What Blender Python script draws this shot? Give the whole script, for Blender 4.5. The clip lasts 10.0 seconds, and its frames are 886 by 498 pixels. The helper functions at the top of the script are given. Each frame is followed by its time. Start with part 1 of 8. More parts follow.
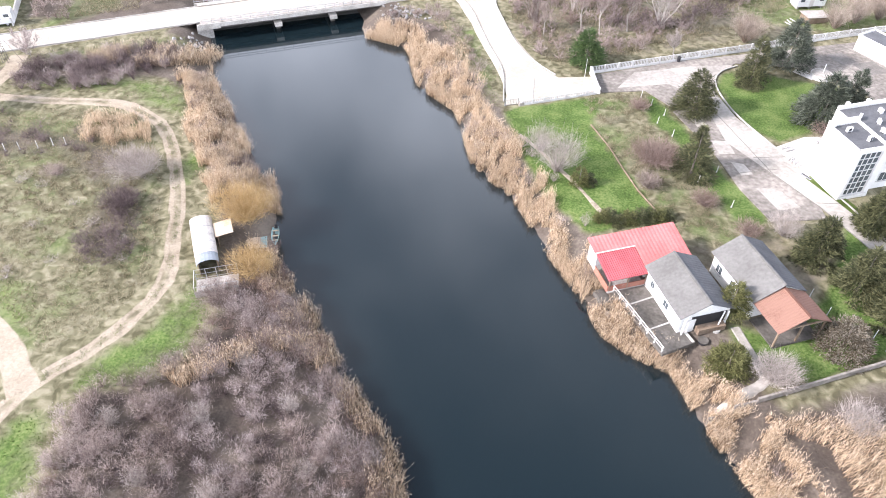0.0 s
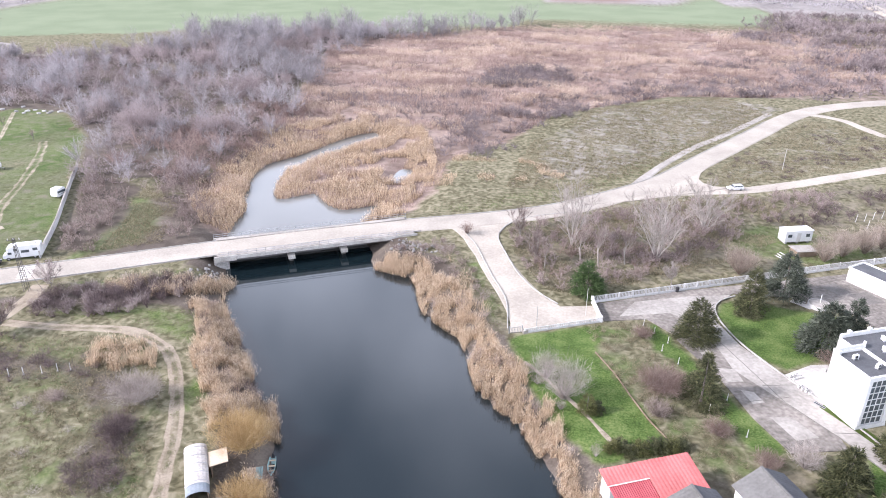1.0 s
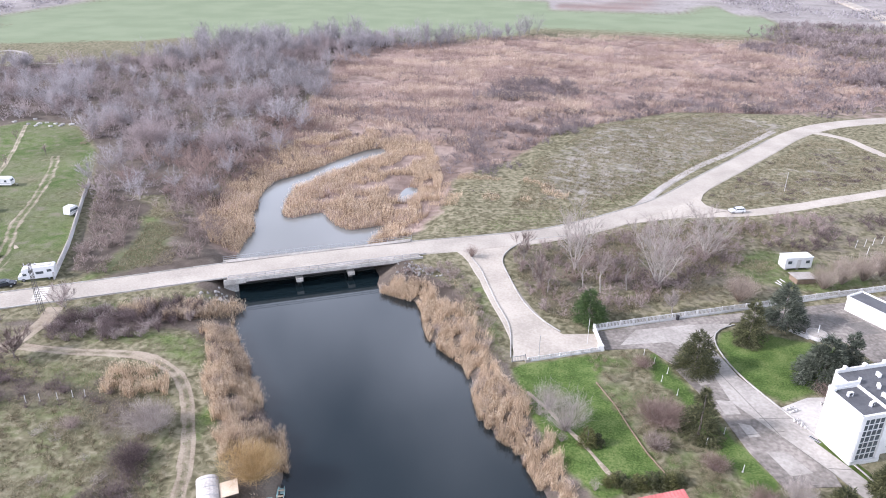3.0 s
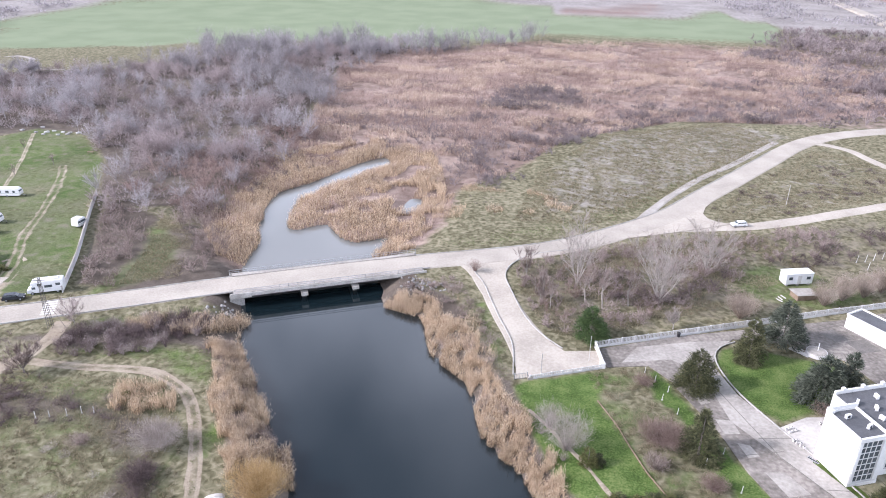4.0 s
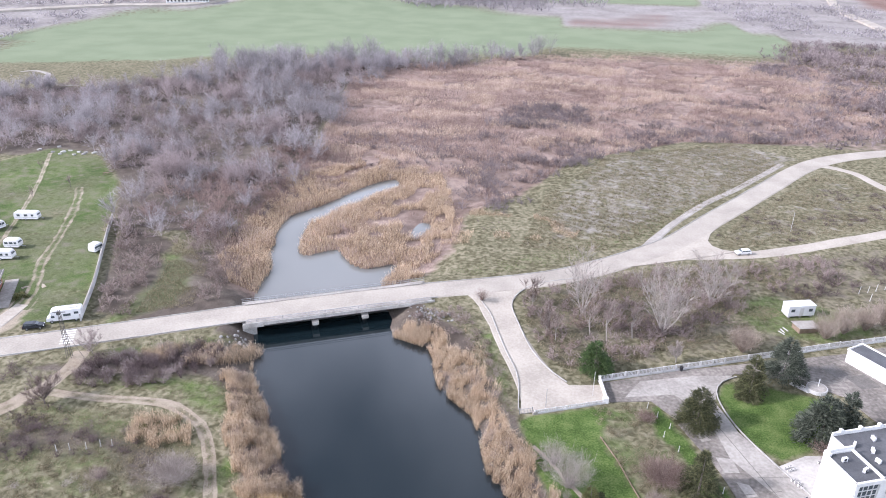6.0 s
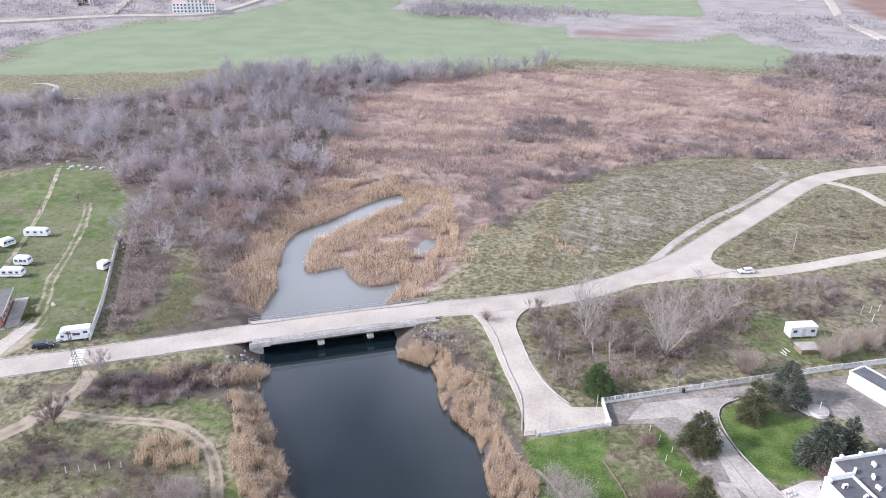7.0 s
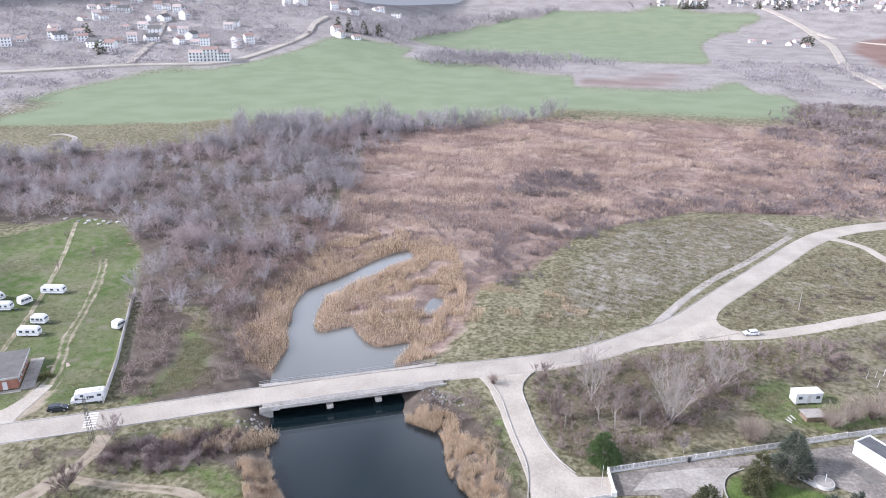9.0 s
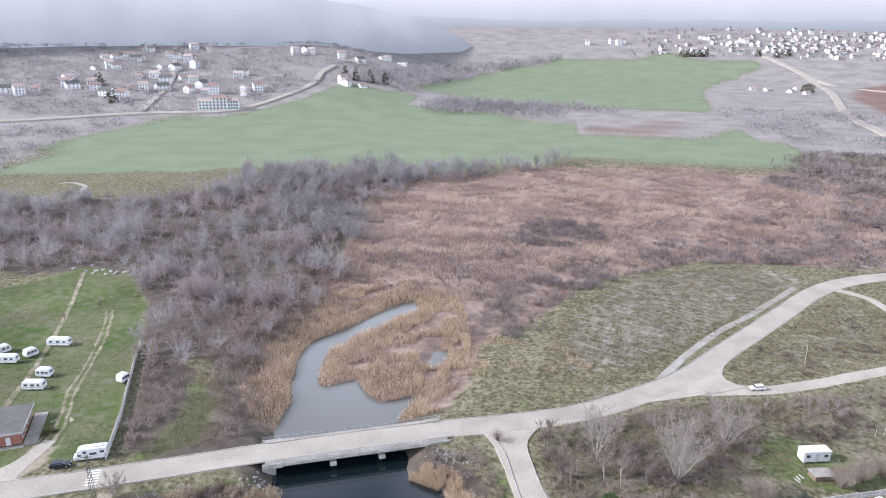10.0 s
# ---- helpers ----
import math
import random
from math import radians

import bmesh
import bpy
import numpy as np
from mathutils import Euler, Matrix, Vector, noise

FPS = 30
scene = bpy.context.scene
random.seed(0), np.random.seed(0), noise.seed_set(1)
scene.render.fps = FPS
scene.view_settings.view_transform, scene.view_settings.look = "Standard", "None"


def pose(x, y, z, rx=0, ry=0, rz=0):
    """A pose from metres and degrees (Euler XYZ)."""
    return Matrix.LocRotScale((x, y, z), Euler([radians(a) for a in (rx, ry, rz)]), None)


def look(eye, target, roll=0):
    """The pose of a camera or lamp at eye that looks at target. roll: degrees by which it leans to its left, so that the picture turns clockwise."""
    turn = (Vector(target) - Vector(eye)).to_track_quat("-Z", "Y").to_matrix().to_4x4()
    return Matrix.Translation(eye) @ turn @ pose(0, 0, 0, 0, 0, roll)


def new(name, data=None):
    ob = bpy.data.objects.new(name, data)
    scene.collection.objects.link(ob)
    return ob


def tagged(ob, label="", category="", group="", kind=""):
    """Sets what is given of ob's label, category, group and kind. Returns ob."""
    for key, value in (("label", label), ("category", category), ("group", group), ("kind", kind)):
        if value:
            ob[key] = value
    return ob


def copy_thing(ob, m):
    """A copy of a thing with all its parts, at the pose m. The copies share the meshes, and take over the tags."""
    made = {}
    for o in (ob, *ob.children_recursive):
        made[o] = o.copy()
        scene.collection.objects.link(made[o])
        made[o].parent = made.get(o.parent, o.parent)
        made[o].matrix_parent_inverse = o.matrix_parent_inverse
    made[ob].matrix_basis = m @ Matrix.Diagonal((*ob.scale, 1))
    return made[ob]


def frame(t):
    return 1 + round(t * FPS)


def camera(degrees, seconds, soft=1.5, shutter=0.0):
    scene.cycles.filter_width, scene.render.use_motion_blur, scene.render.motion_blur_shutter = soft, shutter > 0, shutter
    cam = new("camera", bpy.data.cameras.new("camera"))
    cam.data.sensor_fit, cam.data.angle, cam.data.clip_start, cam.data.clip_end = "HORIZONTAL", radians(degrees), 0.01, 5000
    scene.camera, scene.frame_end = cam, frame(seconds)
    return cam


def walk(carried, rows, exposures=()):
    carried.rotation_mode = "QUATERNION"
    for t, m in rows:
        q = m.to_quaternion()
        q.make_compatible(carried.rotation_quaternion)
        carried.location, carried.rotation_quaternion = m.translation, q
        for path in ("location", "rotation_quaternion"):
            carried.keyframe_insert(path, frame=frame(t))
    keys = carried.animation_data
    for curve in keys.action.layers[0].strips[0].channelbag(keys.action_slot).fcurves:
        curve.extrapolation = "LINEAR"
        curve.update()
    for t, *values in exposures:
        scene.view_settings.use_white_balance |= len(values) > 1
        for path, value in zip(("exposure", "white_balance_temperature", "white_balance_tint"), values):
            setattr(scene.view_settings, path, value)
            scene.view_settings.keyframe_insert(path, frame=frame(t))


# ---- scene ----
cam = camera(63.9, 10.0, soft=1.0)
PATH = [
    (0, (0.948, 0.810, 65.314), (0.712, 2.242, 63.937), 0.6),
    (0.1, (0.982, 0.798, 65.267), (0.735, 2.276, 63.942), 0.56),
    (0.2, (1.015, 0.786, 65.220), (0.758, 2.312, 63.953), 0.52),
    (0.3, (1.049, 0.773, 65.173), (0.781, 2.347, 63.968), 0.48),
    (0.4, (1.082, 0.761, 65.126), (0.804, 2.381, 63.986), 0.44),
    (0.5, (1.116, 0.749, 65.079), (0.827, 2.414, 64.008), 0.4),
    (0.6, (1.155, 0.727, 65.002), (0.857, 2.424, 63.987), 0.37),
    (0.7, (1.193, 0.705, 64.926), (0.887, 2.436, 63.972), 0.35),
    (0.8, (1.232, 0.683, 64.849), (0.917, 2.447, 63.961), 0.32),
    (0.9, (1.270, 0.661, 64.773), (0.951, 2.442, 63.921), 0.3),
    (1, (1.309, 0.639, 64.696), (0.989, 2.422, 63.850), 0.3),
    (1.5, (1.391, 0.686, 65.259), (1.066, 2.468, 64.412), 0.3),
    (2, (1.350, 0.542, 67.114), (1.022, 2.324, 66.267), 0.4),
    (2.5, (1.294, 0.398, 68.956), (0.964, 2.180, 68.108), 0.5),
    (4, (1.109, 0.264, 74.367), (0.767, 2.043, 73.519), 0.7),
    (4.5, (1.153, 0.173, 76.158), (0.805, 1.951, 75.312), 0.7),
    (5, (1.160, 0.074, 77.970), (0.805, 1.851, 77.125), 0.7),
    (5.5, (1.252, -0.036, 79.745), (0.891, 1.741, 78.902), 0.7),
    (7, (1.225, -0.275, 85.409), (0.845, 1.506, 84.582), 0.6),
    (7.5, (1.245, -0.325, 87.123), (0.854, 1.471, 86.333), 0.6),
    (8, (1.295, -0.568, 89.001), (0.896, 1.240, 88.244), 0.5),
    (8.5, (1.382, -0.594, 90.668), (0.974, 1.223, 89.939), 0.5),
    (9, (1.540, -0.826, 92.639), (1.126, 0.989, 91.910), 0.5),
    (9.5, (1.598, -0.710, 94.774), (1.174, 1.115, 94.074), 0.5),
    (10, (1.737, -0.880, 96.014), (1.299, 0.971, 95.397), 0.4),
]
walk(cam, [(t, look(eye, target, roll)) for t, eye, target, roll in PATH],
     exposures=[(0.0, 1.0, 6260, 20), (0.5, 0.83, 6160, 21), (1.0, 0.62, 6050, 22), (2.5, 0.43, 5960, 22), (5.5, 0.4, 5920, 22), (7.5, 0.36, 5900, 21), (9.5, 0.24, 5880, 19), (10.0, 0.13, 5880, 18)])

# ---- world and sun: bright winter day under thin high cloud ----
SUN_AZ, SUN_EL = -112.0, 32.0
world = bpy.data.worlds.new("world")
scene.world = world
world.use_nodes = True
wn, wl = world.node_tree.nodes, world.node_tree.links
wn.clear()
sky = wn.new("ShaderNodeTexSky")
sky.sky_type = "NISHITA"
sky.sun_disc = False
sky.sun_elevation, sky.sun_rotation = radians(SUN_EL), radians(SUN_AZ)
sky.air_density, sky.dust_density = 1.0, 2.5
bg_sky = wn.new("ShaderNodeBackground")
bg_sky.inputs[1].default_value = 0.095
bg_cloud = wn.new("ShaderNodeBackground")
bg_cloud.inputs[0].default_value = (0.85, 0.92, 0.97, 1)
wtc = wn.new("ShaderNodeTexCoord")
wno = wn.new("ShaderNodeTexNoise")
wno.inputs["Scale"].default_value, wno.inputs["Detail"].default_value = 2.6, 5.0
wra = wn.new("ShaderNodeMapRange")
wra.inputs[1].default_value, wra.inputs[2].default_value = 0.35, 0.68
wra.inputs[3].default_value, wra.inputs[4].default_value = 0.2, 0.9
wmx = wn.new("ShaderNodeMixShader")
wout = wn.new("ShaderNodeOutputWorld")
wl.new(wtc.outputs["Generated"], wno.inputs["Vector"])
wl.new(wno.outputs["Fac"], wra.inputs[0])
wl.new(wra.outputs[0], wmx.inputs[0])
# thin cloud is brightest low down, in the haze over the horizon
wsep = wn.new("ShaderNodeSeparateXYZ")
whz = wn.new("ShaderNodeMapRange")
whz.interpolation_type = "SMOOTHSTEP"
whz.inputs[1].default_value, whz.inputs[2].default_value = 0.47, 0.93
whz.inputs[3].default_value, whz.inputs[4].default_value = 3.2, 0.2
wl.new(wtc.outputs["Generated"], wsep.inputs[0])
wl.new(wsep.outputs["Z"], whz.inputs[0])
wl.new(whz.outputs[0], bg_cloud.inputs[1])
wl.new(sky.outputs[0], bg_sky.inputs[0])
wl.new(bg_sky.outputs[0], wmx.inputs[1])
wl.new(bg_cloud.outputs[0], wmx.inputs[2])
wl.new(wmx.outputs[0], wout.inputs[0])

sun = new("sun", bpy.data.lights.new("sun", "SUN"))
sun.data.energy, sun.data.angle, sun.data.color = 4.8, radians(6), (1.0, 0.95, 0.88)
_az, _el = radians(SUN_AZ), radians(SUN_EL)
_from = Vector((math.sin(_az) * math.cos(_el), math.cos(_az) * math.cos(_el), math.sin(_el)))
sun.matrix_world = look(_from * 300, (0, 0, 0))

# ---- materials ----
def material(name, cols, scale=0.4, fine=6.0, rough=0.9, bump=0.3, metal=0.0, island=0.0, rand=0.0, spec=0.3, local=False, dist=0.05, thin=0.0):
    """Two or three colours blended by noise at a large and a fine scale, with fine relief."""
    m = bpy.data.materials.new(name)
    m.use_nodes = True
    n, l = m.node_tree.nodes, m.node_tree.links
    b = n["Principled BSDF"]
    b.inputs["Roughness"].default_value = rough
    b.inputs["Metallic"].default_value = metal
    b.inputs["Specular IOR Level"].default_value = spec
    if local:
        src = n.new("ShaderNodeTexCoord").outputs["Object"]
    else:
        src = n.new("ShaderNodeNewGeometry").outputs["Position"]
    a = n.new("ShaderNodeTexNoise")
    a.inputs["Scale"].default_value, a.inputs["Detail"].default_value = scale, 5
    f = n.new("ShaderNodeTexNoise")
    f.inputs["Scale"].default_value, f.inputs["Detail"].default_value = fine, 4
    l.new(src, a.inputs["Vector"])
    l.new(src, f.inputs["Vector"])
    add = n.new("ShaderNodeMath")
    add.operation = "MULTIPLY_ADD"
    add.inputs[1].default_value = 0.45
    l.new(f.outputs["Fac"], add.inputs[0])
    sub = n.new("ShaderNodeMath")
    sub.operation = "MULTIPLY"
    sub.inputs[1].default_value = 0.55
    l.new(a.outputs["Fac"], sub.inputs[0])
    l.new(sub.outputs[0], add.inputs[2])
    fac = add.outputs[0]
    if island:
        g = n.new("ShaderNodeNewGeometry")
        k = n.new("ShaderNodeMath")
        k.operation = "MULTIPLY_ADD"
        k.inputs[1].default_value = island
        l.new(g.outputs["Random Per Island"], k.inputs[0])
        o = n.new("ShaderNodeMath")
        o.operation = "SUBTRACT"
        o.inputs[1].default_value = island / 2
        l.new(fac, o.inputs[0])
        l.new(o.outputs[0], k.inputs[2])
        fac = k.outputs[0]
    if rand:
        g = n.new("ShaderNodeObjectInfo")
        k = n.new("ShaderNodeMath")
        k.operation = "MULTIPLY_ADD"
        k.inputs[1].default_value = rand
        l.new(g.outputs["Random"], k.inputs[0])
        o = n.new("ShaderNodeMath")
        o.operation = "SUBTRACT"
        o.inputs[1].default_value = rand / 2
        l.new(fac, o.inputs[0])
        l.new(o.outputs[0], k.inputs[2])
        fac = k.outputs[0]
    r = n.new("ShaderNodeValToRGB")
    e = r.color_ramp.elements
    e[0].position, e[1].position = 0.37, 0.63
    e[0].color, e[1].color = (*cols[0], 1), (*cols[-1], 1)
    if len(cols) == 3:
        x = e.new(0.5)
        x.color = (*cols[1], 1)
    l.new(fac, r.inputs[0])
    l.new(r.outputs[0], b.inputs["Base Color"])
    if bump:
        bp = n.new("ShaderNodeBump")
        bp.inputs["Strength"].default_value, bp.inputs["Distance"].default_value = bump, dist
        l.new(f.outputs["Fac"], bp.inputs["Height"])
        l.new(bp.outputs[0], b.inputs["Normal"])
    if thin:       # stalks, twigs and needles: part of the light passes through
        tr = n.new("ShaderNodeBsdfTranslucent")
        l.new(r.outputs[0], tr.inputs["Color"])
        ms = n.new("ShaderNodeMixShader")
        ms.inputs[0].default_value = thin
        l.new(b.outputs[0], ms.inputs[1])
        l.new(tr.outputs[0], ms.inputs[2])
        l.new(ms.outputs[0], n["Material Output"].inputs["Surface"])
    return m


M = dict(
    road=material("pale_asphalt", [(0.3, 0.274, 0.237), (0.365, 0.334, 0.29), (0.42, 0.386, 0.337)], .12, 2.5, .9, .1),
    branch=material("pale_sandy_asphalt", [(0.32, 0.29, 0.248), (0.385, 0.35, 0.301), (0.44, 0.402, 0.348)], .15, 2.0, .9, .1),
    track=material("trodden_sandy_earth", [(0.22, 0.18, 0.135), (0.33, 0.285, 0.225), (0.44, 0.39, 0.32)], .35, 2.2, .95, .6, dist=.1),
    concrete=material("weathered_concrete", [(.24, .23, .22), (.36, .35, .33), (.46, .45, .43)], .25, 3.0, .88, .3),
    slab=material("pale_stained_concrete", [(0.24, 0.223, 0.2), (0.32, 0.3, 0.273), (0.4, 0.377, 0.345)], .18, 1.8, .88, .3),
    old_asphalt=material("patched_old_asphalt", [(0.12, 0.108, 0.097), (0.2, 0.182, 0.163), (0.31, 0.284, 0.256)], .14, 1.5, .92, .4),
    fascia=material("streaked_bridge_concrete", [(0.32, 0.3, 0.27), (0.43, 0.41, 0.375), (0.53, 0.51, 0.475)], .5, 4.0, .85, .3),
    kerb=material("pale_kerb_stone", [(0.3, 0.29, 0.27), (0.42, 0.41, 0.385)], 1.0, 6, .85, .2, rand=.3),
    white=material("white_render_plaster", [(0.6, 0.6, 0.585), (0.72, 0.72, 0.7)], .4, 5, .8, .12),
    whitefence=material("whitewashed_fence_concrete", [(.48, .47, .46), (.62, .61, .60)], .6, 5, .85, .2, rand=.25),
    whitemetal=material("white_enamelled_metal", [(0.6, 0.61, 0.62), (0.72, 0.72, 0.72)], .8, 8, .35, .03, spec=.5, local=True),
    # near-black colour that stands in for the shade inside openings
    dark=material("opening_shade", [(.015, .015, .017), (.03, .03, .032)], 1, 5, .6, 0),
    red=material("red_painted_sheet_roof", [(0.42, 0.115, 0.11), (0.48, 0.145, 0.138), (0.53, 0.18, 0.17)], .35, 4, .6, .1),
    redporch=material("crimson_corrugated_roof", [(0.3, 0.055, 0.065), (0.38, 0.09, 0.1)], .6, 5, .55, .1),
    terracotta=material("terracotta_roof_tile", [(0.115, 0.055, 0.04), (0.16, 0.082, 0.062), (0.21, 0.118, 0.09)], .7, 5, .85, .3, rand=.4),
    greyroof=material("grey_cement_roof_sheet", [(0.105, 0.103, 0.098), (0.13, 0.128, 0.123), (0.155, 0.153, 0.147)], .3, 2.5, .85, .08),
    bitumen=material("dark_bitumen_roof", [(0.075, 0.078, 0.085), (0.115, 0.118, 0.126)], .4, 3, .75, .12),
    wood=material("weathered_wood", [(.14, .10, .07), (.26, .2, .15)], .8, 8, .85, .3, local=True),
    paleply=material("pale_plywood", [(.42, .34, .25), (.55, .46, .36)], .7, 6, .8, .15),
    brick=material("brick_red_render", [(.24, .10, .07), (.34, .16, .12)], .6, 6, .9, .25),
    steel=material("galvanised_steel", [(.32, .33, .34), (.45, .46, .47)], 2, 12, .45, .05, metal=.6, local=True),
    teal=material("faded_teal_paint", [(.22, .36, .36), (.32, .46, .46)], 1, 8, .6, .1, local=True),
    sheet=material("translucent_white_sheeting", [(0.36, 0.335, 0.31), (0.47, 0.44, 0.41), (0.56, 0.53, 0.5)], .5, 4, .5, .15),
    bluegrey=material("blue_grey_tarpaulin", [(0.16, 0.19, 0.22), (0.25, 0.28, 0.31)], .6, 5, .6, .2),
    mesh=material("rusty_wire_lattice", [(.07, .065, .06), (.14, .13, .12)], 2, 10, .7, 0),
    rock=material("pale_riprap_stone", [(.28, .27, .26), (.42, .41, .39), (.52, .51, .49)], .8, 4, .9, .4, rand=.5),
    plastic=material("black_plastic", [(.02, .02, .022), (.035, .035, .04)], 1, 8, .5, 0),
    tyre=material("black_tyre_rubber", [(.02, .02, .02), (.03, .03, .03)], 2, 9, .8, 0),
    darkpaint=material("dark_blue_car_paint", [(.015, .018, .025), (.025, .03, .04)], 1, 8, .25, 0, spec=.6),
    housewall=material("weathered_pale_house_render", [(0.45, 0.445, 0.44), (0.56, 0.555, 0.55), (0.68, 0.675, 0.67)], .02, .3, .85, 0, rand=.6),
    # dark brownish concrete; on the bridge it stands in for shade underneath
    darkened=material("darkened_brownish_concrete", [(0.06, 0.055, 0.048), (0.09, 0.083, 0.074), (0.13, 0.12, 0.108)], .4, 2.5, .9, .3),
    # village walls whitened beyond plain plaster, haze put into the colour
    villagewhite=material("haze_whitened_plaster", [(.66, .66, .66), (.78, .78, .77)], .03, .4, .85, 0, rand=.4),
    plaza=material("bleached_pale_paving", [(0.38, 0.36, 0.335), (0.46, 0.44, 0.41), (0.53, 0.51, 0.48)], .2, 2, .85, .2),
    dark_seam=material("dark_mossy_seam", [(0.12, 0.115, 0.1), (0.2, 0.19, 0.17)], 1, 5, .95, .1),
    dark_patch=material("dark_asphalt_patch", [(0.12, 0.112, 0.104), (0.19, 0.178, 0.165)], .6, 4, .95, .3),
    # distant tiles made dull and pale, again with haze in the colour
    dullroof=material("haze_paled_tile_roof", [(.28, .2, .175), (.36, .28, .255), (.44, .37, .345)], .05, .5, .9, 0, rand=.5),
    # vegetation
    bark=material("grey_brown_bark", [(.12, .10, .09), (.2, .175, .16)], .8, 7, .9, .4),
    palebark=material("pale_poplar_bark", [(0.27, 0.245, 0.222), (0.42, 0.388, 0.355)], .8, 7, .9, .3, island=.3),
    twig=material("bare_grey_lilac_twigs", [(0.12, 0.09, 0.08), (0.26, 0.208, 0.188), (0.43, 0.36, 0.333)], .06, .6, .9, 0, island=.35, thin=.4),
    lilac=material("pale_lilac_bare_twigs", [(0.18, 0.143, 0.136), (0.34, 0.286, 0.274), (0.52, 0.455, 0.437)], .1, .8, .9, 0, island=.35, thin=.4),
    palewig=material("pale_bare_twigs", [(0.27, 0.235, 0.215), (0.38, 0.338, 0.312), (0.5, 0.452, 0.42)], .2, 1, .9, 0, island=.35, thin=.4),
    tantwig=material("tan_bare_willow_twigs", [(0.25, 0.2, 0.165), (0.35, 0.29, 0.245), (0.46, 0.395, 0.34)], .2, 1, .9, 0, island=.35, thin=.4),
    darktwig=material("dark_purple_brown_scrub", [(0.075, 0.055, 0.056), (0.14, 0.107, 0.107), (0.225, 0.18, 0.177)], .08, .7, .9, 0, island=.4, thin=.4),
    # next two: distance haze over the woods mixed into the twig colours
    woodtwig=material("haze_paled_grey_twigs", [(0.21, 0.196, 0.203), (0.345, 0.324, 0.335), (0.48, 0.454, 0.468)], .03, .25, .9, 0, island=.25, thin=.45),
    woodbrown=material("haze_paled_brown_twigs", [(0.2, 0.163, 0.161), (0.33, 0.28, 0.278), (0.46, 0.398, 0.395)], .03, .25, .9, 0, island=.25, thin=.45),
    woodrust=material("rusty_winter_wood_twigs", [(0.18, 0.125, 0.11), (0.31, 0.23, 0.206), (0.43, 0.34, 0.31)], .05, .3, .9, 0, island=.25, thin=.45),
    marshscrub=material("dark_lilac_marsh_scrub", [(0.13, 0.108, 0.11), (0.225, 0.192, 0.195), (0.33, 0.288, 0.29)], .05, .4, .9, 0, island=.3, thin=.4),
    thickettwig=material("pinkish_brown_thicket_twigs", [(.2, .155, .145), (.335, .27, .254), (.48, .402, .382)], .1, .7, .9, 0, island=.4, thin=.4),
    reed=material("dry_tan_reed", [(0.17, 0.115, 0.07), (0.48, 0.355, 0.235), (0.74, 0.59, 0.43)], .12, .9, .85, 0, island=.6, thin=.2),
    marsh=material("dry_brown_marsh_reed", [(0.23, 0.165, 0.145), (0.4, 0.305, 0.27), (0.56, 0.455, 0.41)], .022, .16, .85, 0, island=.22, thin=.45),
    marshtan=material("dry_tan_marsh_reed", [(0.3, 0.222, 0.18), (0.47, 0.365, 0.305), (0.63, 0.515, 0.44)], .03, .2, .85, 0, island=.25, thin=.45),
    plume=material("pale_reed_plume", [(0.52, 0.42, 0.31), (0.74, 0.63, 0.49)], .2, 1, .85, 0, island=.4, thin=.4),
    willow=material("orange_yellow_willow_twigs", [(0.32, 0.22, 0.1), (0.45, 0.325, 0.165), (0.56, 0.425, 0.235)], .3, 1.5, .85, 0, island=.45, thin=.4),
    redtwig=material("reddish_bare_twigs", [(0.17, 0.118, 0.102), (0.26, 0.192, 0.165), (0.36, 0.284, 0.25)], .3, 1.5, .85, 0, island=.4, thin=.4),
    grass=material("green_grass_blades", [(.06, .09, .02), (.10, .145, .035), (.15, .19, .06)], .08, .8, .85, 0, island=.4, thin=.4),
    straw=material("straw_grass_blades", [(0.155, 0.133, 0.084), (0.26, 0.228, 0.15), (0.36, 0.322, 0.225)], .06, .7, .85, 0, island=.4, thin=.4),
    yew=material("dark_green_needles", [(0.032, 0.038, 0.016), (0.065, 0.072, 0.031), (0.115, 0.118, 0.056)], .5, 3, .7, 0, island=.5, thin=.2),
    spruce=material("olive_green_needles", [(0.038, 0.044, 0.019), (0.078, 0.084, 0.038), (0.135, 0.136, 0.068)], .5, 3, .7, 0, island=.5, thin=.2),
    cedar=material("blue_green_needles", [(0.038, 0.049, 0.035), (0.08, 0.096, 0.07), (0.145, 0.162, 0.125)], .5, 3, .7, 0, island=.5, thin=.2),
    pine=material("fresh_green_needles", [(0.03, 0.055, 0.018), (0.058, 0.098, 0.03), (0.1, 0.155, 0.055)], .5, 3, .7, 0, island=.5, thin=.2),
    olive=material("olive_leaves", [(.06, .065, .02), (.11, .115, .04), (.17, .17, .07)], .5, 3, .75, 0, island=.5, thin=.3),
    silver=material("silvery_brown_leaves", [(0.08, 0.065, 0.042), (0.15, 0.125, 0.088), (0.24, 0.215, 0.175)], .5, 3, .75, 0, island=.6, thin=.3),
)


def simple(name, col, rough=0.4, metal=0.0, spec=0.5):
    m = bpy.data.materials.new(name)
    m.use_nodes = True
    b = m.node_tree.nodes["Principled BSDF"]
    b.inputs["Base Color"].default_value = (*col, 1)
    b.inputs["Roughness"].default_value, b.inputs["Metallic"].default_value = rough, metal
    b.inputs["Specular IOR Level"].default_value = spec
    return m


M["glass"] = simple("dark_window_glass", (.07, .085, .095), .1, 0, .8)
M["paint_white"] = material("worn_white_road_paint", [(.6, .6, .58), (.75, .75, .73)], 1, 6, .8, 0)


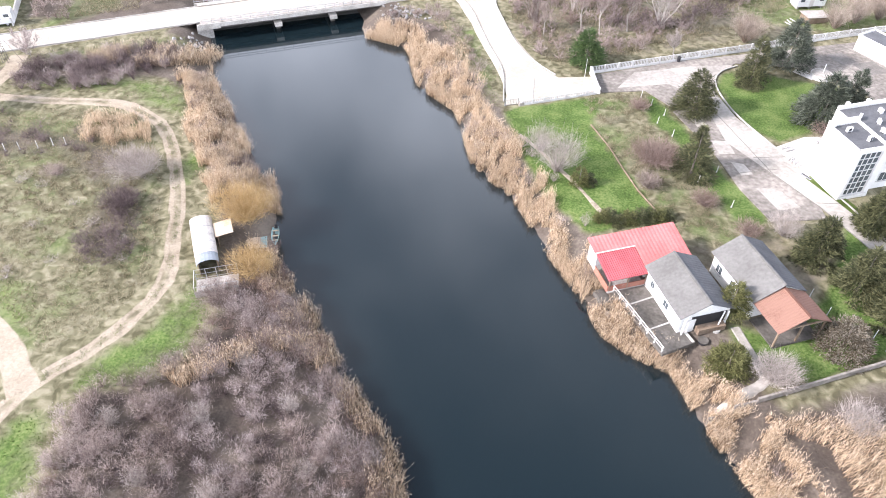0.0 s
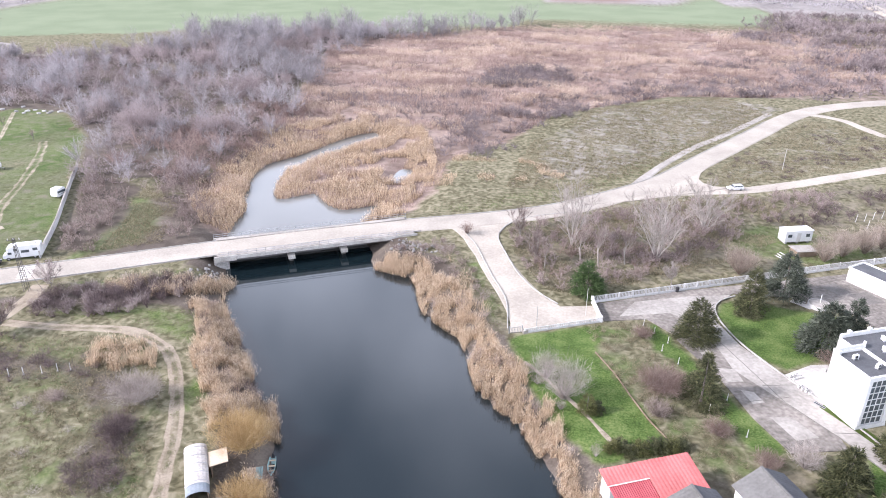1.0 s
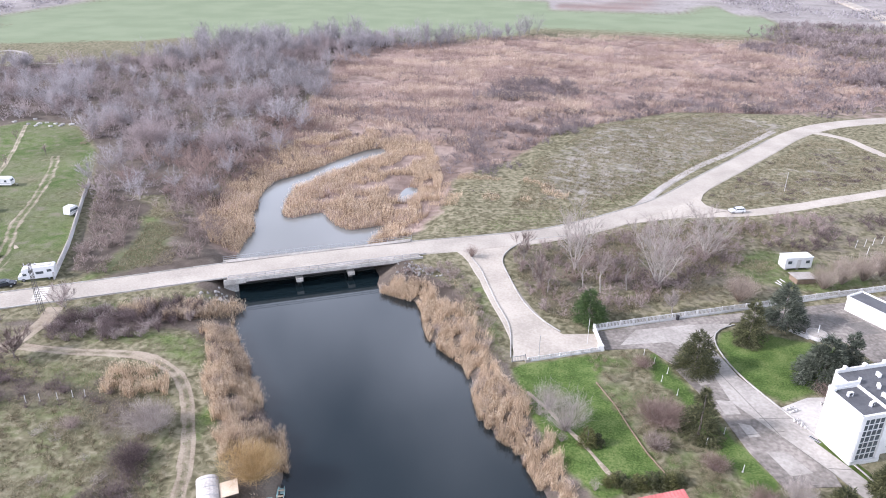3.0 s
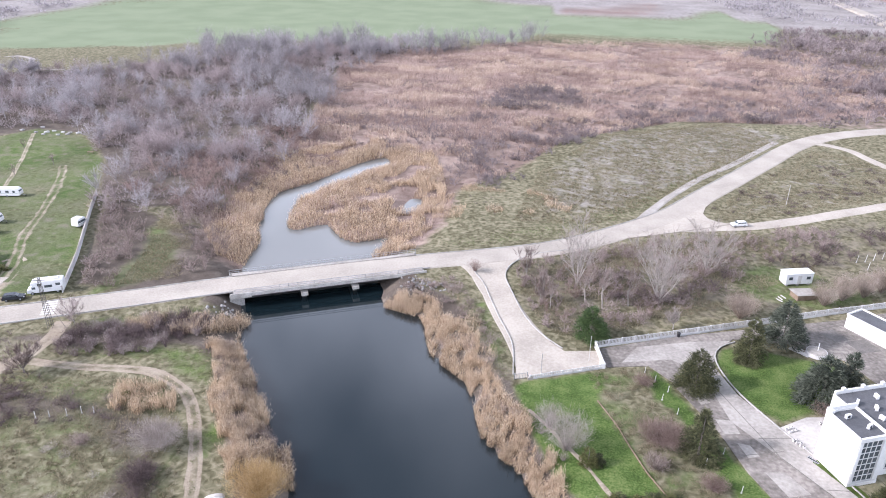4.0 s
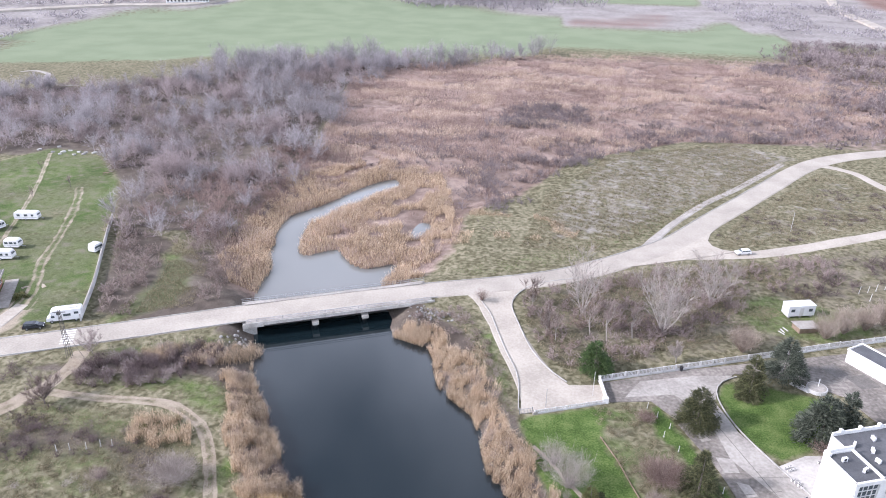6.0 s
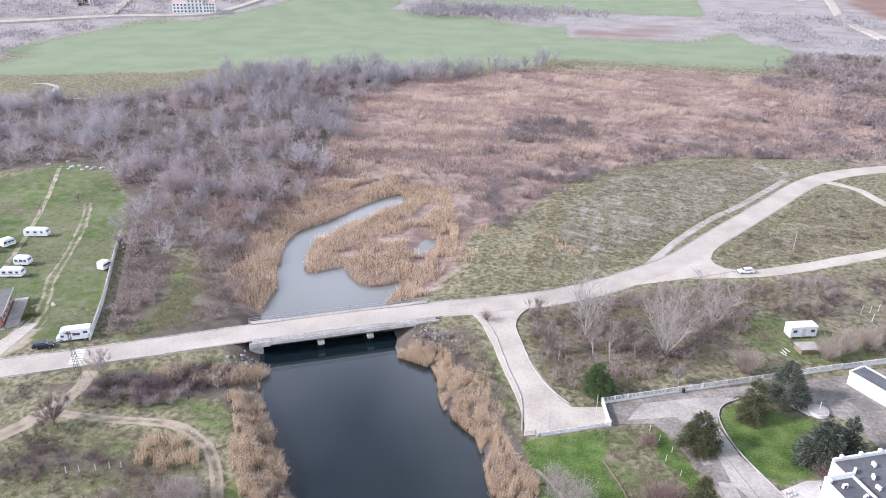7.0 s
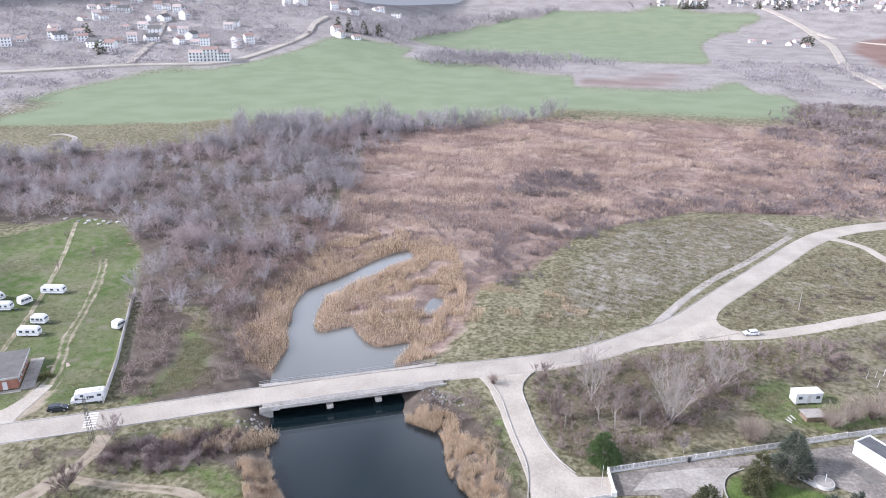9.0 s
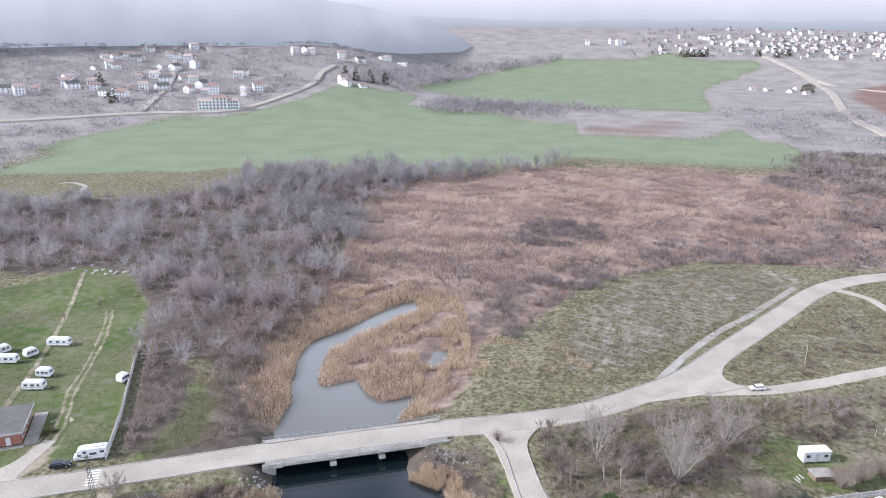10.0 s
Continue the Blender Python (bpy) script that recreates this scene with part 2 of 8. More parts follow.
def water_material(name, col):
    m = bpy.data.materials.new(name)
    m.use_nodes = True
    n, l = m.node_tree.nodes, m.node_tree.links
    b = n["Principled BSDF"]
    b.inputs["Base Color"].default_value = (*col, 1)
    b.inputs["Roughness"].default_value = 0.06
    b.inputs["IOR"].default_value = 1.5
    g = n.new("ShaderNodeNewGeometry")
    a = n.new("ShaderNodeTexNoise")
    a.inputs["Scale"].default_value, a.inputs["Detail"].default_value = .9, 3
    l.new(g.outputs["Position"], a.inputs["Vector"])
    bp = n.new("ShaderNodeBump")
    bp.inputs["Strength"].default_value, bp.inputs["Distance"].default_value = .06, .05
    l.new(a.outputs["Fac"], bp.inputs["Height"])
    l.new(bp.outputs[0], b.inputs["Normal"])
    return m


M["water"] = water_material("still_river_water", (.006, .012, .015))
# pale base colour imitates the bright low sky mirrored in the backwater
M["palewater"] = water_material("sky_paled_water", (.12, .122, .115))


def ground_material():
    """Winter land: rough grass with lush, bare, marsh, crop and ploughed parts by plan masks, broken up by noise."""
    m = bpy.data.materials.new("winter_land")
    m.use_nodes = True
    n, l = m.node_tree.nodes, m.node_tree.links
    b = n["Principled BSDF"]
    b.inputs["Roughness"].default_value = 0.95
    b.inputs["Specular IOR Level"].default_value = 0.15
    pos = n.new("ShaderNodeNewGeometry").outputs["Position"]

    def noise_tex(scale, detail=5):
        t = n.new("ShaderNodeTexNoise")
        t.inputs["Scale"].default_value, t.inputs["Detail"].default_value = scale, detail
        l.new(pos, t.inputs["Vector"])
        return t.outputs["Fac"]

    big, mid, fine = noise_tex(.035), noise_tex(.3), noise_tex(3.2, 6)

    def blend(c0, c1, c2, w=(.4, .35, .25), grain=None):
        s = None
        for src, k in zip((big, mid, grain or fine), w):
            q = n.new("ShaderNodeMath")
            q.operation = "MULTIPLY_ADD"
            q.inputs[1].default_value = k
            l.new(src, q.inputs[0])
            if s is None:
                q.inputs[2].default_value = 0
            else:
                l.new(s, q.inputs[2])
            s = q.outputs[0]
        r = n.new("ShaderNodeValToRGB")
        e = r.color_ramp.elements
        e[0].position, e[1].position = .40, .60
        e[0].color, e[1].color = (*c0, 1), (*c2, 1)
        x = e.new(.5)
        x.color = (*c1, 1)
        l.new(s, r.inputs[0])
        return r.outputs[0]

    tuss = n.new("ShaderNodeTexNoise")      # tussocks in wandering rows
    tuss.inputs["Scale"].default_value, tuss.inputs["Detail"].default_value, tuss.inputs["Distortion"].default_value = .8, 5, .5
    l.new(pos, tuss.inputs["Vector"])
    base = blend((.078, .073, .041), (.152, .142, .088), (.245, .225, .156), (.15, .25, .6), tuss.outputs["Fac"])
    layers = [
        ("cover_a", 0, blend((.038, .07, .016), (.078, .127, .032), (.145, .184, .066), (.25, .35, .4))),      # lush grass
        ("cover_a", 1, blend((.065, .053, .044), (.11, .092, .077), (.17, .147, .122))),           # leaf litter, darkened in colour for the shade between plants
        ("cover_a", 3, blend((.2, .183, .174), (.265, .247, .237), (.33, .31, .299))),              # far slopes, paled and greyed in colour to imitate haze; also dry meadow
        ("cover_a", 2, blend((.172, .212, .132), (.186, .226, .143), (.2, .24, .154), (.9, .05, .05))),  # winter crop
        ("cover_b", 0, blend((.13, .094, .078), (.22, .165, .14), (.33, .258, .22))),             # marsh
        ("cover_b", 1, blend((.21, .172, .128), (.295, .252, .196), (.37, .325, .26))),           # bare sandy earth
        ("cover_b", 2, blend((.17, .105, .09), (.2, .135, .115), (.23, .16, .14))),          # ploughed
    ]
    col = base
    seps, alphas = {}, {}
    for attr, ch, c in layers:
        if attr not in seps:
            at = n.new("ShaderNodeAttribute")
            at.attribute_name = attr
            sp = n.new("ShaderNodeSeparateColor")
            l.new(at.outputs["Color"], sp.inputs[0])
            seps[attr] = sp
            alphas[attr] = at.outputs["Alpha"]
        w = n.new("ShaderNodeMath")        # mask + (noise - .5) * .9, sharpened
        w.operation = "MULTIPLY_ADD"
        w.inputs[1].default_value = .9
        l.new(mid, w.inputs[0])
        l.new(seps[attr].outputs[ch] if ch < 3 else alphas[attr], w.inputs[2])
        mr = n.new("ShaderNodeMapRange")
        mr.inputs[1].default_value, mr.inputs[2].default_value = .75, 1.15
        l.new(w.outputs[0], mr.inputs[0])
        mx = n.new("ShaderNodeMix")
        mx.data_type = "RGBA"
        l.new(mr.outputs[0], mx.inputs[0])
        l.new(col, mx.inputs[6])
        l.new(c, mx.inputs[7])
        col = mx.outputs[2]
    l.new(col, b.inputs["Base Color"])
    bp = n.new("ShaderNodeBump")
    bp.inputs["Strength"].default_value, bp.inputs["Distance"].default_value = .8, .22
    l.new(tuss.outputs["Fac"], bp.inputs["Height"])
    l.new(bp.outputs[0], b.inputs["Normal"])
    return m


M["ground"] = ground_material()

# ---- plan: banks, roads and land cover, in metres ----
rng = np.random.default_rng(11)
WATER_Z = -2.5


def sstep(a, b, x):
    t = np.clip((x - a) / (b - a), 0, 1)
    return t * t * (3 - 2 * t)


def spline(pts, step=1.5, closed=False):
    """A smooth curve through the points, as an array of evenly close points."""
    p = np.array(pts, float)
    n = len(p)
    out = []
    for i in range(n if closed else n - 1):
        a, b = p[i], p[(i + 1) % n]
        p0 = p[(i - 1) % n] if closed or i else 2 * a - b
        p3 = p[(i + 2) % n] if closed or i + 2 < n else 2 * b - a
        k = max(2, int(np.linalg.norm(b - a) / step))
        t = np.linspace(0, 1, k, endpoint=False)[:, None]
        out.append(.5 * (2 * a + (b - p0) * t + (2 * p0 - 5 * a + 4 * b - p3) * t ** 2 + (3 * a - p0 - 3 * b + p3) * t ** 3))
    if not closed:
        out.append(p[-1:])
    return np.vstack(out)


def dist_line(x, y, line, closed=False):
    x, y = np.asarray(x, float), np.asarray(y, float)
    d = np.full(x.shape, 1e9)
    m = len(line) if closed else len(line) - 1
    for i in range(m):
        ax, ay = line[i][:2]
        bx, by = line[(i + 1) % len(line)][:2]
        vx, vy = bx - ax, by - ay
        t = np.clip(((x - ax) * vx + (y - ay) * vy) / (vx * vx + vy * vy + 1e-9), 0, 1)
        d = np.minimum(d, np.hypot(x - ax - t * vx, y - ay - t * vy))
    return d


def inside(poly, x, y):
    x, y = np.asarray(x, float), np.asarray(y, float)
    r = np.zeros(x.shape, bool)
    j = len(poly) - 1
    for i in range(len(poly)):
        xi, yi = poly[i][:2]
        xj, yj = poly[j][:2]
        if yi != yj:
            r ^= ((yi > y) != (yj > y)) & (x < (xj - xi) * (y - yi) / (yj - yi) + xi)
        j = i
    return r


def sdf(poly, x, y):
    """Distance to the outline, negative inside."""
    d = dist_line(x, y, poly, True)
    return np.where(inside(poly, x, y), -d, d)


def soft(poly, x, y, w=2.0):
    return sstep(w, -w, sdf(poly, x, y))


def vnoise(x, y, s, seed=0):
    """Smooth value noise in 0..1, cells of s metres."""
    x, y = np.asarray(x, float) / s, np.asarray(y, float) / s
    xi, yi = np.floor(x).astype(np.int64), np.floor(y).astype(np.int64)
    fx, fy = x - xi, y - yi
    fx, fy = fx * fx * (3 - 2 * fx), fy * fy * (3 - 2 * fy)

    def h(a, b):
        v = np.sin(a * 127.1 + b * 311.7 + seed * 74.7) * 43758.5453
        return v - np.floor(v)
    return (h(xi, yi) * (1 - fx) + h(xi + 1, yi) * fx) * (1 - fy) + (h(xi, yi + 1) * (1 - fx) + h(xi + 1, yi + 1) * fx) * fy


LEFT_BANK = [(10, -120), (0, -10), (-6, 22), (-8.9, 34.4), (-11, 40), (-15.3, 44.4), (-19.5, 48.5), (-21.5, 52.4), (-25.6, 57), (-29.7, 61.4), (-33.2, 67),
             (-35, 73.8), (-38, 78), (-43, 85.4), (-49.6, 94), (-57.4, 104.5), (-63, 114), (-68, 126), (-73.5, 137.5), (-76.4, 146), (-76, 154), (-80, 162), (-83.5, 170), (-86, 178), (-86.6, 186), (-85.3, 194), (-81.4, 199),
             (-77.7, 207.5), (-74.6, 216), (-70.5, 224), (-64, 230.5)]
RIGHT_BANK = [(-60.6, 223), (-63, 218.4), (-66, 214.6), (-68.6, 207), (-73, 200), (-74.6, 193.5), (-77.5, 186.8), (-77, 178.5), (-75.4, 171), (-73.3, 165.5), (-70.5, 164.5), (-67.7, 168), (-64, 170.5),
              (-59.9, 165), (-55.3, 161), (-52.8, 160.5), (-49, 163.8), (-46.2, 164.8), (-44.5, 163.5), (-45, 158.5), (-45.4, 153), (-43, 145), (-39, 137),
              (-37, 129.6), (-27.5, 127), (-22, 113.8), (-14.6, 106), (-9.6, 92.3), (-3, 85.5), (1.9, 77.3), (7, 69), (10, 64.5), (11.5, 60), (18.8, 55), (22.3, 48.8),
              (26.5, 41.4), (40, 10), (62, -120)]
_river = spline(LEFT_BANK + RIGHT_BANK, 4.0, True)
RIVER = _river + np.stack([vnoise(_river[:, 0], _river[:, 1], 5, 3) - .5, vnoise(_river[:, 0], _river[:, 1], 5, 4) - .5], 1) * 1.6
SLOUGH = spline([(-46, 183), (-46.8, 190), (-45, 195), (-42, 192), (-42, 187), (-43.6, 183)], 2.0, True)     # small open pool in the reeds

MAIN = [(-260, 22), (-200, 58), (-150, 85), (-118, 101), (-93, 114.6), (-70.5, 126.9), (-33.5, 146.3), (-22, 151.8), (-4, 161), (9, 171), (25, 187), (32, 196.5), (40, 209.5), (52, 228), (64.5, 247.5), (78, 268.5),
        (91, 283), (108, 294.5), (132, 305), (150, 310), (230, 324), (330, 332)]
BRANCH = [(-18, 152), (-15.8, 144), (-12, 134), (-8, 125), (-4, 117), (-1.5, 110.5)]
CARWAY = [(28, 183), (40, 185.5), (54, 190.2), (84, 208.3), (120, 230), (190, 268)]
TRACK = [(-112, 62), (-104, 76), (-97.5, 88), (-94.5, 97), (-96, 106)]
TRACK_LEFT = [(-93, 92.6), (-84, 92.6), (-76.3, 93.6), (-68, 93.6), (-60.7, 89.8), (-56.2, 84.5), (-52.7, 78.5), (-49, 71), (-45.8, 63), (-44, 56.5), (-45, 50), (-48, 44),
              (-51.5, 38.6), (-53, 33), (-53.5, 27), (-54, 15), (-56, -40)]
TRACK_WEST = [(-51.5, 38.4), (-56.5, 42.5), (-64, 47), (-80, 53), (-112, 62)]
MAIN_L, BRANCH_L, CAR_L = spline(MAIN, 3), spline(BRANCH, 2), spline(CARWAY, 3)
TL_L, TR_L, TW_L = spline(TRACK_LEFT, 2), spline(TRACK, 2), spline(TRACK_WEST, 2)
BRIDGE_A, BRIDGE_B = np.array((-70.3, 127.0)), np.array((-32.9, 146.6))


def road_z(x, y):
    """Height of the main road: a slight hump over the bridge."""
    mid = (BRIDGE_A + BRIDGE_B) / 2
    return .25 + .6 * np.exp(-((np.asarray(x) - mid[0]) ** 2 + (np.asarray(y) - mid[1]) ** 2) / 34.0 ** 2)


MARSH = [(-95, 158), (-80, 140), (-75, 139), (-42, 152), (-35, 158), (-32, 176), (-33, 200), (-18, 222), (-4, 262), (40, 300), (84, 306), (140, 336), (165, 420), (124, 500), (40, 502), (-20, 498),
         (-60, 470), (-110, 436), (-135, 400), (-120, 330), (-105, 260), (-100, 200)]


HOUSES = [(9.5, 73), (20, 79), (40, 80), (44, 62), (30, 53), (22, 53), (15.5, 60)]
SITE = [(-6, 106), (-8, 120), (8, 121), (30, 132), (80, 156), (82, 100), (62, 60), (40, 62), (33, 80), (20, 106), (10, 104)]


def far_rise(x, y):
    r = np.hypot(x, y)
    az = np.degrees(np.arctan2(x, y))
    lw = sstep(-10, -24, az)
    zl = .13 * np.clip(r - 720, 0, 430)
    zr = .16 * np.clip(r - 1250, 0, 480)
    return np.where(y > 0, lw * zl + (1 - lw) * zr, 0)


def ground_z(x, y):
    x, y = np.asarray(x, float), np.asarray(y, float)
    near = (np.abs(x) < 400) & (y > -150) & (y < 600)
    z = (vnoise(x, y, 14, 1) - .5) * .35 + (vnoise(x, y, 4, 2) - .5) * .12
    z = np.where(near, z, 0) + far_rise(x, y)
    xs, ys = x[near], y[near]
    zz = z[near]
    zz = zz - 1.7 * soft(MARSH, xs, ys, 7)
    for line, wd in ((BRANCH_L, 4.5), (CAR_L, 3)):
        e = sstep(wd + 4, wd, dist_line(xs, ys, line))
        zz = zz * (1 - e) + .08 * e
    zz = zz * (1 - soft(SITE, xs, ys, 3)) * (1 - soft(HOUSES, xs, ys, 2))
    dm = dist_line(xs, ys, MAIN_L)
    e = sstep(10, 4.4, dm)
    zz = zz * (1 - e) + (road_z(xs, ys) - .12) * e
    d = np.minimum(sdf(RIVER, xs, ys), sdf(SLOUGH, xs, ys))
    bank = np.where(d > 0, WATER_Z + .05 + (zz - WATER_Z) * sstep(-.6, 6.0, d), WATER_Z - .05 - np.minimum(1.6, -d * .5))
    zz = np.where(d < 6.0, np.minimum(bank, zz), zz)
    z[near] = zz
    return z


def gz(x, y):
    return float(ground_z(np.array([x]), np.array([y]))[0])


# land cover outlines
LAWN_GARDEN = [(-6, 104), (10, 111.5), (8.4, 101.5), (11.4, 96), (13.3, 91.4), (18.6, 80.5), (9, 75), (3, 82), (-2, 92)]
LAWN_STRIP = [(17, 112), (19, 113.5), (23, 106), (27, 96), (31, 88), (34, 82), (30, 80), (27, 86), (24.5, 90), (23.5, 96), (21.6, 101), (18.5, 104.5)]
LAWN_ISLAND = [(30.2, 118.5), (32, 123.4), (36, 126), (42, 124), (52, 122), (54, 112), (50, 106), (42, 105.5), (38.6, 102.6), (35, 105), (31.6, 111)]
WEEDS = [(7.2, 109), (14.6, 112.6), (17, 110.5), (17.3, 103.7), (21.3, 99.6), (20.7, 93.5), (22.4, 88.4), (27, 83), (32, 76), (22.2, 75.7), (19.2, 80.5), (13.5, 91.4), (9, 100.4)]
LAWN_HOUSE = [(26, 62), (27, 56), (34, 54.5), (43, 59.5), (50, 66), (56, 76), (50, 84), (45, 86), (43, 80), (39, 70), (33, 60)]
CAMP = [(-104, 116.5), (-113, 133), (-134.5, 171), (-152, 200), (-180, 228), (-200, 230), (-208, 208), (-230, 180), (-260, 150), (-220, 120), (-160, 98), (-125, 108)]
GREEN_PATCH = [(-108, 153), (-101, 154), (-92, 146), (-88.5, 137.5), (-87, 128), (-92, 121), (-99, 116), (-101, 126), (-101, 139)]
VERGES = [[(-60, 92), (-72, 97), (-88, 96), (-88, 99), (-70, 103), (-58, 102), (-54, 92)], [(-43, 61), (-40.5, 55), (-43, 48), (-48, 42), (-47, 38.5), (-40, 41.5), (-36, 46), (-36.5, 53), (-38.5, 59)],
          [(-52, 32), (-50, 37), (-47, 35), (-44.5, 31), (-44, 24), (-44, 12), (-52, 12)], [(-48, 80), (-51, 84), (-54, 82), (-50, 74)], [(38, 160), (48, 165), (62, 160), (70, 150), (55, 143), (40, 146)],
          [(-66, 38), (-57, 40), (-53, 45), (-60, 54), (-72, 56), (-90, 56), (-90, 42)], [(8, 176), (24, 196), (40, 219), (62, 250), (58, 252), (30, 220), (10, 190), (-14, 172), (-30, 160), (-22, 156)],
          [(-100, 104), (-70, 119), (-60, 122), (-62, 117), (-80, 110)], [(-14, 132), (-9, 119), (-7, 105), (-10, 106), (-14, 120), (-19, 134)]]
LITTER = [[(-45, 39), (-39, 41.5), (-35, 46), (-35, 56), (-26, 57), (-20, 50), (-12, 40), (-6, 20), (-6, -40), (-44, -40), (-43, 30)],
          [(-104, 98), (-70, 114), (-60, 114), (-58, 104), (-72, 103), (-90, 99)], [(-12, 152), (8, 166), (32, 178), (56, 186), (84, 205), (84, 160), (50, 142), (20, 128), (2, 120), (-8, 130)],
          [(-92, 84), (-66, 86), (-58, 80), (-52, 66), (-52, 58), (-60, 60), (-62, 72), (-74, 80), (-92, 76)], [(-104, 121), (-92, 118), (-76, 128), (-78, 140), (-96, 158), (-104, 150), (-108, 160), (-130, 170)],
          [(24, 46), (46, 58), (90, 70), (90, 20), (34, 20)], [(7.2, 109), (14.6, 112.6), (17, 110.5), (17.3, 103.7), (21.3, 99.6), (20.7, 93.5), (22.4, 88.4), (27, 83), (28, 76), (22.2, 75.7), (19.2, 80.5), (13.5, 91.4), (9, 100.4)],
          [(-210, 216), (-190, 224), (-178, 226), (-172, 238), (-200, 246), (-216, 236)]]
WOODS = [(-100, 158), (-108, 168), (-120, 165), (-136, 174), (-153, 201), (-181, 230), (-202, 232), (-215, 215), (-262, 215), (-330, 250), (-330, 300), (-235, 338), (-205, 385), (-170, 425), (-95, 455),
         (-70, 440), (-112, 410), (-130, 370), (-118, 310), (-104, 250), (-100, 200)]
EAST_SCRUB = [(70, 300), (110, 300), (190, 318), (330, 335), (330, 560), (180, 600), (146, 570), (120, 528), (95, 480), (122, 420), (108, 340)]
FIELD_A = [(-373, 364), (-392, 397), (-422, 488), (-438, 574), (-371, 638), (-348, 691), (-318, 809), (-254, 875), (-204, 746), (-46, 729), (-24, 637), (116, 671), (144, 624), (143, 568),
           (126, 537), (48, 512), (-30, 509), (-101, 458), (-214, 437), (-277, 401)]
FIELD_B = [(-259, 948), (-232, 1260), (-85, 1403), (90, 1443), (271, 1404), (149, 1210), (117, 1061), (109, 859), (23, 862), (-165, 864)]
PLOUGHED = [(333, 1172), (420, 1230), (420, 860), (278, 833), (289, 940)]
STUBBLE = [(-40, 726), (-22, 645), (116, 678), (105, 720), (60, 740)]


# ---- land, water and roads ----
def link_mesh(name, verts, faces, mats, smooth=False):
    me = bpy.data.meshes.new(name)
    me.from_pydata([tuple(v) for v in verts], [], [tuple(f) for f in faces])
    for m in mats if isinstance(mats, (list, tuple)) else [mats]:
        me.materials.append(m)
    if smooth:
        me.polygons.foreach_set("use_smooth", [True] * len(me.polygons))
    me.update()
    return new(name, me)


def stretch(lo, hi, step, far):
    """Even steps from lo to hi, then ever longer ones out to far on both sides."""
    mid = list(np.arange(lo, hi + .01, step))
    a, s = [], step
    p = hi
    while p < far:
        s *= 1.22
        p += min(s, 70)
        a.append(p)
    b, s = [], step
    p = lo
    while p > -far:
        s *= 1.22
        p -= min(s, 160)
        b.append(p)
    return np.array(b[::-1] + mid + a)


CAMP_TRACK = spline([(-117, 103), (-120, 110.4), (-121.5, 119), (-127, 129.5), (-134.4, 142.2), (-141.4, 157.6), (-150.6, 175.5), (-161, 192)], 2)
CAMP_PATH = spline([(-139, 120), (-145, 130.4), (-153.3, 149), (-165.3, 171.7), (-180.4, 197.5), (-196, 222)], 2)


def build_ground():
    gx, gy = stretch(-215, 125, 1.5, 4800), stretch(18, 310, 1.5, 4800)
    x, y = np.meshgrid(gx, gy)
    nx, ny = len(gx), len(gy)
    x, y = x.ravel(), y.ravel()
    z = ground_z(x, y)
    i = np.arange(nx * ny).reshape(ny, nx)
    q = np.stack([i[:-1, :-1], i[:-1, 1:], i[1:, 1:], i[1:, :-1]], -1).reshape(-1, 4)
    me = bpy.data.meshes.new("ground")
    me.vertices.add(len(x))
    me.vertices.foreach_set("co", np.stack([x, y, z], 1).ravel())
    me.loops.add(q.size)
    me.loops.foreach_set("vertex_index", q.ravel())
    me.polygons.add(len(q))
    me.polygons.foreach_set("loop_start", np.arange(len(q)) * 4)
    me.polygons.foreach_set("use_smooth", np.ones(len(q), bool))
    me.update(calc_edges=True)
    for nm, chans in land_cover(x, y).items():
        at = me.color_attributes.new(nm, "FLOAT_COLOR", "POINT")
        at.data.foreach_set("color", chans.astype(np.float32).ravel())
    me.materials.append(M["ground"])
    tagged(new("ground", me), "rough winter grassland, marsh and fields", "ground", kind="structure")


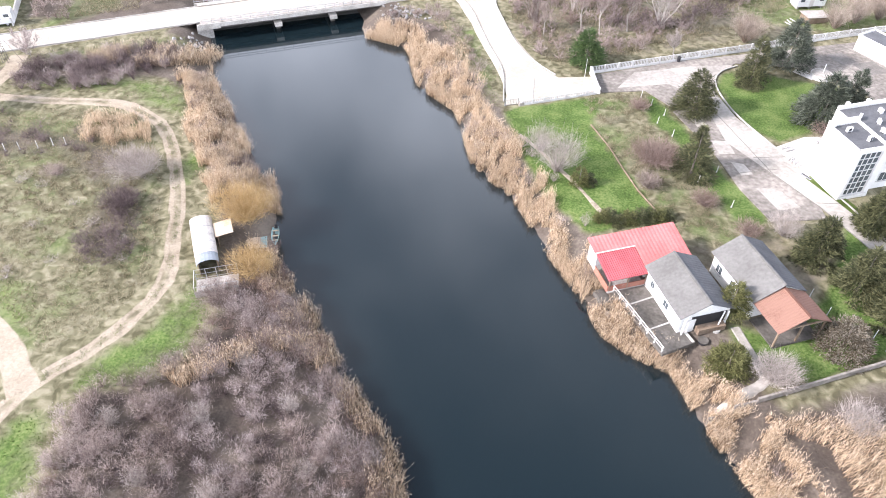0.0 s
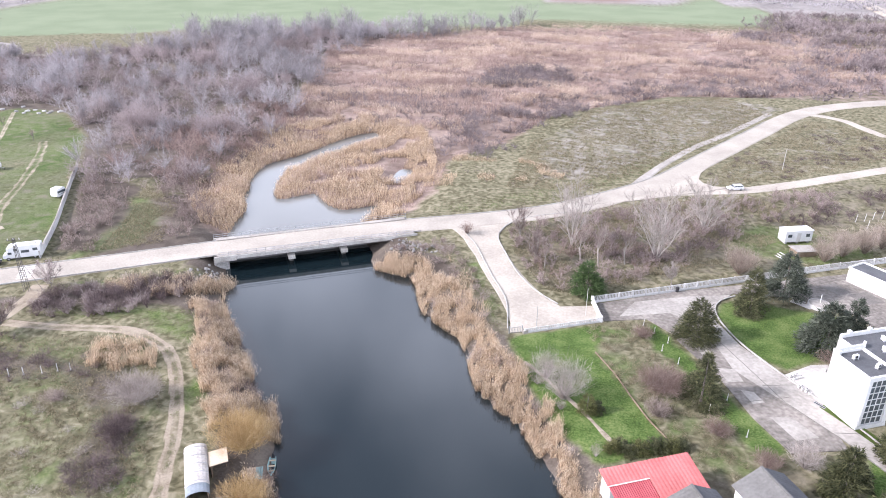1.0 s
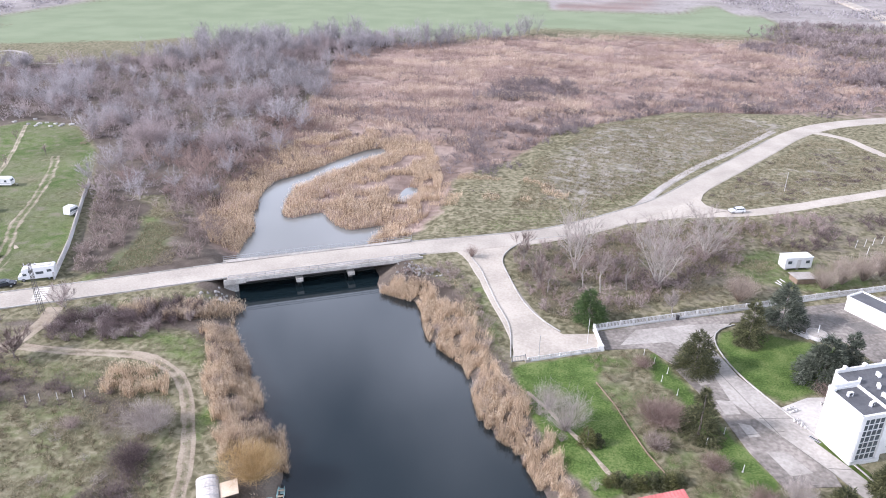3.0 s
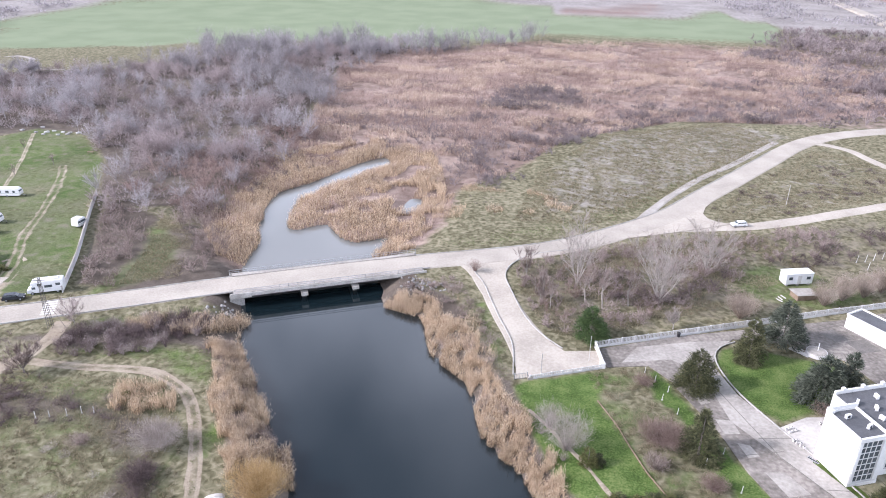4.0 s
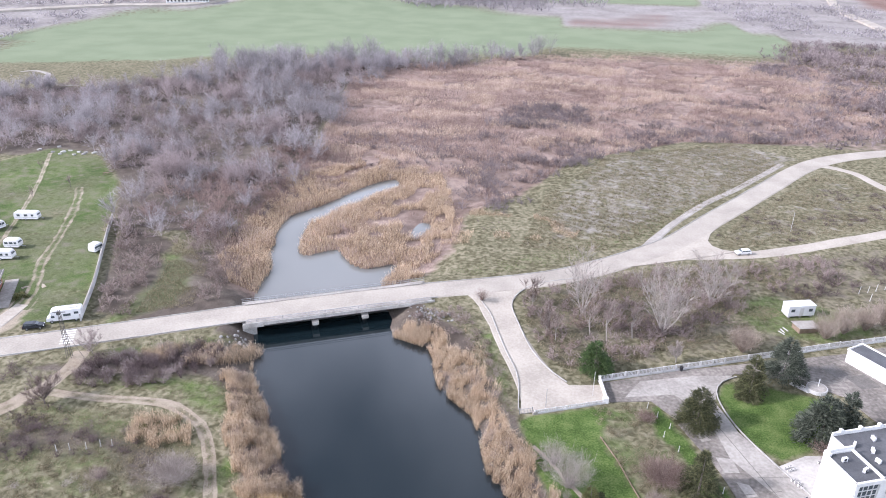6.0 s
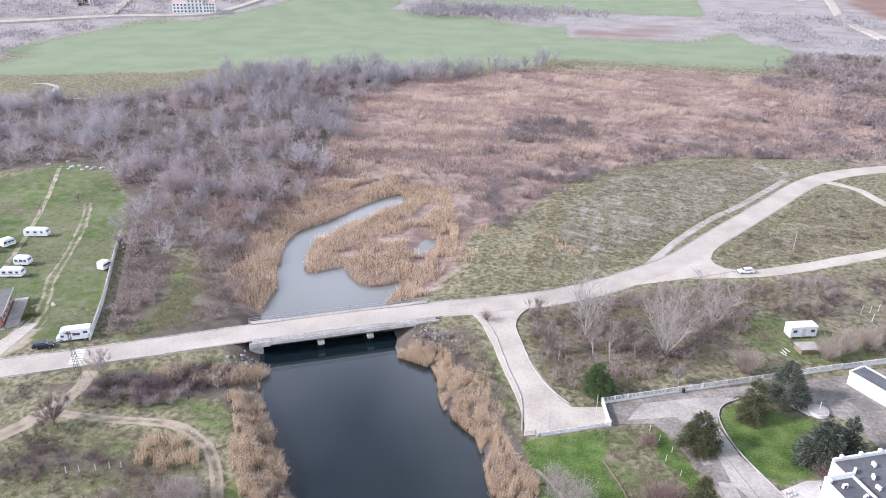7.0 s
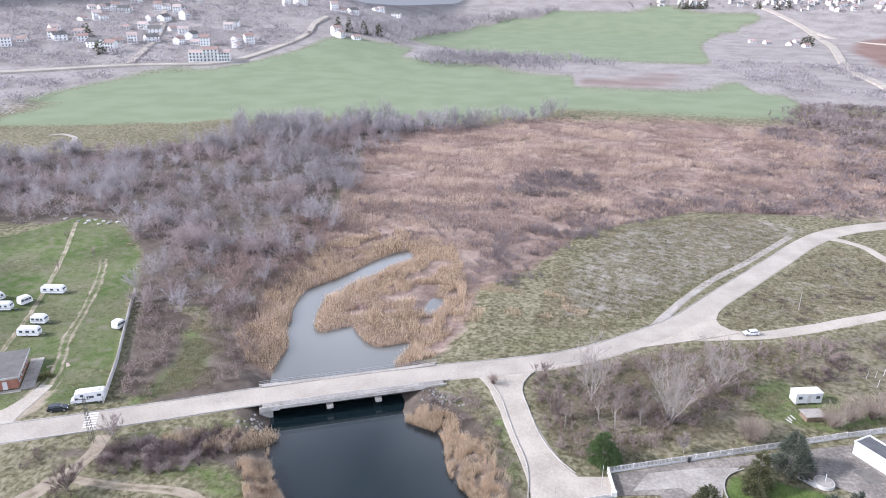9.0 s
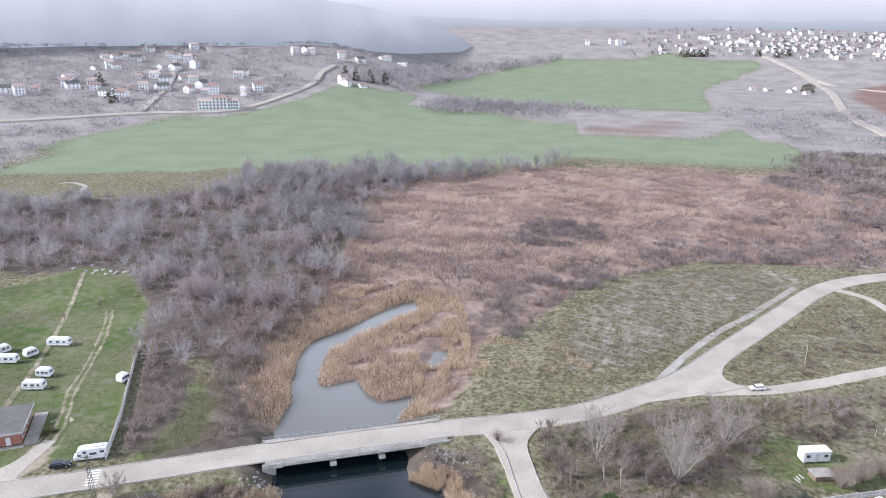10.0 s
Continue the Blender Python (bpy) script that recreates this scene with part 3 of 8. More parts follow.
def land_cover(x, y):
    """What grows or lies on the land at each place, for the ground's material."""
    lush = np.zeros(len(x))
    for p in (LAWN_GARDEN, LAWN_STRIP, LAWN_ISLAND, LAWN_HOUSE):
        lush = np.maximum(lush, soft(p, x, y, 1.6))
    lush = np.maximum(lush, (.42 + .42 * vnoise(x, y, 9, 15)) * soft(CAMP, x, y, 3))
    lush = np.maximum(lush, .56 * soft(GREEN_PATCH, x, y, 3))
    lush = np.maximum(lush, (.22 + .4 * vnoise(x, y, 4, 18)) * soft(WEEDS, x, y, 1.5))
    for k, p in enumerate(VERGES):
        lush = np.maximum(lush, (.66 if k in (1, 2, 3) else .24 if k == 6 else .5) * soft(p, x, y, 2.5))
    lush = np.maximum(lush, (.24 + .24 * vnoise(x, y, 5, 16)) * soft([(-112, 64), (-100, 90), (-66, 92), (-56, 84), (-46, 60), (-46, 50), (-54, 42), (-80, 53)], x, y, 3))
    for cx, cy, rr in ((36, 120.4, 3.2), (43.5, 127, 4.0), (25.4, 107.6, 3.4), (47, 107, 3.4)):      # bare needle litter under the conifers
        lush = lush * (1 - .75 * np.exp(-((x - cx) ** 2 + (y - cy) ** 2) / rr ** 2))
    litter = np.zeros(len(x))
    for k, p in enumerate(LITTER + [WOODS, EAST_SCRUB]):
        litter = np.maximum(litter, (.42 if k == 2 else .52 if k == 6 else .5 if k == 9 else 1.0) * soft(p, x, y, 3))
    d = sdf(RIVER, x, y)
    litter = np.maximum(litter, (.1 + .42 * vnoise(x, y, 6, 17)) * soft([(-112, 64), (-100, 90), (-66, 92), (-56, 84), (-46, 60), (-46, 50), (-54, 42), (-80, 53)], x, y, 3))
    litter = np.maximum(litter, .5 * soft(HOUSES, x, y, 4))
    litter = np.maximum(litter, np.where(y < 160, sstep(10, 5, d), 0))
    # distance mask for the colour that has haze mixed into it
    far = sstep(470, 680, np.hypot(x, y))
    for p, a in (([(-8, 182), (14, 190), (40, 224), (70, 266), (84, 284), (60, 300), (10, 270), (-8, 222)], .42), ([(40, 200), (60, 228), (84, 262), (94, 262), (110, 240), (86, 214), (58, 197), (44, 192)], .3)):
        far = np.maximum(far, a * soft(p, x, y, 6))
    crop = np.maximum(soft(FIELD_A, x, y, 7), soft(FIELD_B, x, y, 12))
    marsh = np.maximum(soft(MARSH, x, y, 5), .5 * soft(EAST_SCRUB, x, y, 6))
    bare = np.zeros(len(x))
    for ln, wd in ((TL_L, .9), (TR_L, 1.3), (TW_L, 1.2)):
        bare = np.maximum(bare, .3 * sstep(wd + 1.2, wd - .6, dist_line(x, y, ln)))
    plough = np.maximum(soft(PLOUGHED, x, y, 10), .6 * soft(STUBBLE, x, y, 8))
    for ln, wd, am in ((CAMP_TRACK, 1.5, .3), (CAMP_PATH, .9, .25), (spline([(-101.5, 223), (-99, 227.5)], 2), 3.2, .9), (spline([(-121, 106), (-120, 112), (-123, 121)], 2), 2.8, .8)):
        bare = np.maximum(bare, am * sstep(wd + 1.0, wd - .7, dist_line(x, y, ln)))
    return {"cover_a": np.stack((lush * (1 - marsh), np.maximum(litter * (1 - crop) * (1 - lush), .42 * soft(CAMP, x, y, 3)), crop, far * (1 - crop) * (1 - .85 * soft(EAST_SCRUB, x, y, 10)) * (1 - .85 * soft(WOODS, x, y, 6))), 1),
            "cover_b": np.stack((marsh, bare, plough, np.ones(len(x))), 1)}


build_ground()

wat = link_mesh("water", [(-140, -130, WATER_Z), (70, -130, WATER_Z), (70, 195.4, WATER_Z), (-140, 90.6, WATER_Z)], [(0, 1, 2, 3)], M["water"])
tagged(wat, "dark still river water with sky reflections", "water", kind="structure")

wat = link_mesh("backwater", [(-140, 90.6, WATER_Z), (70, 195.4, WATER_Z), (70, 250, WATER_Z), (-140, 250, WATER_Z)], [(0, 1, 2, 3)], M["palewater"])
tagged(wat, "backwater beyond the bridge, coloured pale for sky reflection", "water", kind="structure")


def ribbon(name, line, width, mat, lift, label, category, zfun=None, thick=.14, ragged=0.0, cross=4, trim=None):
    """A road surface along a line, following the land, with a real edge."""
    p = np.asarray(line)
    t = np.gradient(p, axis=0)
    t /= np.linalg.norm(t, axis=1)[:, None]
    nrm = np.stack([-t[:, 1], t[:, 0]], 1)
    w = np.asarray(width if np.ndim(width) else [width] * len(p), float)
    wl_ = w / 2 + ragged * (vnoise(p[:, 0], p[:, 1], 4, 5) - .5) * 2
    wr_ = w / 2 + ragged * (vnoise(p[:, 0], p[:, 1], 4, 6) - .5) * 2
    cols = []
    for k in range(cross + 1):
        f = k / cross
        c = p + nrm * (wl_ * (1 - f) - wr_ * f)[:, None]
        z = (zfun(c[:, 0], c[:, 1]) if zfun else ground_z(c[:, 0], c[:, 1])) + lift
        cols.append(np.column_stack([c, z]))
    n = len(p)
    out = np.column_stack([nrm * .35, np.full(n, -thick)])
    lo0, lo1 = cols[0] + out, cols[-1] + out * (-1, -1, 1)
    v = np.vstack([lo0] + cols + [lo1])
    f = []
    for k in range(cross + 2):
        for i in range(n - 1):
            f.append((k * n + i, (k + 1) * n + i, (k + 1) * n + i + 1, k * n + i + 1))
    ob = link_mesh(name, v, f, mat, smooth=False)
    return tagged(ob, label, category, kind="structure")


ribbon("road_main", MAIN_L, 7.0, M["road"], .05, "pale worn asphalt road crossing the river", "road", zfun=road_z, ragged=.12)
ribbon("road_branch", BRANCH_L, np.interp(np.linspace(0, 1, len(BRANCH_L)), [0, .18, .4, .7, 1], [15, 7.6, 6.2, 7.2, 9.2]), M["branch"], .07, "pale sandy asphalt side road to the gate", "road", ragged=.1)
ribbon("road_carway", CAR_L, np.interp(np.linspace(0, 1, len(CAR_L)), [0, .1, 1], [7, 4.2, 4.0]), M["branch"], .06, "narrow pale lane past the white car", "road", ragged=.2)


def worn_track(name, line, width, label, ruts=.5, crown=.35, full=.95, seed=1, lift=.05):
    """A track trodden into the land: bare wheel ruts, a grassy crown and frayed edges, sinking into the turf at the sides."""
    p = spline(line, 2.2)
    t = np.gradient(p, axis=0)
    t /= np.linalg.norm(t, axis=1)[:, None]
    nrm = np.stack([-t[:, 1], t[:, 0]], 1)
    cross = 16
    u = np.linspace(-1, 1, cross + 1)
    q = p[:, None, :] + nrm[:, None, :] * (u * width / 2)[None, :, None]
    n = len(p)
    q = q.reshape(-1, 2)
    uu = np.tile(u, n) + .35 * (vnoise(q[:, 0], q[:, 1], 2.5, seed) - .5)
    z = ground_z(q[:, 0], q[:, 1]) + lift - .22 * np.clip(np.tile(np.abs(u), n) - .72, 0, 1)
    body = sstep(.72, .5, np.abs(uu))
    rut = np.maximum(np.exp(-((np.abs(uu) - ruts) / .2) ** 2), crown)
    wear = full * body * np.where(np.abs(uu) < ruts, rut, 1) * (.72 + .5 * vnoise(q[:, 0], q[:, 1], 1.1, seed + 5))
    cover = land_cover(q[:, 0], q[:, 1])
    cover["cover_b"][:, 1] = wear
    i = np.arange(n * (cross + 1)).reshape(n, cross + 1)
    f = np.stack([i[:-1, :-1], i[1:, :-1], i[1:, 1:], i[:-1, 1:]], -1).reshape(-1, 4)[:, ::-1]
    ob = link_mesh(name, np.column_stack([q, z]), f, M["ground"], smooth=True)
    for nm, chans in cover.items():
        at = ob.data.color_attributes.new(nm, "FLOAT_COLOR", "POINT")
        at.data.foreach_set("color", chans.astype(np.float32).ravel())
    return tagged(ob, label, "track", kind="structure")


worn_track("path_left", TRACK_LEFT, 3.5, "trodden sandy track with two ruts through the grass", .34, .62, .9, 1)
worn_track("path_to_road", TRACK, 5.2, "sandy track joining the road", .3, .7, 1.0, 2, .056)
worn_track("path_west", TRACK_WEST, 5.6, "sandy track across the meadow", .3, .8, 1.1, 3, .062)
worn_track("camp_track", [(-121.5, 117.5), (-123.5, 123), (-127, 129.5), (-134.4, 142.2), (-141.4, 157.6), (-150.6, 175.5), (-161, 192)], 4.6, "pale trodden track through the campsite lawn", .34, .5, .6, 4, .06)
worn_track("camp_path", [(-139, 120), (-145, 130.4), (-153.3, 149), (-165.3, 171.7), (-180.4, 197.5), (-196, 222)], 2.4, "narrow worn path across the campsite lawn", .2, .8, .62, 5, .066)
ribbon("camp_entrance", spline([(-124, 98.5), (-122.4, 104), (-121.6, 110), (-121.6, 115), (-122.4, 120)], 1.5), np.array([13, 12, 11, 9.5, 8, 6.6, 5.4, 4.6, 4.0, 3.6, 3.2, 3, 2.8, 2.8, 2.8, 2.8, 2.8, 2.8])[:len(spline([(-124, 98.5), (-122.4, 104), (-121.6, 110), (-121.6, 115), (-122.4, 120)], 1.5))], M["branch"], .1, "pale gravel entrance of the campsite", "track", ragged=.4)
ribbon("footpath", spline([(19.5, 184.5), (24, 195), (31, 209), (40, 224.5), (50, 238.5), (59, 252), (67, 264.5), (73, 273.5)], 2), 1.9, M["slab"], .15, "pale footpath beside the road", "track", ragged=.15)
ribbon("road_east", spline([(85, 275.5), (92, 274), (98, 268), (101, 258), (107, 247), (130, 232)], 2), 3.4, M["branch"], .055, "pale side lane", "road", ragged=.2)
ribbon("road_far", spline([(225, 560), (238, 704), (246, 848), (296, 1117), (300, 1268), (271, 1404), (255, 1450)], 20), 9, M["road"], 1.6, "distant pale country road", "road", thick=2.5)
ribbon("road_village", spline([(-700, 380), (-522, 545), (-448, 613), (-379, 655), (-359, 713), (-350, 800), (-366, 873), (-372, 930)], 12), 7, M["road"], 1.6, "pale road below the hillside village", "road", thick=2.5)
ribbon("road_hill", spline([(-451, 616), (-497, 737), (-555, 840), (-622, 945)], 12), 6, M["road"], 1.6, "pale lane climbing through the village", "road", thick=2.5)
ribbon("lane_fork", spline([(300, 1268), (340, 1190), (400, 1140), (520, 1120)], 16), 7, M["road"], 1.6, "distant pale side road", "road", thick=2.5)

ribbon("path_far", spline([(-319, 352), (-314, 357), (-300, 351), (-293, 341), (-276, 328), (-264, 329)], 4), 1.8, M["slab"], .2, "pale bare path at the field edge", "track", ragged=.8)


def apron(name, poly, mat, lift, label, category="paving", zfun=None, thick=.14):
    """A flat paved patch of any outline, lying on the land."""
    p = np.asarray(poly, float)
    bm = bmesh.new()
    zs = (zfun or ground_z)(p[:, 0], p[:, 1])
    f = bm.faces.new([bm.verts.new((a, b, c + lift)) for (a, b), c in zip(p, zs)])
    r = bmesh.ops.extrude_face_region(bm, geom=[f])
    bmesh.ops.translate(bm, vec=(0, 0, -thick), verts=[v for v in r["geom"] if isinstance(v, bmesh.types.BMVert)])
    bmesh.ops.triangulate(bm, faces=bm.faces[:])
    bmesh.ops.recalc_face_normals(bm, faces=bm.faces[:])
    me = bpy.data.meshes.new(name)
    bm.to_mesh(me)
    bm.free()
    me.materials.append(mat)
    return tagged(new(name, me), label, category, kind="structure")


flat = lambda x, y: np.zeros(np.shape(x)) + .0
apron("junction", [(8, 168), (31, 180.4), (36, 183.2), (44, 188.2), (40.6, 188.8), (38.2, 190.8), (37.4, 194.2), (38.8, 199.6), (42.4, 206.6), (36, 204), (18, 184)], M["branch"], .285, "pale worn junction apron", "road", zfun=flat, thick=.4)
apron("gate_forecourt", [(-6.4, 119), (-5.8, 105.4), (10.2, 112.4), (8.4, 117.6), (2.5, 116.2), (-1, 119.6)], M["branch"], .165, "pale sandy forecourt before the gate", "road", zfun=flat, thick=.5)
apron("yard", [(10.3, 112.6), (17.8, 114.6), (22, 110), (27, 113.5), (29.3, 117), (30, 121.5), (34.6, 127.5), (45, 128), (54, 124), (60, 112), (78, 118), (78, 150), (58, 140), (24, 126.2), (8.6, 118.3)],
      M["old_asphalt"], .135, "cracked patched asphalt yard", zfun=flat, thick=.5)
apron("drive_slab", [(13, 114.6), (22, 117.6), (27, 113.5), (29.6, 117), (30.6, 122.4), (34, 126.6), (26, 124.6), (16, 120.6)], M["slab"], .15, "pale concrete yard slab", zfun=flat, thick=.3)
apron("lower_drive", [(27.2, 113.2), (29.6, 116.6), (32.4, 108.7), (37.4, 100.8), (44.4, 89.7), (49, 80), (56, 66), (53.6, 65), (46.5, 78.4), (41.6, 86.6), (36, 93.5), (30, 101)],
      M["slab"], .155, "pale concrete drive", zfun=flat, thick=.5)
apron("parking", [(22.2, 108.6), (27, 113), (31, 101.2), (36.2, 93.3), (41.5, 86.4), (41.8, 84.2), (34, 82.2), (30.6, 89), (27.6, 98)], M["old_asphalt"], .14, "weathered patchy asphalt parking strip", zfun=flat, thick=.5)
apron("plaza", [(37.6, 101), (42.4, 104.6), (48, 106), (50, 98), (43.6, 96), (41.2, 94.6)], M["plaza"], .16, "pale paved forecourt of the white building", zfun=flat, thick=.4)

apron("grass_strip", [(40.6, 93.4), (41.8, 94.4), (43.4, 92.6), (46.0, 88.6), (49.6, 82.4), (48.4, 81.6), (44.2, 88.2)], M["grass"], .17, "narrow grass strip beside the drive", "grass", zfun=flat, thick=.2)


# expansion joints of the concrete drive and the yard: thin dark seams
jt = tagged(new("paving_joints"), "dark expansion joints in the paving", "joint", kind="structure")
for (ax, ay), (bx, by) in (((27.6, 113.0), (36.0, 93.6)), ((36.0, 93.6), (41.6, 86.4)), ((41.6, 86.4), (46.4, 78.4)), ((33.6, 97.4), (39.0, 98.6)),
                           ((41.0, 87.6), (45.8, 88.2)), ((30.0, 92.6), (36.8, 95.0)), ((48.0, 138.0), (58.0, 126.0)), ((54.0, 140.0), (64.0, 128.0)), ((46.0, 132.0), (70.0, 144.0))):
    ln_, an_ = math.hypot(bx - ax, by - ay), math.degrees(math.atan2(by - ay, bx - ax))
    me_ = bpy.data.meshes.new("joint")
    bm_ = bmesh.new()
    bmesh.ops.create_cube(bm_, size=1, matrix=pose((ax + bx) / 2, (ay + by) / 2, .163, 0, 0, an_) @ Matrix.Diagonal((ln_, .12, .012, 1)))
    bm_.to_mesh(me_)
    bm_.free()
    me_.materials.append(M["dark_seam"])
    new("joint", me_).parent = jt
# pale worn slabs left between the asphalt of the parking strip
for k_, pts_ in enumerate(([(27.6, 101), (30.2, 101.2), (31, 98), (28.5, 97.4)], [(33, 89.6), (36, 90.2), (38.6, 86.2), (35.4, 84.9)], [(30.1, 95.6), (32, 95.4), (33, 93), (31.2, 92.4)], [(24.6, 107.4), (26.6, 108.4), (27.4, 105.4), (25.8, 104.6)])):
    apron("parking_patch", pts_, M["slab"], .147 + .001 * k_, "pale worn slab in the parking strip", "paving", zfun=flat, thick=.1)
# darker resurfaced patches on the yard
for k_, pts_ in enumerate(([(56, 131), (60, 133), (62, 129), (58, 127.4)], [(52, 134), (55, 135.6), (57, 132), (54, 130.4)])):
    apron("yard_patch", pts_, M["dark_patch"], .146 + .001 * k_, "dark resurfaced patch in the yard", "paving", zfun=flat, thick=.1)


# ---- building kit ----
def thing(name, x, y, z=0.0, rz=0.0, label="", category="", group=""):
    ob = new(name)
    ob.empty_display_size = .3
    ob.matrix_basis = pose(x, y, z, 0, 0, rz)
    return tagged(ob, label, category, group)


def part(name, bm, mat, parent, label="", smooth=False):
    me = bpy.data.meshes.new(name)
    bm.to_mesh(me)
    bm.free()
    for m in mat if isinstance(mat, (list, tuple)) else [mat]:
        me.materials.append(m)
    if smooth:
        me.polygons.foreach_set("use_smooth", [True] * len(me.polygons))
    ob = new(name, me)
    ob.parent = parent
    return tagged(ob, label)


def again(name, src, parent, m):
    """Another piece on the same mesh."""
    ob = new(name, src.data)
    ob.parent = parent
    ob.matrix_basis = m
    return ob


def box(c, s, rz=0.0, bev=0.0, bm=None, rx=0.0, ry=0.0):
    bm = bm or bmesh.new()
    r = bmesh.ops.create_cube(bm, size=1, matrix=pose(*c, rx, ry, rz) @ Matrix.Diagonal((*s, 1)))
    if bev:
        es = list({e for v in r["verts"] for e in v.link_edges})
        bmesh.ops.bevel(bm, geom=es, offset=bev, segments=2, affect="EDGES", profile=.6)
    return bm


def rod(a, b, r, bm=None, seg=6, r2=None):
    bm = bm or bmesh.new()
    a, b = Vector(a), Vector(b)
    q = (b - a).to_track_quat("Z", "Y").to_matrix().to_4x4()
    bmesh.ops.create_cone(bm, cap_ends=True, segments=seg, radius1=r, radius2=r if r2 is None else r2, depth=(b - a).length,
                          matrix=Matrix.Translation((a + b) / 2) @ q)
    return bm


def prism(outline, depth, axis="y", bm=None, at=0.0):
    """An outline in the other two axes, extruded along one."""
    bm = bm or bmesh.new()

    def p(u, w, d):
        return (d, u, w) if axis == "x" else (u, d, w) if axis == "y" else (u, w, d)
    a = [bm.verts.new(p(u, w, at - depth / 2)) for u, w in outline]
    b = [bm.verts.new(p(u, w, at + depth / 2)) for u, w in outline]
    bm.faces.new(a)
    bm.faces.new(b[::-1])
    for i in range(len(a)):
        j = (i + 1) % len(a)
        bm.faces.new((a[j], a[i], b[i], b[j]))
    bmesh.ops.recalc_face_normals(bm, faces=bm.faces[:])
    return bm


def tri_mesh(name, tris, mats, index=None):
    """One mesh from an array of triangles (n, 3, 3)."""
    n = len(tris)
    me = bpy.data.meshes.new(name)
    me.vertices.add(3 * n)
    me.vertices.foreach_set("co", np.ascontiguousarray(tris, np.float32).ravel())
    me.loops.add(3 * n)
    me.loops.foreach_set("vertex_index", np.arange(3 * n))
    me.polygons.add(n)
    me.polygons.foreach_set("loop_start", np.arange(n) * 3)
    for m in mats if isinstance(mats, (list, tuple)) else [mats]:
        me.materials.append(m)
    if index is not None:
        me.polygons.foreach_set("material_index", np.asarray(index, np.int32))
    me.update(calc_edges=True)
    return me


def spikes(base, tip, width):
    """Thin blades from base to tip, each a tapering triangle turned at random."""
    d = tip - base
    side = np.cross(d, rng.normal(size=d.shape))
    side /= np.linalg.norm(side, axis=1)[:, None] + 1e-9
    side *= np.asarray(width).reshape(-1, 1) / 2
    return np.stack([base - side, base + side, tip], 1)


def scatter(poly, density, keep=None):
    p = np.asarray(poly, float)[:, :2]
    lo, hi = p.min(0), p.max(0)
    n = int((hi - lo).prod() * density)
    q = rng.uniform(lo, hi, (n, 2))
    m = inside(p, q[:, 0], q[:, 1])
    if keep is not None:
        m &= keep(q[:, 0], q[:, 1])
    return q[m]


def clear_of(x, y, lines=((MAIN_L, 6.2), (BRANCH_L, 5.2), (CAR_L, 3.2), (TL_L, 2.4), (TR_L, 2.8), (TW_L, 2.8))):
    ok = sdf(RIVER, x, y) > .2
    for ln, w in lines:
        ok &= dist_line(x, y, ln) > w
    return ok


def shrub_tris(pos, height, radius, n, width, low=0.0, upright=.5, stems=.16):
    """Bare crowns at pos (k, 3): some long stems from the root, and many short twigs that fork every way near the outside."""
    k = len(pos)
    i = np.repeat(np.arange(k), n)
    c, h, r = pos[i], np.broadcast_to(height, (k,))[i], np.broadcast_to(radius, (k,))[i]
    m = len(i)
    u, th = rng.uniform(0, 1, m), rng.uniform(0, 2 * np.pi, m)
    lump = .72 + .5 * vnoise(np.cos(th) * 1.6 + i * 7.3, np.sin(th) * 1.6 + u * 2, 1.0, 9)
    e = np.stack([r * np.sqrt(u) * np.cos(th) * lump, r * np.sqrt(u) * np.sin(th) * lump,
                  h * (low + (1 - low) * (upright + (1 - upright) * np.sqrt(1 - u * .92)) * lump * rng.uniform(.7, 1.12, m))], 1)
    stem = rng.uniform(0, 1, m) < stems
    f = np.where(stem, rng.uniform(.0, .1, m), rng.uniform(.35, .95, m) ** .7)
    s = e * f[:, None]
    s[:, 2] = np.where(stem, .02 * h, np.maximum(s[:, 2], h * low * .7))
    d = e / (np.linalg.norm(e, axis=1)[:, None] + 1e-6) * .55 + rng.normal(size=(m, 3)) * .55 + (0, 0, .35)
    d /= np.linalg.norm(d, axis=1)[:, None] + 1e-6
    ln = (.35 * r + .12 * h) * rng.uniform(.35, 1.0, m)
    t = np.where(stem[:, None], e * rng.uniform(.7, 1.0, (m, 1)), s + d * ln[:, None])
    t[:, 2] = np.maximum(t[:, 2], .08)
    return spikes(c + s, c + t, np.where(stem, width * 1.3, width) * rng.uniform(.6, 1.3, m))


def stuff(name, tris, mats, label, category, index=None):
    return tagged(new(name, tri_mesh(name, tris, mats, index)), label, category, kind="stuff")


def at_ground(q):
    return np.column_stack([q, ground_z(q[:, 0], q[:, 1])])


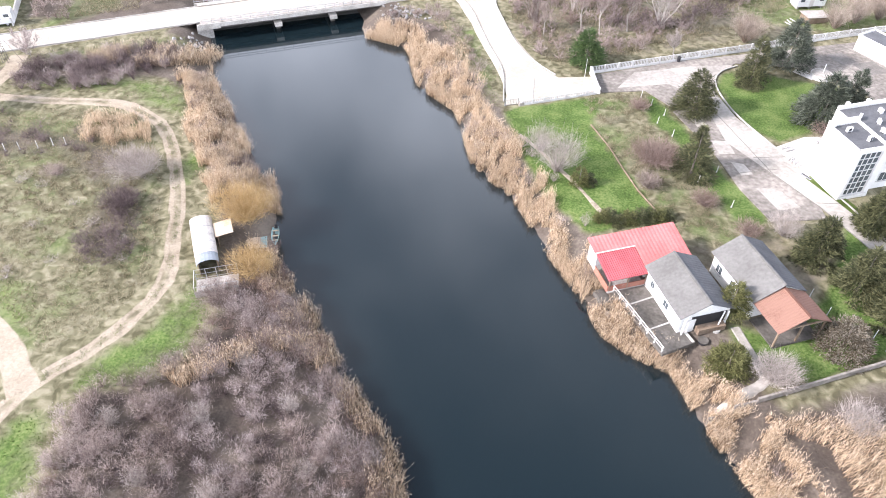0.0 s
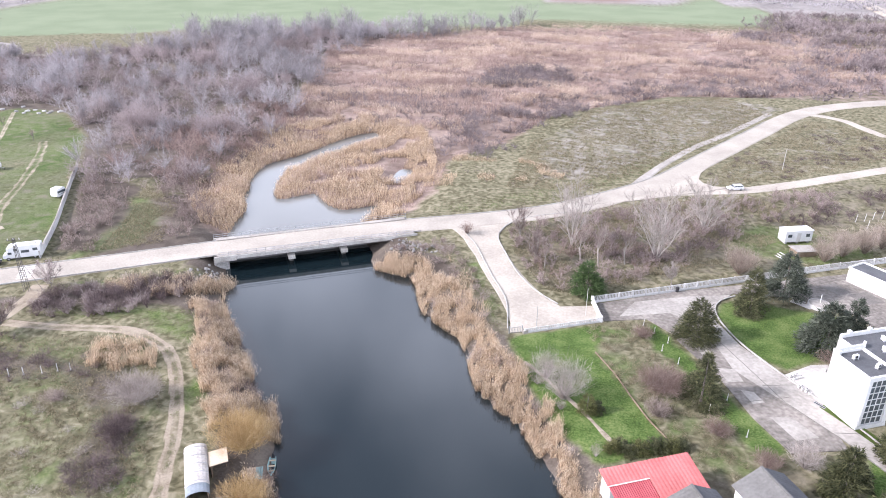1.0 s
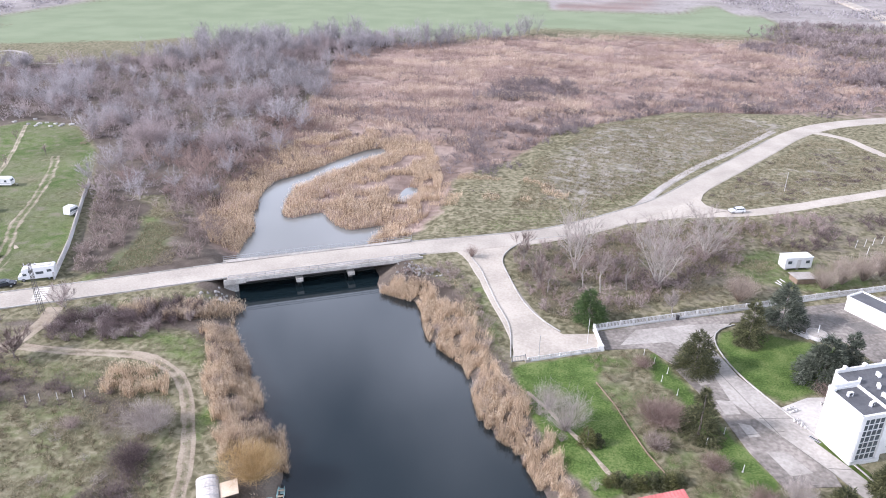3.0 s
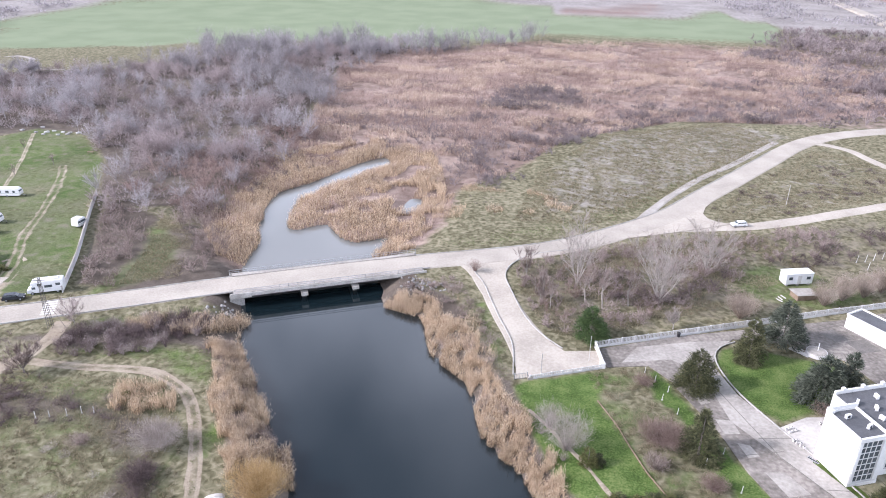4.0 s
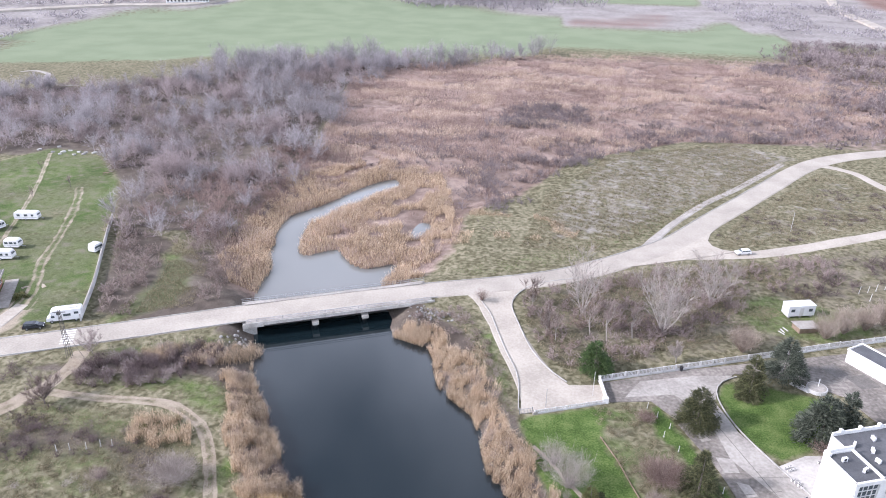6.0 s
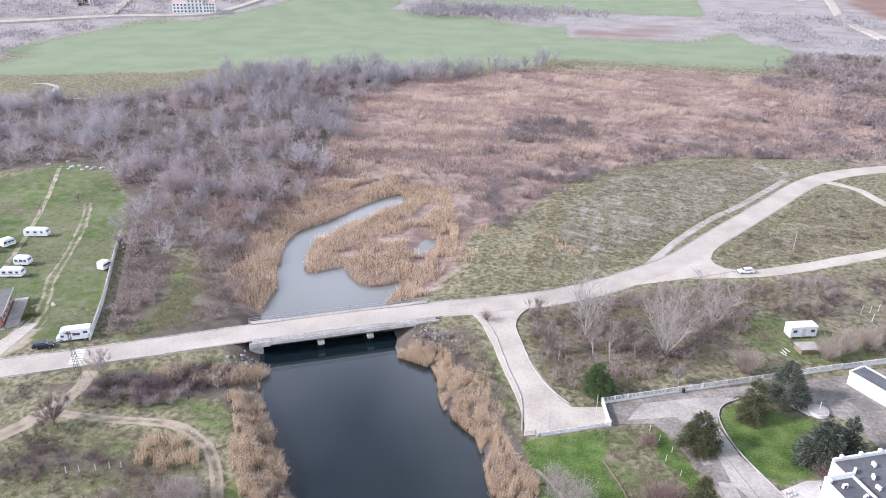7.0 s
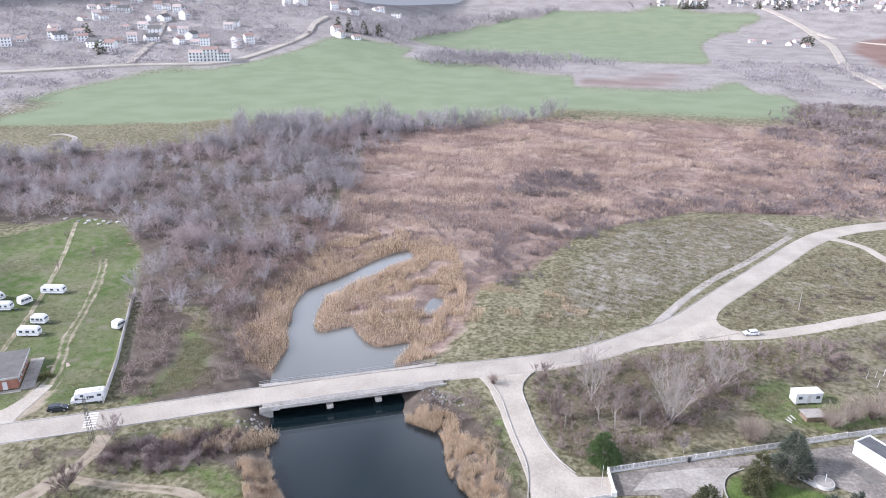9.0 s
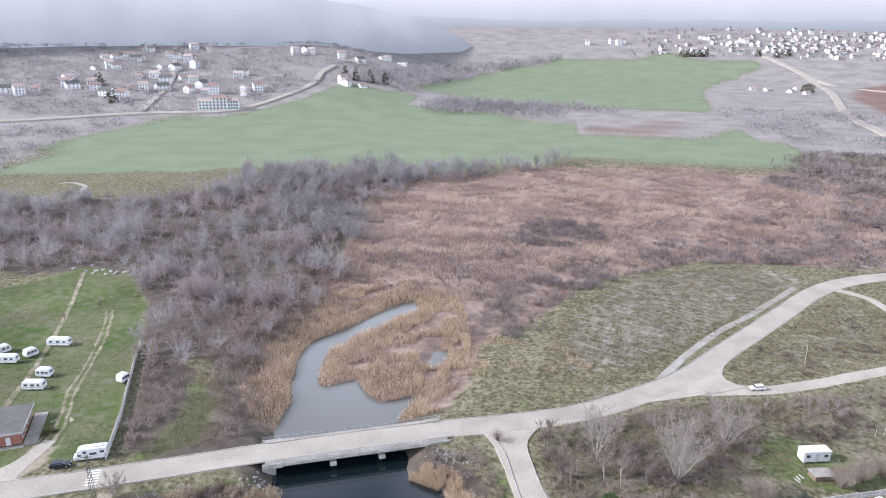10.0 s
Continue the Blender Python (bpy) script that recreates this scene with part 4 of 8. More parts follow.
def reed_tris(q, h, w=.06, lean=.2, plume=.5):
    """Reed stalks with leaves, and plumes on some of them."""
    p = at_ground(q)
    p[:, 2] = np.maximum(p[:, 2], WATER_Z - .15)
    n = len(p)
    hh = np.broadcast_to(h, (n,)) * rng.uniform(.65, 1.12, n)
    off = rng.normal(size=(n, 2)) * lean * hh[:, None] + (.10, -.05) * hh[:, None]
    tip = p + np.column_stack([off, hh])
    a = spikes(p, tip, w * rng.uniform(.6, 1.4, n))
    leaf = rng.uniform(0, 1, n) < .6
    l0 = p[leaf] + (tip[leaf] - p[leaf]) * rng.uniform(.3, .8, (leaf.sum(), 1))
    a = np.vstack([a, spikes(l0, l0 + np.column_stack([rng.normal(size=(leaf.sum(), 2)) * .35, rng.uniform(-.2, .4, leaf.sum())]), w * rng.uniform(.7, 1.4, leaf.sum()))])
    n = len(a)
    k = rng.uniform(0, 1, len(p)) < plume
    b0 = p[k] + (tip[k] - p[k]) * .88
    d = np.column_stack([rng.normal(size=(k.sum(), 2)) * .16, rng.uniform(.25, .5, k.sum())])
    b = spikes(b0, b0 + d, w * rng.uniform(1.2, 2.1, k.sum()))
    return np.vstack([a, b]), np.r_[np.zeros(n, int), np.ones(k.sum(), int)]


# ---- reeds, scrub and woods that nobody could count ----
def bank_reeds():
    def left(x, y):
        d = sdf(RIVER, x, y)
        edge = 4.6 + 6.0 * vnoise(x, y, 6, 21)
        return (d > -.7) & (d < edge) & (dist_line(x, y, TL_L) > 2.6) & (vnoise(x, y, 2.6, 22) > .3) & (vnoise(x, y, .9, 28) > .3) & (vnoise(x, y, 6, 29) > .3)
    L = [(-62, 120), (-72, 112), (-66, 100), (-60, 96), (-57, 86), (-51, 76), (-47.5, 69), (-38, 74), (-34, 74), (-30, 80), (-50, 104)]
    q1 = scatter(L, 105, left)
    q1b = scatter([(-67, 117), (-84, 108), (-80, 104), (-66, 108), (-60, 118)], 40, lambda x, y: vnoise(x, y, 3, 23) > .5)
    q1c = scatter([(-73, 89), (-63, 91), (-59.5, 84.5), (-65, 82.5), (-71, 83)], 50, lambda x, y: vnoise(x, y, 2.2, 24) > .42)
    q1d = scatter([(-38, 43), (-28, 50.5), (-22, 51), (-22, 49), (-27, 48), (-35, 41.5)], 60, lambda x, y: vnoise(x, y, 2.0, 25) > .35)
    q1e = scatter([(-37, 66), (-33, 66), (-28, 60), (-26, 58), (-26, 58), (-20, 53), (-16, 46), (-9, 38), (-5, 24), (-9, 24), (-14, 40), (-22, 48), (-29, 54)], 44,
                  lambda x, y: (sdf(RIVER, x, y) > -.6) & (sdf(RIVER, x, y) < 4.2) & (vnoise(x, y, 2.5, 26) > .36))

    def right(x, y):
        d = sdf(RIVER, x, y)
        edge = 2.6 + 5.4 * vnoise(x, y, 5, 31) - 1.4 * sstep(70, 55, y)
        return (d > -.7) & (d < edge) & (vnoise(x, y, 2.4, 32) > .33) & (vnoise(x, y, .9, 38) > .3)
    R = [(-38, 128), (-34, 133), (-26, 131), (-20, 124), (-14, 118), (-8, 108), (-4, 98), (2, 90), (8, 80), (9.5, 73), (12, 66), (14.5, 60), (21, 57), (26, 51), (34, 44), (46, 34), (40, 18), (24, 36),
         (16, 52), (4, 68), (-14, 96)]
    q2 = scatter(R, 105, right)
    q2b = scatter([(-36, 132), (-24, 138), (-13, 120), (-9, 108), (-18, 114), (-25, 126)], 14, lambda x, y: (sdf(RIVER, x, y) > 5) & (vnoise(x, y, 4, 33) > .55) & (dist_line(x, y, BRANCH_L) > 7))
    q2c = scatter([(24, 44), (30, 49), (38, 50), (52, 44), (50, 22), (34, 22)], 38, lambda x, y: (sdf(RIVER, x, y) > 0) & (vnoise(x, y, 3, 34) > .5))
    for nm, q, h, lab in (("reeds_west_bank", np.vstack([q1, q1b, q1c, q1d, q1e]), 2.5, "tall dry tan reeds along the river bank"), ("reeds_east_bank", np.vstack([q2, q2b, q2c]), 2.2, "dense dry beige reeds along the river bank")):
        t, ix = reed_tris(q, h * (.62 + .5 * vnoise(q[:, 0], q[:, 1], 2.2, 27)), .036, .2, .42)
        stuff(nm, t, [M["reed"], M["plume"]], lab, "reeds", ix)


def marsh_reeds():
    def islet(x, y):
        return (sdf(RIVER, x, y) > -.3) & (sdf(SLOUGH, x, y) > -.2) & (dist_line(x, y, MAIN_L) > 6)
    near = [(-96, 160), (-82, 142), (-74, 141), (-44, 150), (-36, 155), (-36, 166), (-33, 175), (-35, 188), (-37, 203), (-42, 221), (-50, 240), (-80, 250), (-100, 220), (-96, 190)]
    q = scatter(near, 15, lambda x, y: islet(x, y) & (vnoise(x, y, 4, 41) + .5 * sstep(12, 2, sdf(RIVER, x, y)) > .46))
    t, ix = reed_tris(q, (1.3 + 1.0 * vnoise(q[:, 0], q[:, 1], 5, 42)), .065, .25, .3)
    stuff("reeds_islet", t, [M["reed"], M["plume"]], "tan reed bed round the backwater", "reeds", ix)
    q = scatter([(-38, 178), (-16, 176), (0, 184), (2, 194), (-14, 204), (-34, 206)], 9, lambda x, y: (vnoise(x, y, 5, 48) > .62) & (sdf(SLOUGH, x, y) > 1))
    t, ix = reed_tris(q, 1.0, .065, .3, .3)
    stuff("reeds_meadow_edge", t, [M["reed"], M["plume"]], "sparse tan reeds at the meadow edge", "reeds", ix)

    def streak(x, y):
        return vnoise(x * .45, y, 11, 43) * .55 + vnoise(x, y, 4.5, 44) * .45
    q = scatter(MARSH, 3.5, lambda x, y: islet(x, y) & (streak(x, y) > .37) & ((y > 235) | (vnoise(x, y, 6, 45) > .6)))
    tall = vnoise(q[:, 0] * .5, q[:, 1], 9, 46)
    t, ix = reed_tris(q[tall < .56], 1.2 + 1.2 * tall[tall < .56], .15, .3, .2)
    stuff("marsh_reeds", t, [M["marsh"], M["marshtan"]], "wide brown winter reed marsh", "reeds", ix)
    t, ix = reed_tris(q[tall >= .56], 1.4 + 1.0 * tall[tall >= .56], .15, .25, .35)
    stuff("marsh_reeds_tan", t, [M["marshtan"], M["plume"]], "lighter tan reed stands in the marsh", "reeds", ix)


def tree_tris(pos, height, radius, limbs, n, width, bole=.2):
    """Bare trees at pos (k, 3): a stem, limbs that rise and then spread, and twigs fanning up from the limbs."""
    k = len(pos)
    a = rng.uniform(0, 2 * np.pi, (k, limbs))
    out = np.sqrt(rng.uniform(.03, 1, (k, limbs)))
    end = np.stack([radius[:, None] * out * np.cos(a), radius[:, None] * out * np.sin(a), height[:, None] * (1 - .6 * out ** 2.2) * rng.uniform(.8, 1.05, (k, limbs))], -1)
    start = height[:, None] * bole * rng.uniform(.3, 1.2, (k, limbs))

    def on_limb(i, j, f):
        e = end[i, j]
        xy = e[:, :2] * (f ** 1.35)[:, None]
        return np.column_stack([xy, start[i, j] + (e[:, 2] - start[i, j]) * f])
    li, lj = np.repeat(np.arange(k), limbs), np.tile(np.arange(limbs), k)
    p0, p1, p2 = (on_limb(li, lj, np.full(len(li), f)) for f in (0, .55, 1.0))
    out_tris = [spikes(pos[li] + p0, pos[li] + p1 + (p1 - p0) * .15, np.full(len(li), width)), spikes(pos[li] + p1, pos[li] + p2, np.full(len(li), width)),
                spikes(pos, pos + np.column_stack([np.zeros((k, 2)), height * .75]), np.full(k, width * 1.8))]
    m = k * n
    i, j = np.repeat(np.arange(k), n), rng.integers(0, limbs, m)
    f = rng.uniform(.15, 1, m) ** .7
    s = on_limb(i, j, f)
    d = s * (1.0, 1.0, 0.0) / (radius[i] + 1e-6)[:, None] * .8 + (0, 0, .5) + rng.normal(size=(m, 3)) * .5
    d /= np.linalg.norm(d, axis=1)[:, None]
    t = s + d * (height[i] * rng.uniform(.1, .27, m))[:, None]
    out_tris.append(spikes(pos[i] + s, pos[i] + t, width * rng.uniform(.6, 1.3, m)))
    return np.vstack(out_tris)


def wood(name, polys, density, h, spread, limbs, n, width, mat, label, keep=None, stray=0.0, bole=.2, seed=5):
    """A stand of bare trees whose heights rise and fall together in groups."""
    q = np.vstack([scatter(p, density, (lambda x, y: clear_of(x, y) & keep(x, y)) if keep else clear_of) for p in polys])
    if stray:
        q = q + stray * np.column_stack([vnoise(q[:, 0], q[:, 1], 22, 5) - .5, vnoise(q[:, 0], q[:, 1], 22, 6) - .5]) + rng.normal(size=q.shape) * stray * .1
        q = q[clear_of(q[:, 0], q[:, 1]) & ~inside(CAMP, q[:, 0], q[:, 1])]
    hh = h[0] + (h[1] - h[0]) * np.clip(1.25 * vnoise(q[:, 0], q[:, 1], 17, seed) - .12 + rng.normal(size=len(q)) * .14, 0, 1.1)
    stuff(name, tree_tris(at_ground(q), hh, hh * rng.uniform(spread[0], spread[1], len(q)), limbs, n, width, bole), M[mat], label, "trees")


def bushes(name, polys, density, h, r, n, w, mat, label, low=0.0, keep=None, upright=.5, stray=0.0, stems=.12):
    qs = [scatter(p, density, (lambda x, y: clear_of(x, y) & keep(x, y)) if keep else clear_of) for p in polys]
    q = np.vstack(qs)
    if stray:      # straggling edges
        q = q + stray * np.column_stack([vnoise(q[:, 0], q[:, 1], 22, 5) - .5, vnoise(q[:, 0], q[:, 1], 22, 6) - .5]) + rng.normal(size=q.shape) * stray * .15
        q = q[clear_of(q[:, 0], q[:, 1]) & ~inside(CAMP, q[:, 0], q[:, 1])]
    q = at_ground(q)
    k = len(q)
    hh = rng.uniform(h[0], h[1], k)
    stuff(name, shrub_tris(q, hh, rng.uniform(r[0], r[1], k), n, w, low, upright, stems), M[mat], label, "bushes")


bank_reeds()
marsh_reeds()
THICKET_SW = [(-44.5, 40), (-39.7, 42), (-36, 46), (-36, 52), (-34, 56), (-27, 56.5), (-21, 50), (-13, 40.5), (-7, 24), (-8, 8), (-43.5, 8), (-43.5, 28), (-44.5, 33), (-46, 36.5)]
bushes("thicket_bank", [THICKET_SW], .42, (1.2, 2.9), (.9, 1.9), 220, .04, "twig", "dense bare grey-brown thicket on the bank", keep=lambda x, y: vnoise(x, y, 7, 91) > .3)
bushes("thicket_lilac", [THICKET_SW], .3, (1.4, 3.0), (.8, 1.7), 260, .03, "lilac", "pale lilac bare shrubs in the bank thicket", keep=lambda x, y: vnoise(x, y, 7, 91) < .55)
bushes("thicket_red", [THICKET_SW], .2, (1.2, 2.4), (.8, 1.6), 240, .034, "redtwig", "reddish bare shrubs in the bank thicket", keep=lambda x, y: vnoise(x, y, 6, 92) > .62)
bushes("thicket_dark", [THICKET_SW, [(-94, 84), (-68, 87), (-66, 82), (-76, 78), (-94, 74)],
                        [(-58, 74), (-53, 66), (-51, 60), (-55, 57), (-61, 62)]], .2, (.7, 1.7), (1.0, 1.9), 220, .036, "darktwig", "low dark purple-brown scrub")
bushes("bank_red_shrubs", [[(-37, 66), (-33.5, 66.5), (-29, 61), (-25, 57), (-20.5, 51), (-22, 48), (-29, 54), (-35, 57)]], .3, (1.2, 2.6), (.9, 1.8), 300, .034, "redtwig", "reddish bare shrubs overhanging the bank")
def mixed(x, y):
    return vnoise(x, y, 18, 94) * .6 + vnoise(x, y, 7, 95) * .4


def off_green(x, y):
    return sdf(GREEN_PATCH, x, y) > 1.5


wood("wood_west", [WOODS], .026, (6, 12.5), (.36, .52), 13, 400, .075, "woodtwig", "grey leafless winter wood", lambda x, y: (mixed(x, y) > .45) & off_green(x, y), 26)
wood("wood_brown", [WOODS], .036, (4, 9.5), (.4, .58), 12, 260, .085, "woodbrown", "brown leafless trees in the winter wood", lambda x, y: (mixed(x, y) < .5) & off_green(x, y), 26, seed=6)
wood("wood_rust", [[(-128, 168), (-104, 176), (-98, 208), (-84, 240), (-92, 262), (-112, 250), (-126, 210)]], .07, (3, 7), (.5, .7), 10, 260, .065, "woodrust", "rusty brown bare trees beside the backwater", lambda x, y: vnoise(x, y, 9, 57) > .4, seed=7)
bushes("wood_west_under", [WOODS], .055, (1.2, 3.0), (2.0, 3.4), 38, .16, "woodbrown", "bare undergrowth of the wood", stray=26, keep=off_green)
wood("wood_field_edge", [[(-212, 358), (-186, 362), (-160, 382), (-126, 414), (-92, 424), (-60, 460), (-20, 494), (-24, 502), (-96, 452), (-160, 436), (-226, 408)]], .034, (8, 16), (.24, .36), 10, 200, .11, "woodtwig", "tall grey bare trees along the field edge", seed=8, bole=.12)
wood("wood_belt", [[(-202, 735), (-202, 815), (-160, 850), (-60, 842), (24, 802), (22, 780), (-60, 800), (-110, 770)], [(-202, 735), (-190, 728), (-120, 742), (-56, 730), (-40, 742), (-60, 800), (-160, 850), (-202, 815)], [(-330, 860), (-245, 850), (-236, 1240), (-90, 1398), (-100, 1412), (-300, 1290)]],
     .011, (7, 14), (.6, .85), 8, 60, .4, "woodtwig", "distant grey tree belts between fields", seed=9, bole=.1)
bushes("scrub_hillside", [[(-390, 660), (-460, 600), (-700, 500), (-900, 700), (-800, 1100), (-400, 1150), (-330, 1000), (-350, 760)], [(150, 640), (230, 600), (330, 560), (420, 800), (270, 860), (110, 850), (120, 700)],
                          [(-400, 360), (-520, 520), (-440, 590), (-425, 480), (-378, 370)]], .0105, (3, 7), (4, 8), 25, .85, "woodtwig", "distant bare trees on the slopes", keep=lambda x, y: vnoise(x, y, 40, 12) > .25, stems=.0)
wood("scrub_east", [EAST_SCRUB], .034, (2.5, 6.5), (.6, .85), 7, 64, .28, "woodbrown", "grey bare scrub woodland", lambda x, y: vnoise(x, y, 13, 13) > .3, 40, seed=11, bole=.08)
wood("scrub_east_brown", [EAST_SCRUB, [(90, 292), (130, 300), (200, 318), (190, 335), (100, 322)]], .05, (1.8, 4.6), (.6, .9), 6, 48, .28, "marshscrub", "brown low scrub by the road", lambda x, y: vnoise(x, y, 11, 14) > .3, 24, seed=12, bole=.08)
wood("scrub_marsh_edge", [[(-40, 216), (-18, 224), (-4, 244), (10, 268), (34, 290), (66, 304), (84, 306), (96, 330), (60, 330), (20, 310), (-20, 270), (-44, 240)], [(-36, 206), (-20, 200), (-12, 212), (-20, 226), (-36, 222)]], .17, (1.5, 4.0), (.55, .85), 9, 130, .075, "marshscrub", "dark lilac bushes along the marsh edge",
     lambda x, y: vnoise(x, y, 8, 68) > .35, seed=22, bole=.08)
wood("scrub_trackside", [[(-60, 76), (-55, 72), (-52.4, 66), (-50.4, 60), (-54, 57), (-60, 62), (-62, 70)]], .34, (.8, 2.4), (.6, .9), 9, 190, .034, "darktwig", "dark purple scrub beside the track", lambda x, y: vnoise(x, y, 4, 70) > .34, seed=24, bole=.08)
wood("scrub_junction", [[(-99, 88), (-92, 92), (-84, 86), (-80, 78), (-90, 72), (-100, 78)], [(-112, 84), (-104, 92), (-100, 100), (-112, 98)]], .3, (.8, 2.2), (.6, .9), 9, 170, .036, "darktwig", "dark purple scrub round the track junction", lambda x, y: vnoise(x, y, 5, 69) > .35, seed=23, bole=.08)
wood("scrub_dark_mound", [[(-44, 304), (-36, 345), (-4, 350), (4, 322), (-18, 306)]], .1, (2.6, 5.2), (.55, .8), 9, 190, .09, "marshscrub", "dark lilac bush clump in the marsh", seed=13, bole=.08)
wood("scrub_marsh", [[(-100, 160), (-90, 162), (-92, 190), (-88, 204), (-76, 224), (-56, 236), (-30, 222), (-10, 240), (20, 290), (70, 302), (110, 340), (122, 400), (40, 380), (-30, 300), (-80, 320), (-104, 260)]], .07,
     (1.2, 3.4), (.55, .9), 9, 120, .08, "marshscrub", "bare lilac-brown bushes scattered in the marsh", lambda x, y: vnoise(x * .5, y, 12, 51) * .7 + vnoise(x, y, 5, 56) * .3 > .47, seed=14, bole=.08)
wood("pond_side_shrubs", [[(-108, 158), (-90, 158), (-91, 180), (-93, 196), (-86, 212), (-76, 226), (-86, 250), (-110, 244), (-112, 190)]], .2, (1.2, 3.4), (.6, .9), 8, 120, .055, "woodrust", "rusty bare bushes beside the backwater", lambda x, y: vnoise(x, y, 8, 57) > .35, seed=15, bole=.08)
wood("scrub_northwest", [[(-103, 120), (-95, 120), (-99, 132), (-104, 148), (-112, 158), (-128, 168), (-112, 136)], [(-84, 130), (-77, 134), (-80, 146), (-91, 160), (-102, 172), (-106, 158), (-92, 150), (-86, 138)]], .2, (1.2, 3.6), (.5, .8), 9, 210, .045,
     "twig", "bare lilac-brown shrubs beside the campsite", seed=16, bole=.08)
wood("thicket_gate", [[(-10, 150), (8, 165), (32, 177), (50, 183), (70, 192), (66, 172), (44, 160), (36, 146), (20, 131), (6, 122), (0, 122), (-7, 132)]], .24, (1.0, 3.6), (.5, .8), 9, 230, .042, "thickettwig",
     "bare brown thicket between the roads", lambda x, y: vnoise(x, y, 5, 54) > .3, seed=17, bole=.08)
wood("thicket_gate_rust", [[(-6, 146), (8, 158), (30, 168), (34, 148), (20, 133), (6, 124), (-4, 132)]], .14, (.8, 2.4), (.6, .9), 8, 190, .042, "redtwig", "reddish bare shrubs in the thicket", lambda x, y: vnoise(x, y, 6, 55) > .45, seed=18, bole=.08)
wood("thicket_gate_dark", [[(2, 140), (14, 142), (30, 150), (40, 160), (70, 186), (80, 196), (90, 184), (66, 168), (44, 158), (30, 144), (20, 136)]], .2, (1.2, 3.2), (.5, .8), 9, 200, .045, "darktwig", "dark leafless scrub behind the fence", lambda x, y: vnoise(x, y, 6, 50) > .35, seed=19, bole=.08)
wood("meadow_brush", [[(-14, 178), (0, 180), (12, 187), (16, 196), (4, 200), (-10, 194)], [(20, 212), (40, 236), (58, 258), (52, 260), (30, 236), (16, 216)], [(-30, 178), (-18, 182), (-16, 194), (-28, 198)], [(40, 276), (58, 288), (72, 290), (60, 298), (36, 284)]], .1, (.4, 1.3), (.8, 1.2), 8, 90, .04, "darktwig", "low bare brush on the meadow", lambda x, y: vnoise(x, y, 6, 58) > .42, seed=20, bole=.05)
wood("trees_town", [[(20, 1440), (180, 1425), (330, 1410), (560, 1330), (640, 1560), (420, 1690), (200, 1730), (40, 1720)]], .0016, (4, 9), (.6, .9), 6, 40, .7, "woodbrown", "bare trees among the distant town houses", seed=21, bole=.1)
bushes("scrub_triangle", [[(40, 200), (60, 228), (84, 262), (94, 262), (110, 240), (86, 214), (58, 197), (44, 192)]], .09, (.4, 1.1), (.8, 1.8), 110, .05, "darktwig", "low brown weeds between the roads", keep=lambda x, y: vnoise(x, y, 9, 60) > .5)
bushes("scrub_roadbank", [[(-95, 100.5), (-86, 107), (-78, 112), (-70, 115.5), (-66.5, 109), (-70, 103), (-75, 98.4), (-84, 95.6), (-90, 95)]], .5, (1.3, 2.9), (1.0, 1.9), 230, .042, "darktwig", "dense dark purple-brown scrub below the road")
bushes("scrub_roadbank_pale", [[(-95, 100.5), (-86, 107), (-78, 112), (-70, 115.5), (-66.5, 109), (-70, 103), (-75, 98.4), (-84, 95.6), (-90, 95)]], .16, (1.4, 2.6), (.9, 1.7), 230, .04, "lilac", "lilac bare shrubs below the road")
bushes("scrub_garden_east", [[(26, 44), (46, 56), (70, 66), (90, 60), (80, 20), (44, 22), (34, 34)]], .16, (1.0, 2.4), (1.0, 1.9), 160, .042, "twig", "bare scrub outside the garden wall", keep=lambda x, y: vnoise(x, y, 9, 53) > .35)
bushes("scrub_riverside", [[(-36, 134), (-24, 143), (-12, 122), (-8, 107), (-13, 110), (-22, 128)]], .26, (.7, 1.6), (.8, 1.5), 170, .04, "twig", "bare brush between reeds and road")
bushes("scrub_meadow", [[(-100, 70), (-62, 78), (-50, 62), (-48, 56), (-60, 50), (-100, 56)]], .02, (.5, 1.1), (.8, 1.6), 170, .03, "palewig", "pale dead weeds in the meadow")
bushes("scrub_lot", [[(7.2, 109), (14.6, 112.6), (17, 110.5), (17.3, 103.7), (21.3, 99.6), (20.7, 93.5), (22.4, 88.4), (27, 83), (28, 76), (22.2, 75.7), (19.2, 80.5), (13.5, 91.4), (9, 100.4)]], .5, (.3, 1.0), (.6, 1.3), 110, .028, "straw", "low brown weeds in the neglected plot")
bushes("shrubs_eastbank", [[(-20, 121), (-12, 110), (-4, 97), (3, 88), (8, 79), (11, 71), (16, 62), (12, 62), (6, 72), (-4, 86), (-12, 100), (-22, 114)]], .1, (1.2, 2.5), (.9, 1.8), 240, .036, "lilac", "bare lilac shrubs among the east bank reeds", keep=lambda x, y: vnoise(x, y, 7, 93) > .4)
bushes("bushes_reedside", [[(-60, 112), (-64, 106), (-57, 94), (-48, 80), (-38, 70), (-34, 72), (-42, 84)]], .3, (1.2, 2.6), (1.0, 1.9), 260, .036, "twig", "bare lilac shrubs among the reeds")


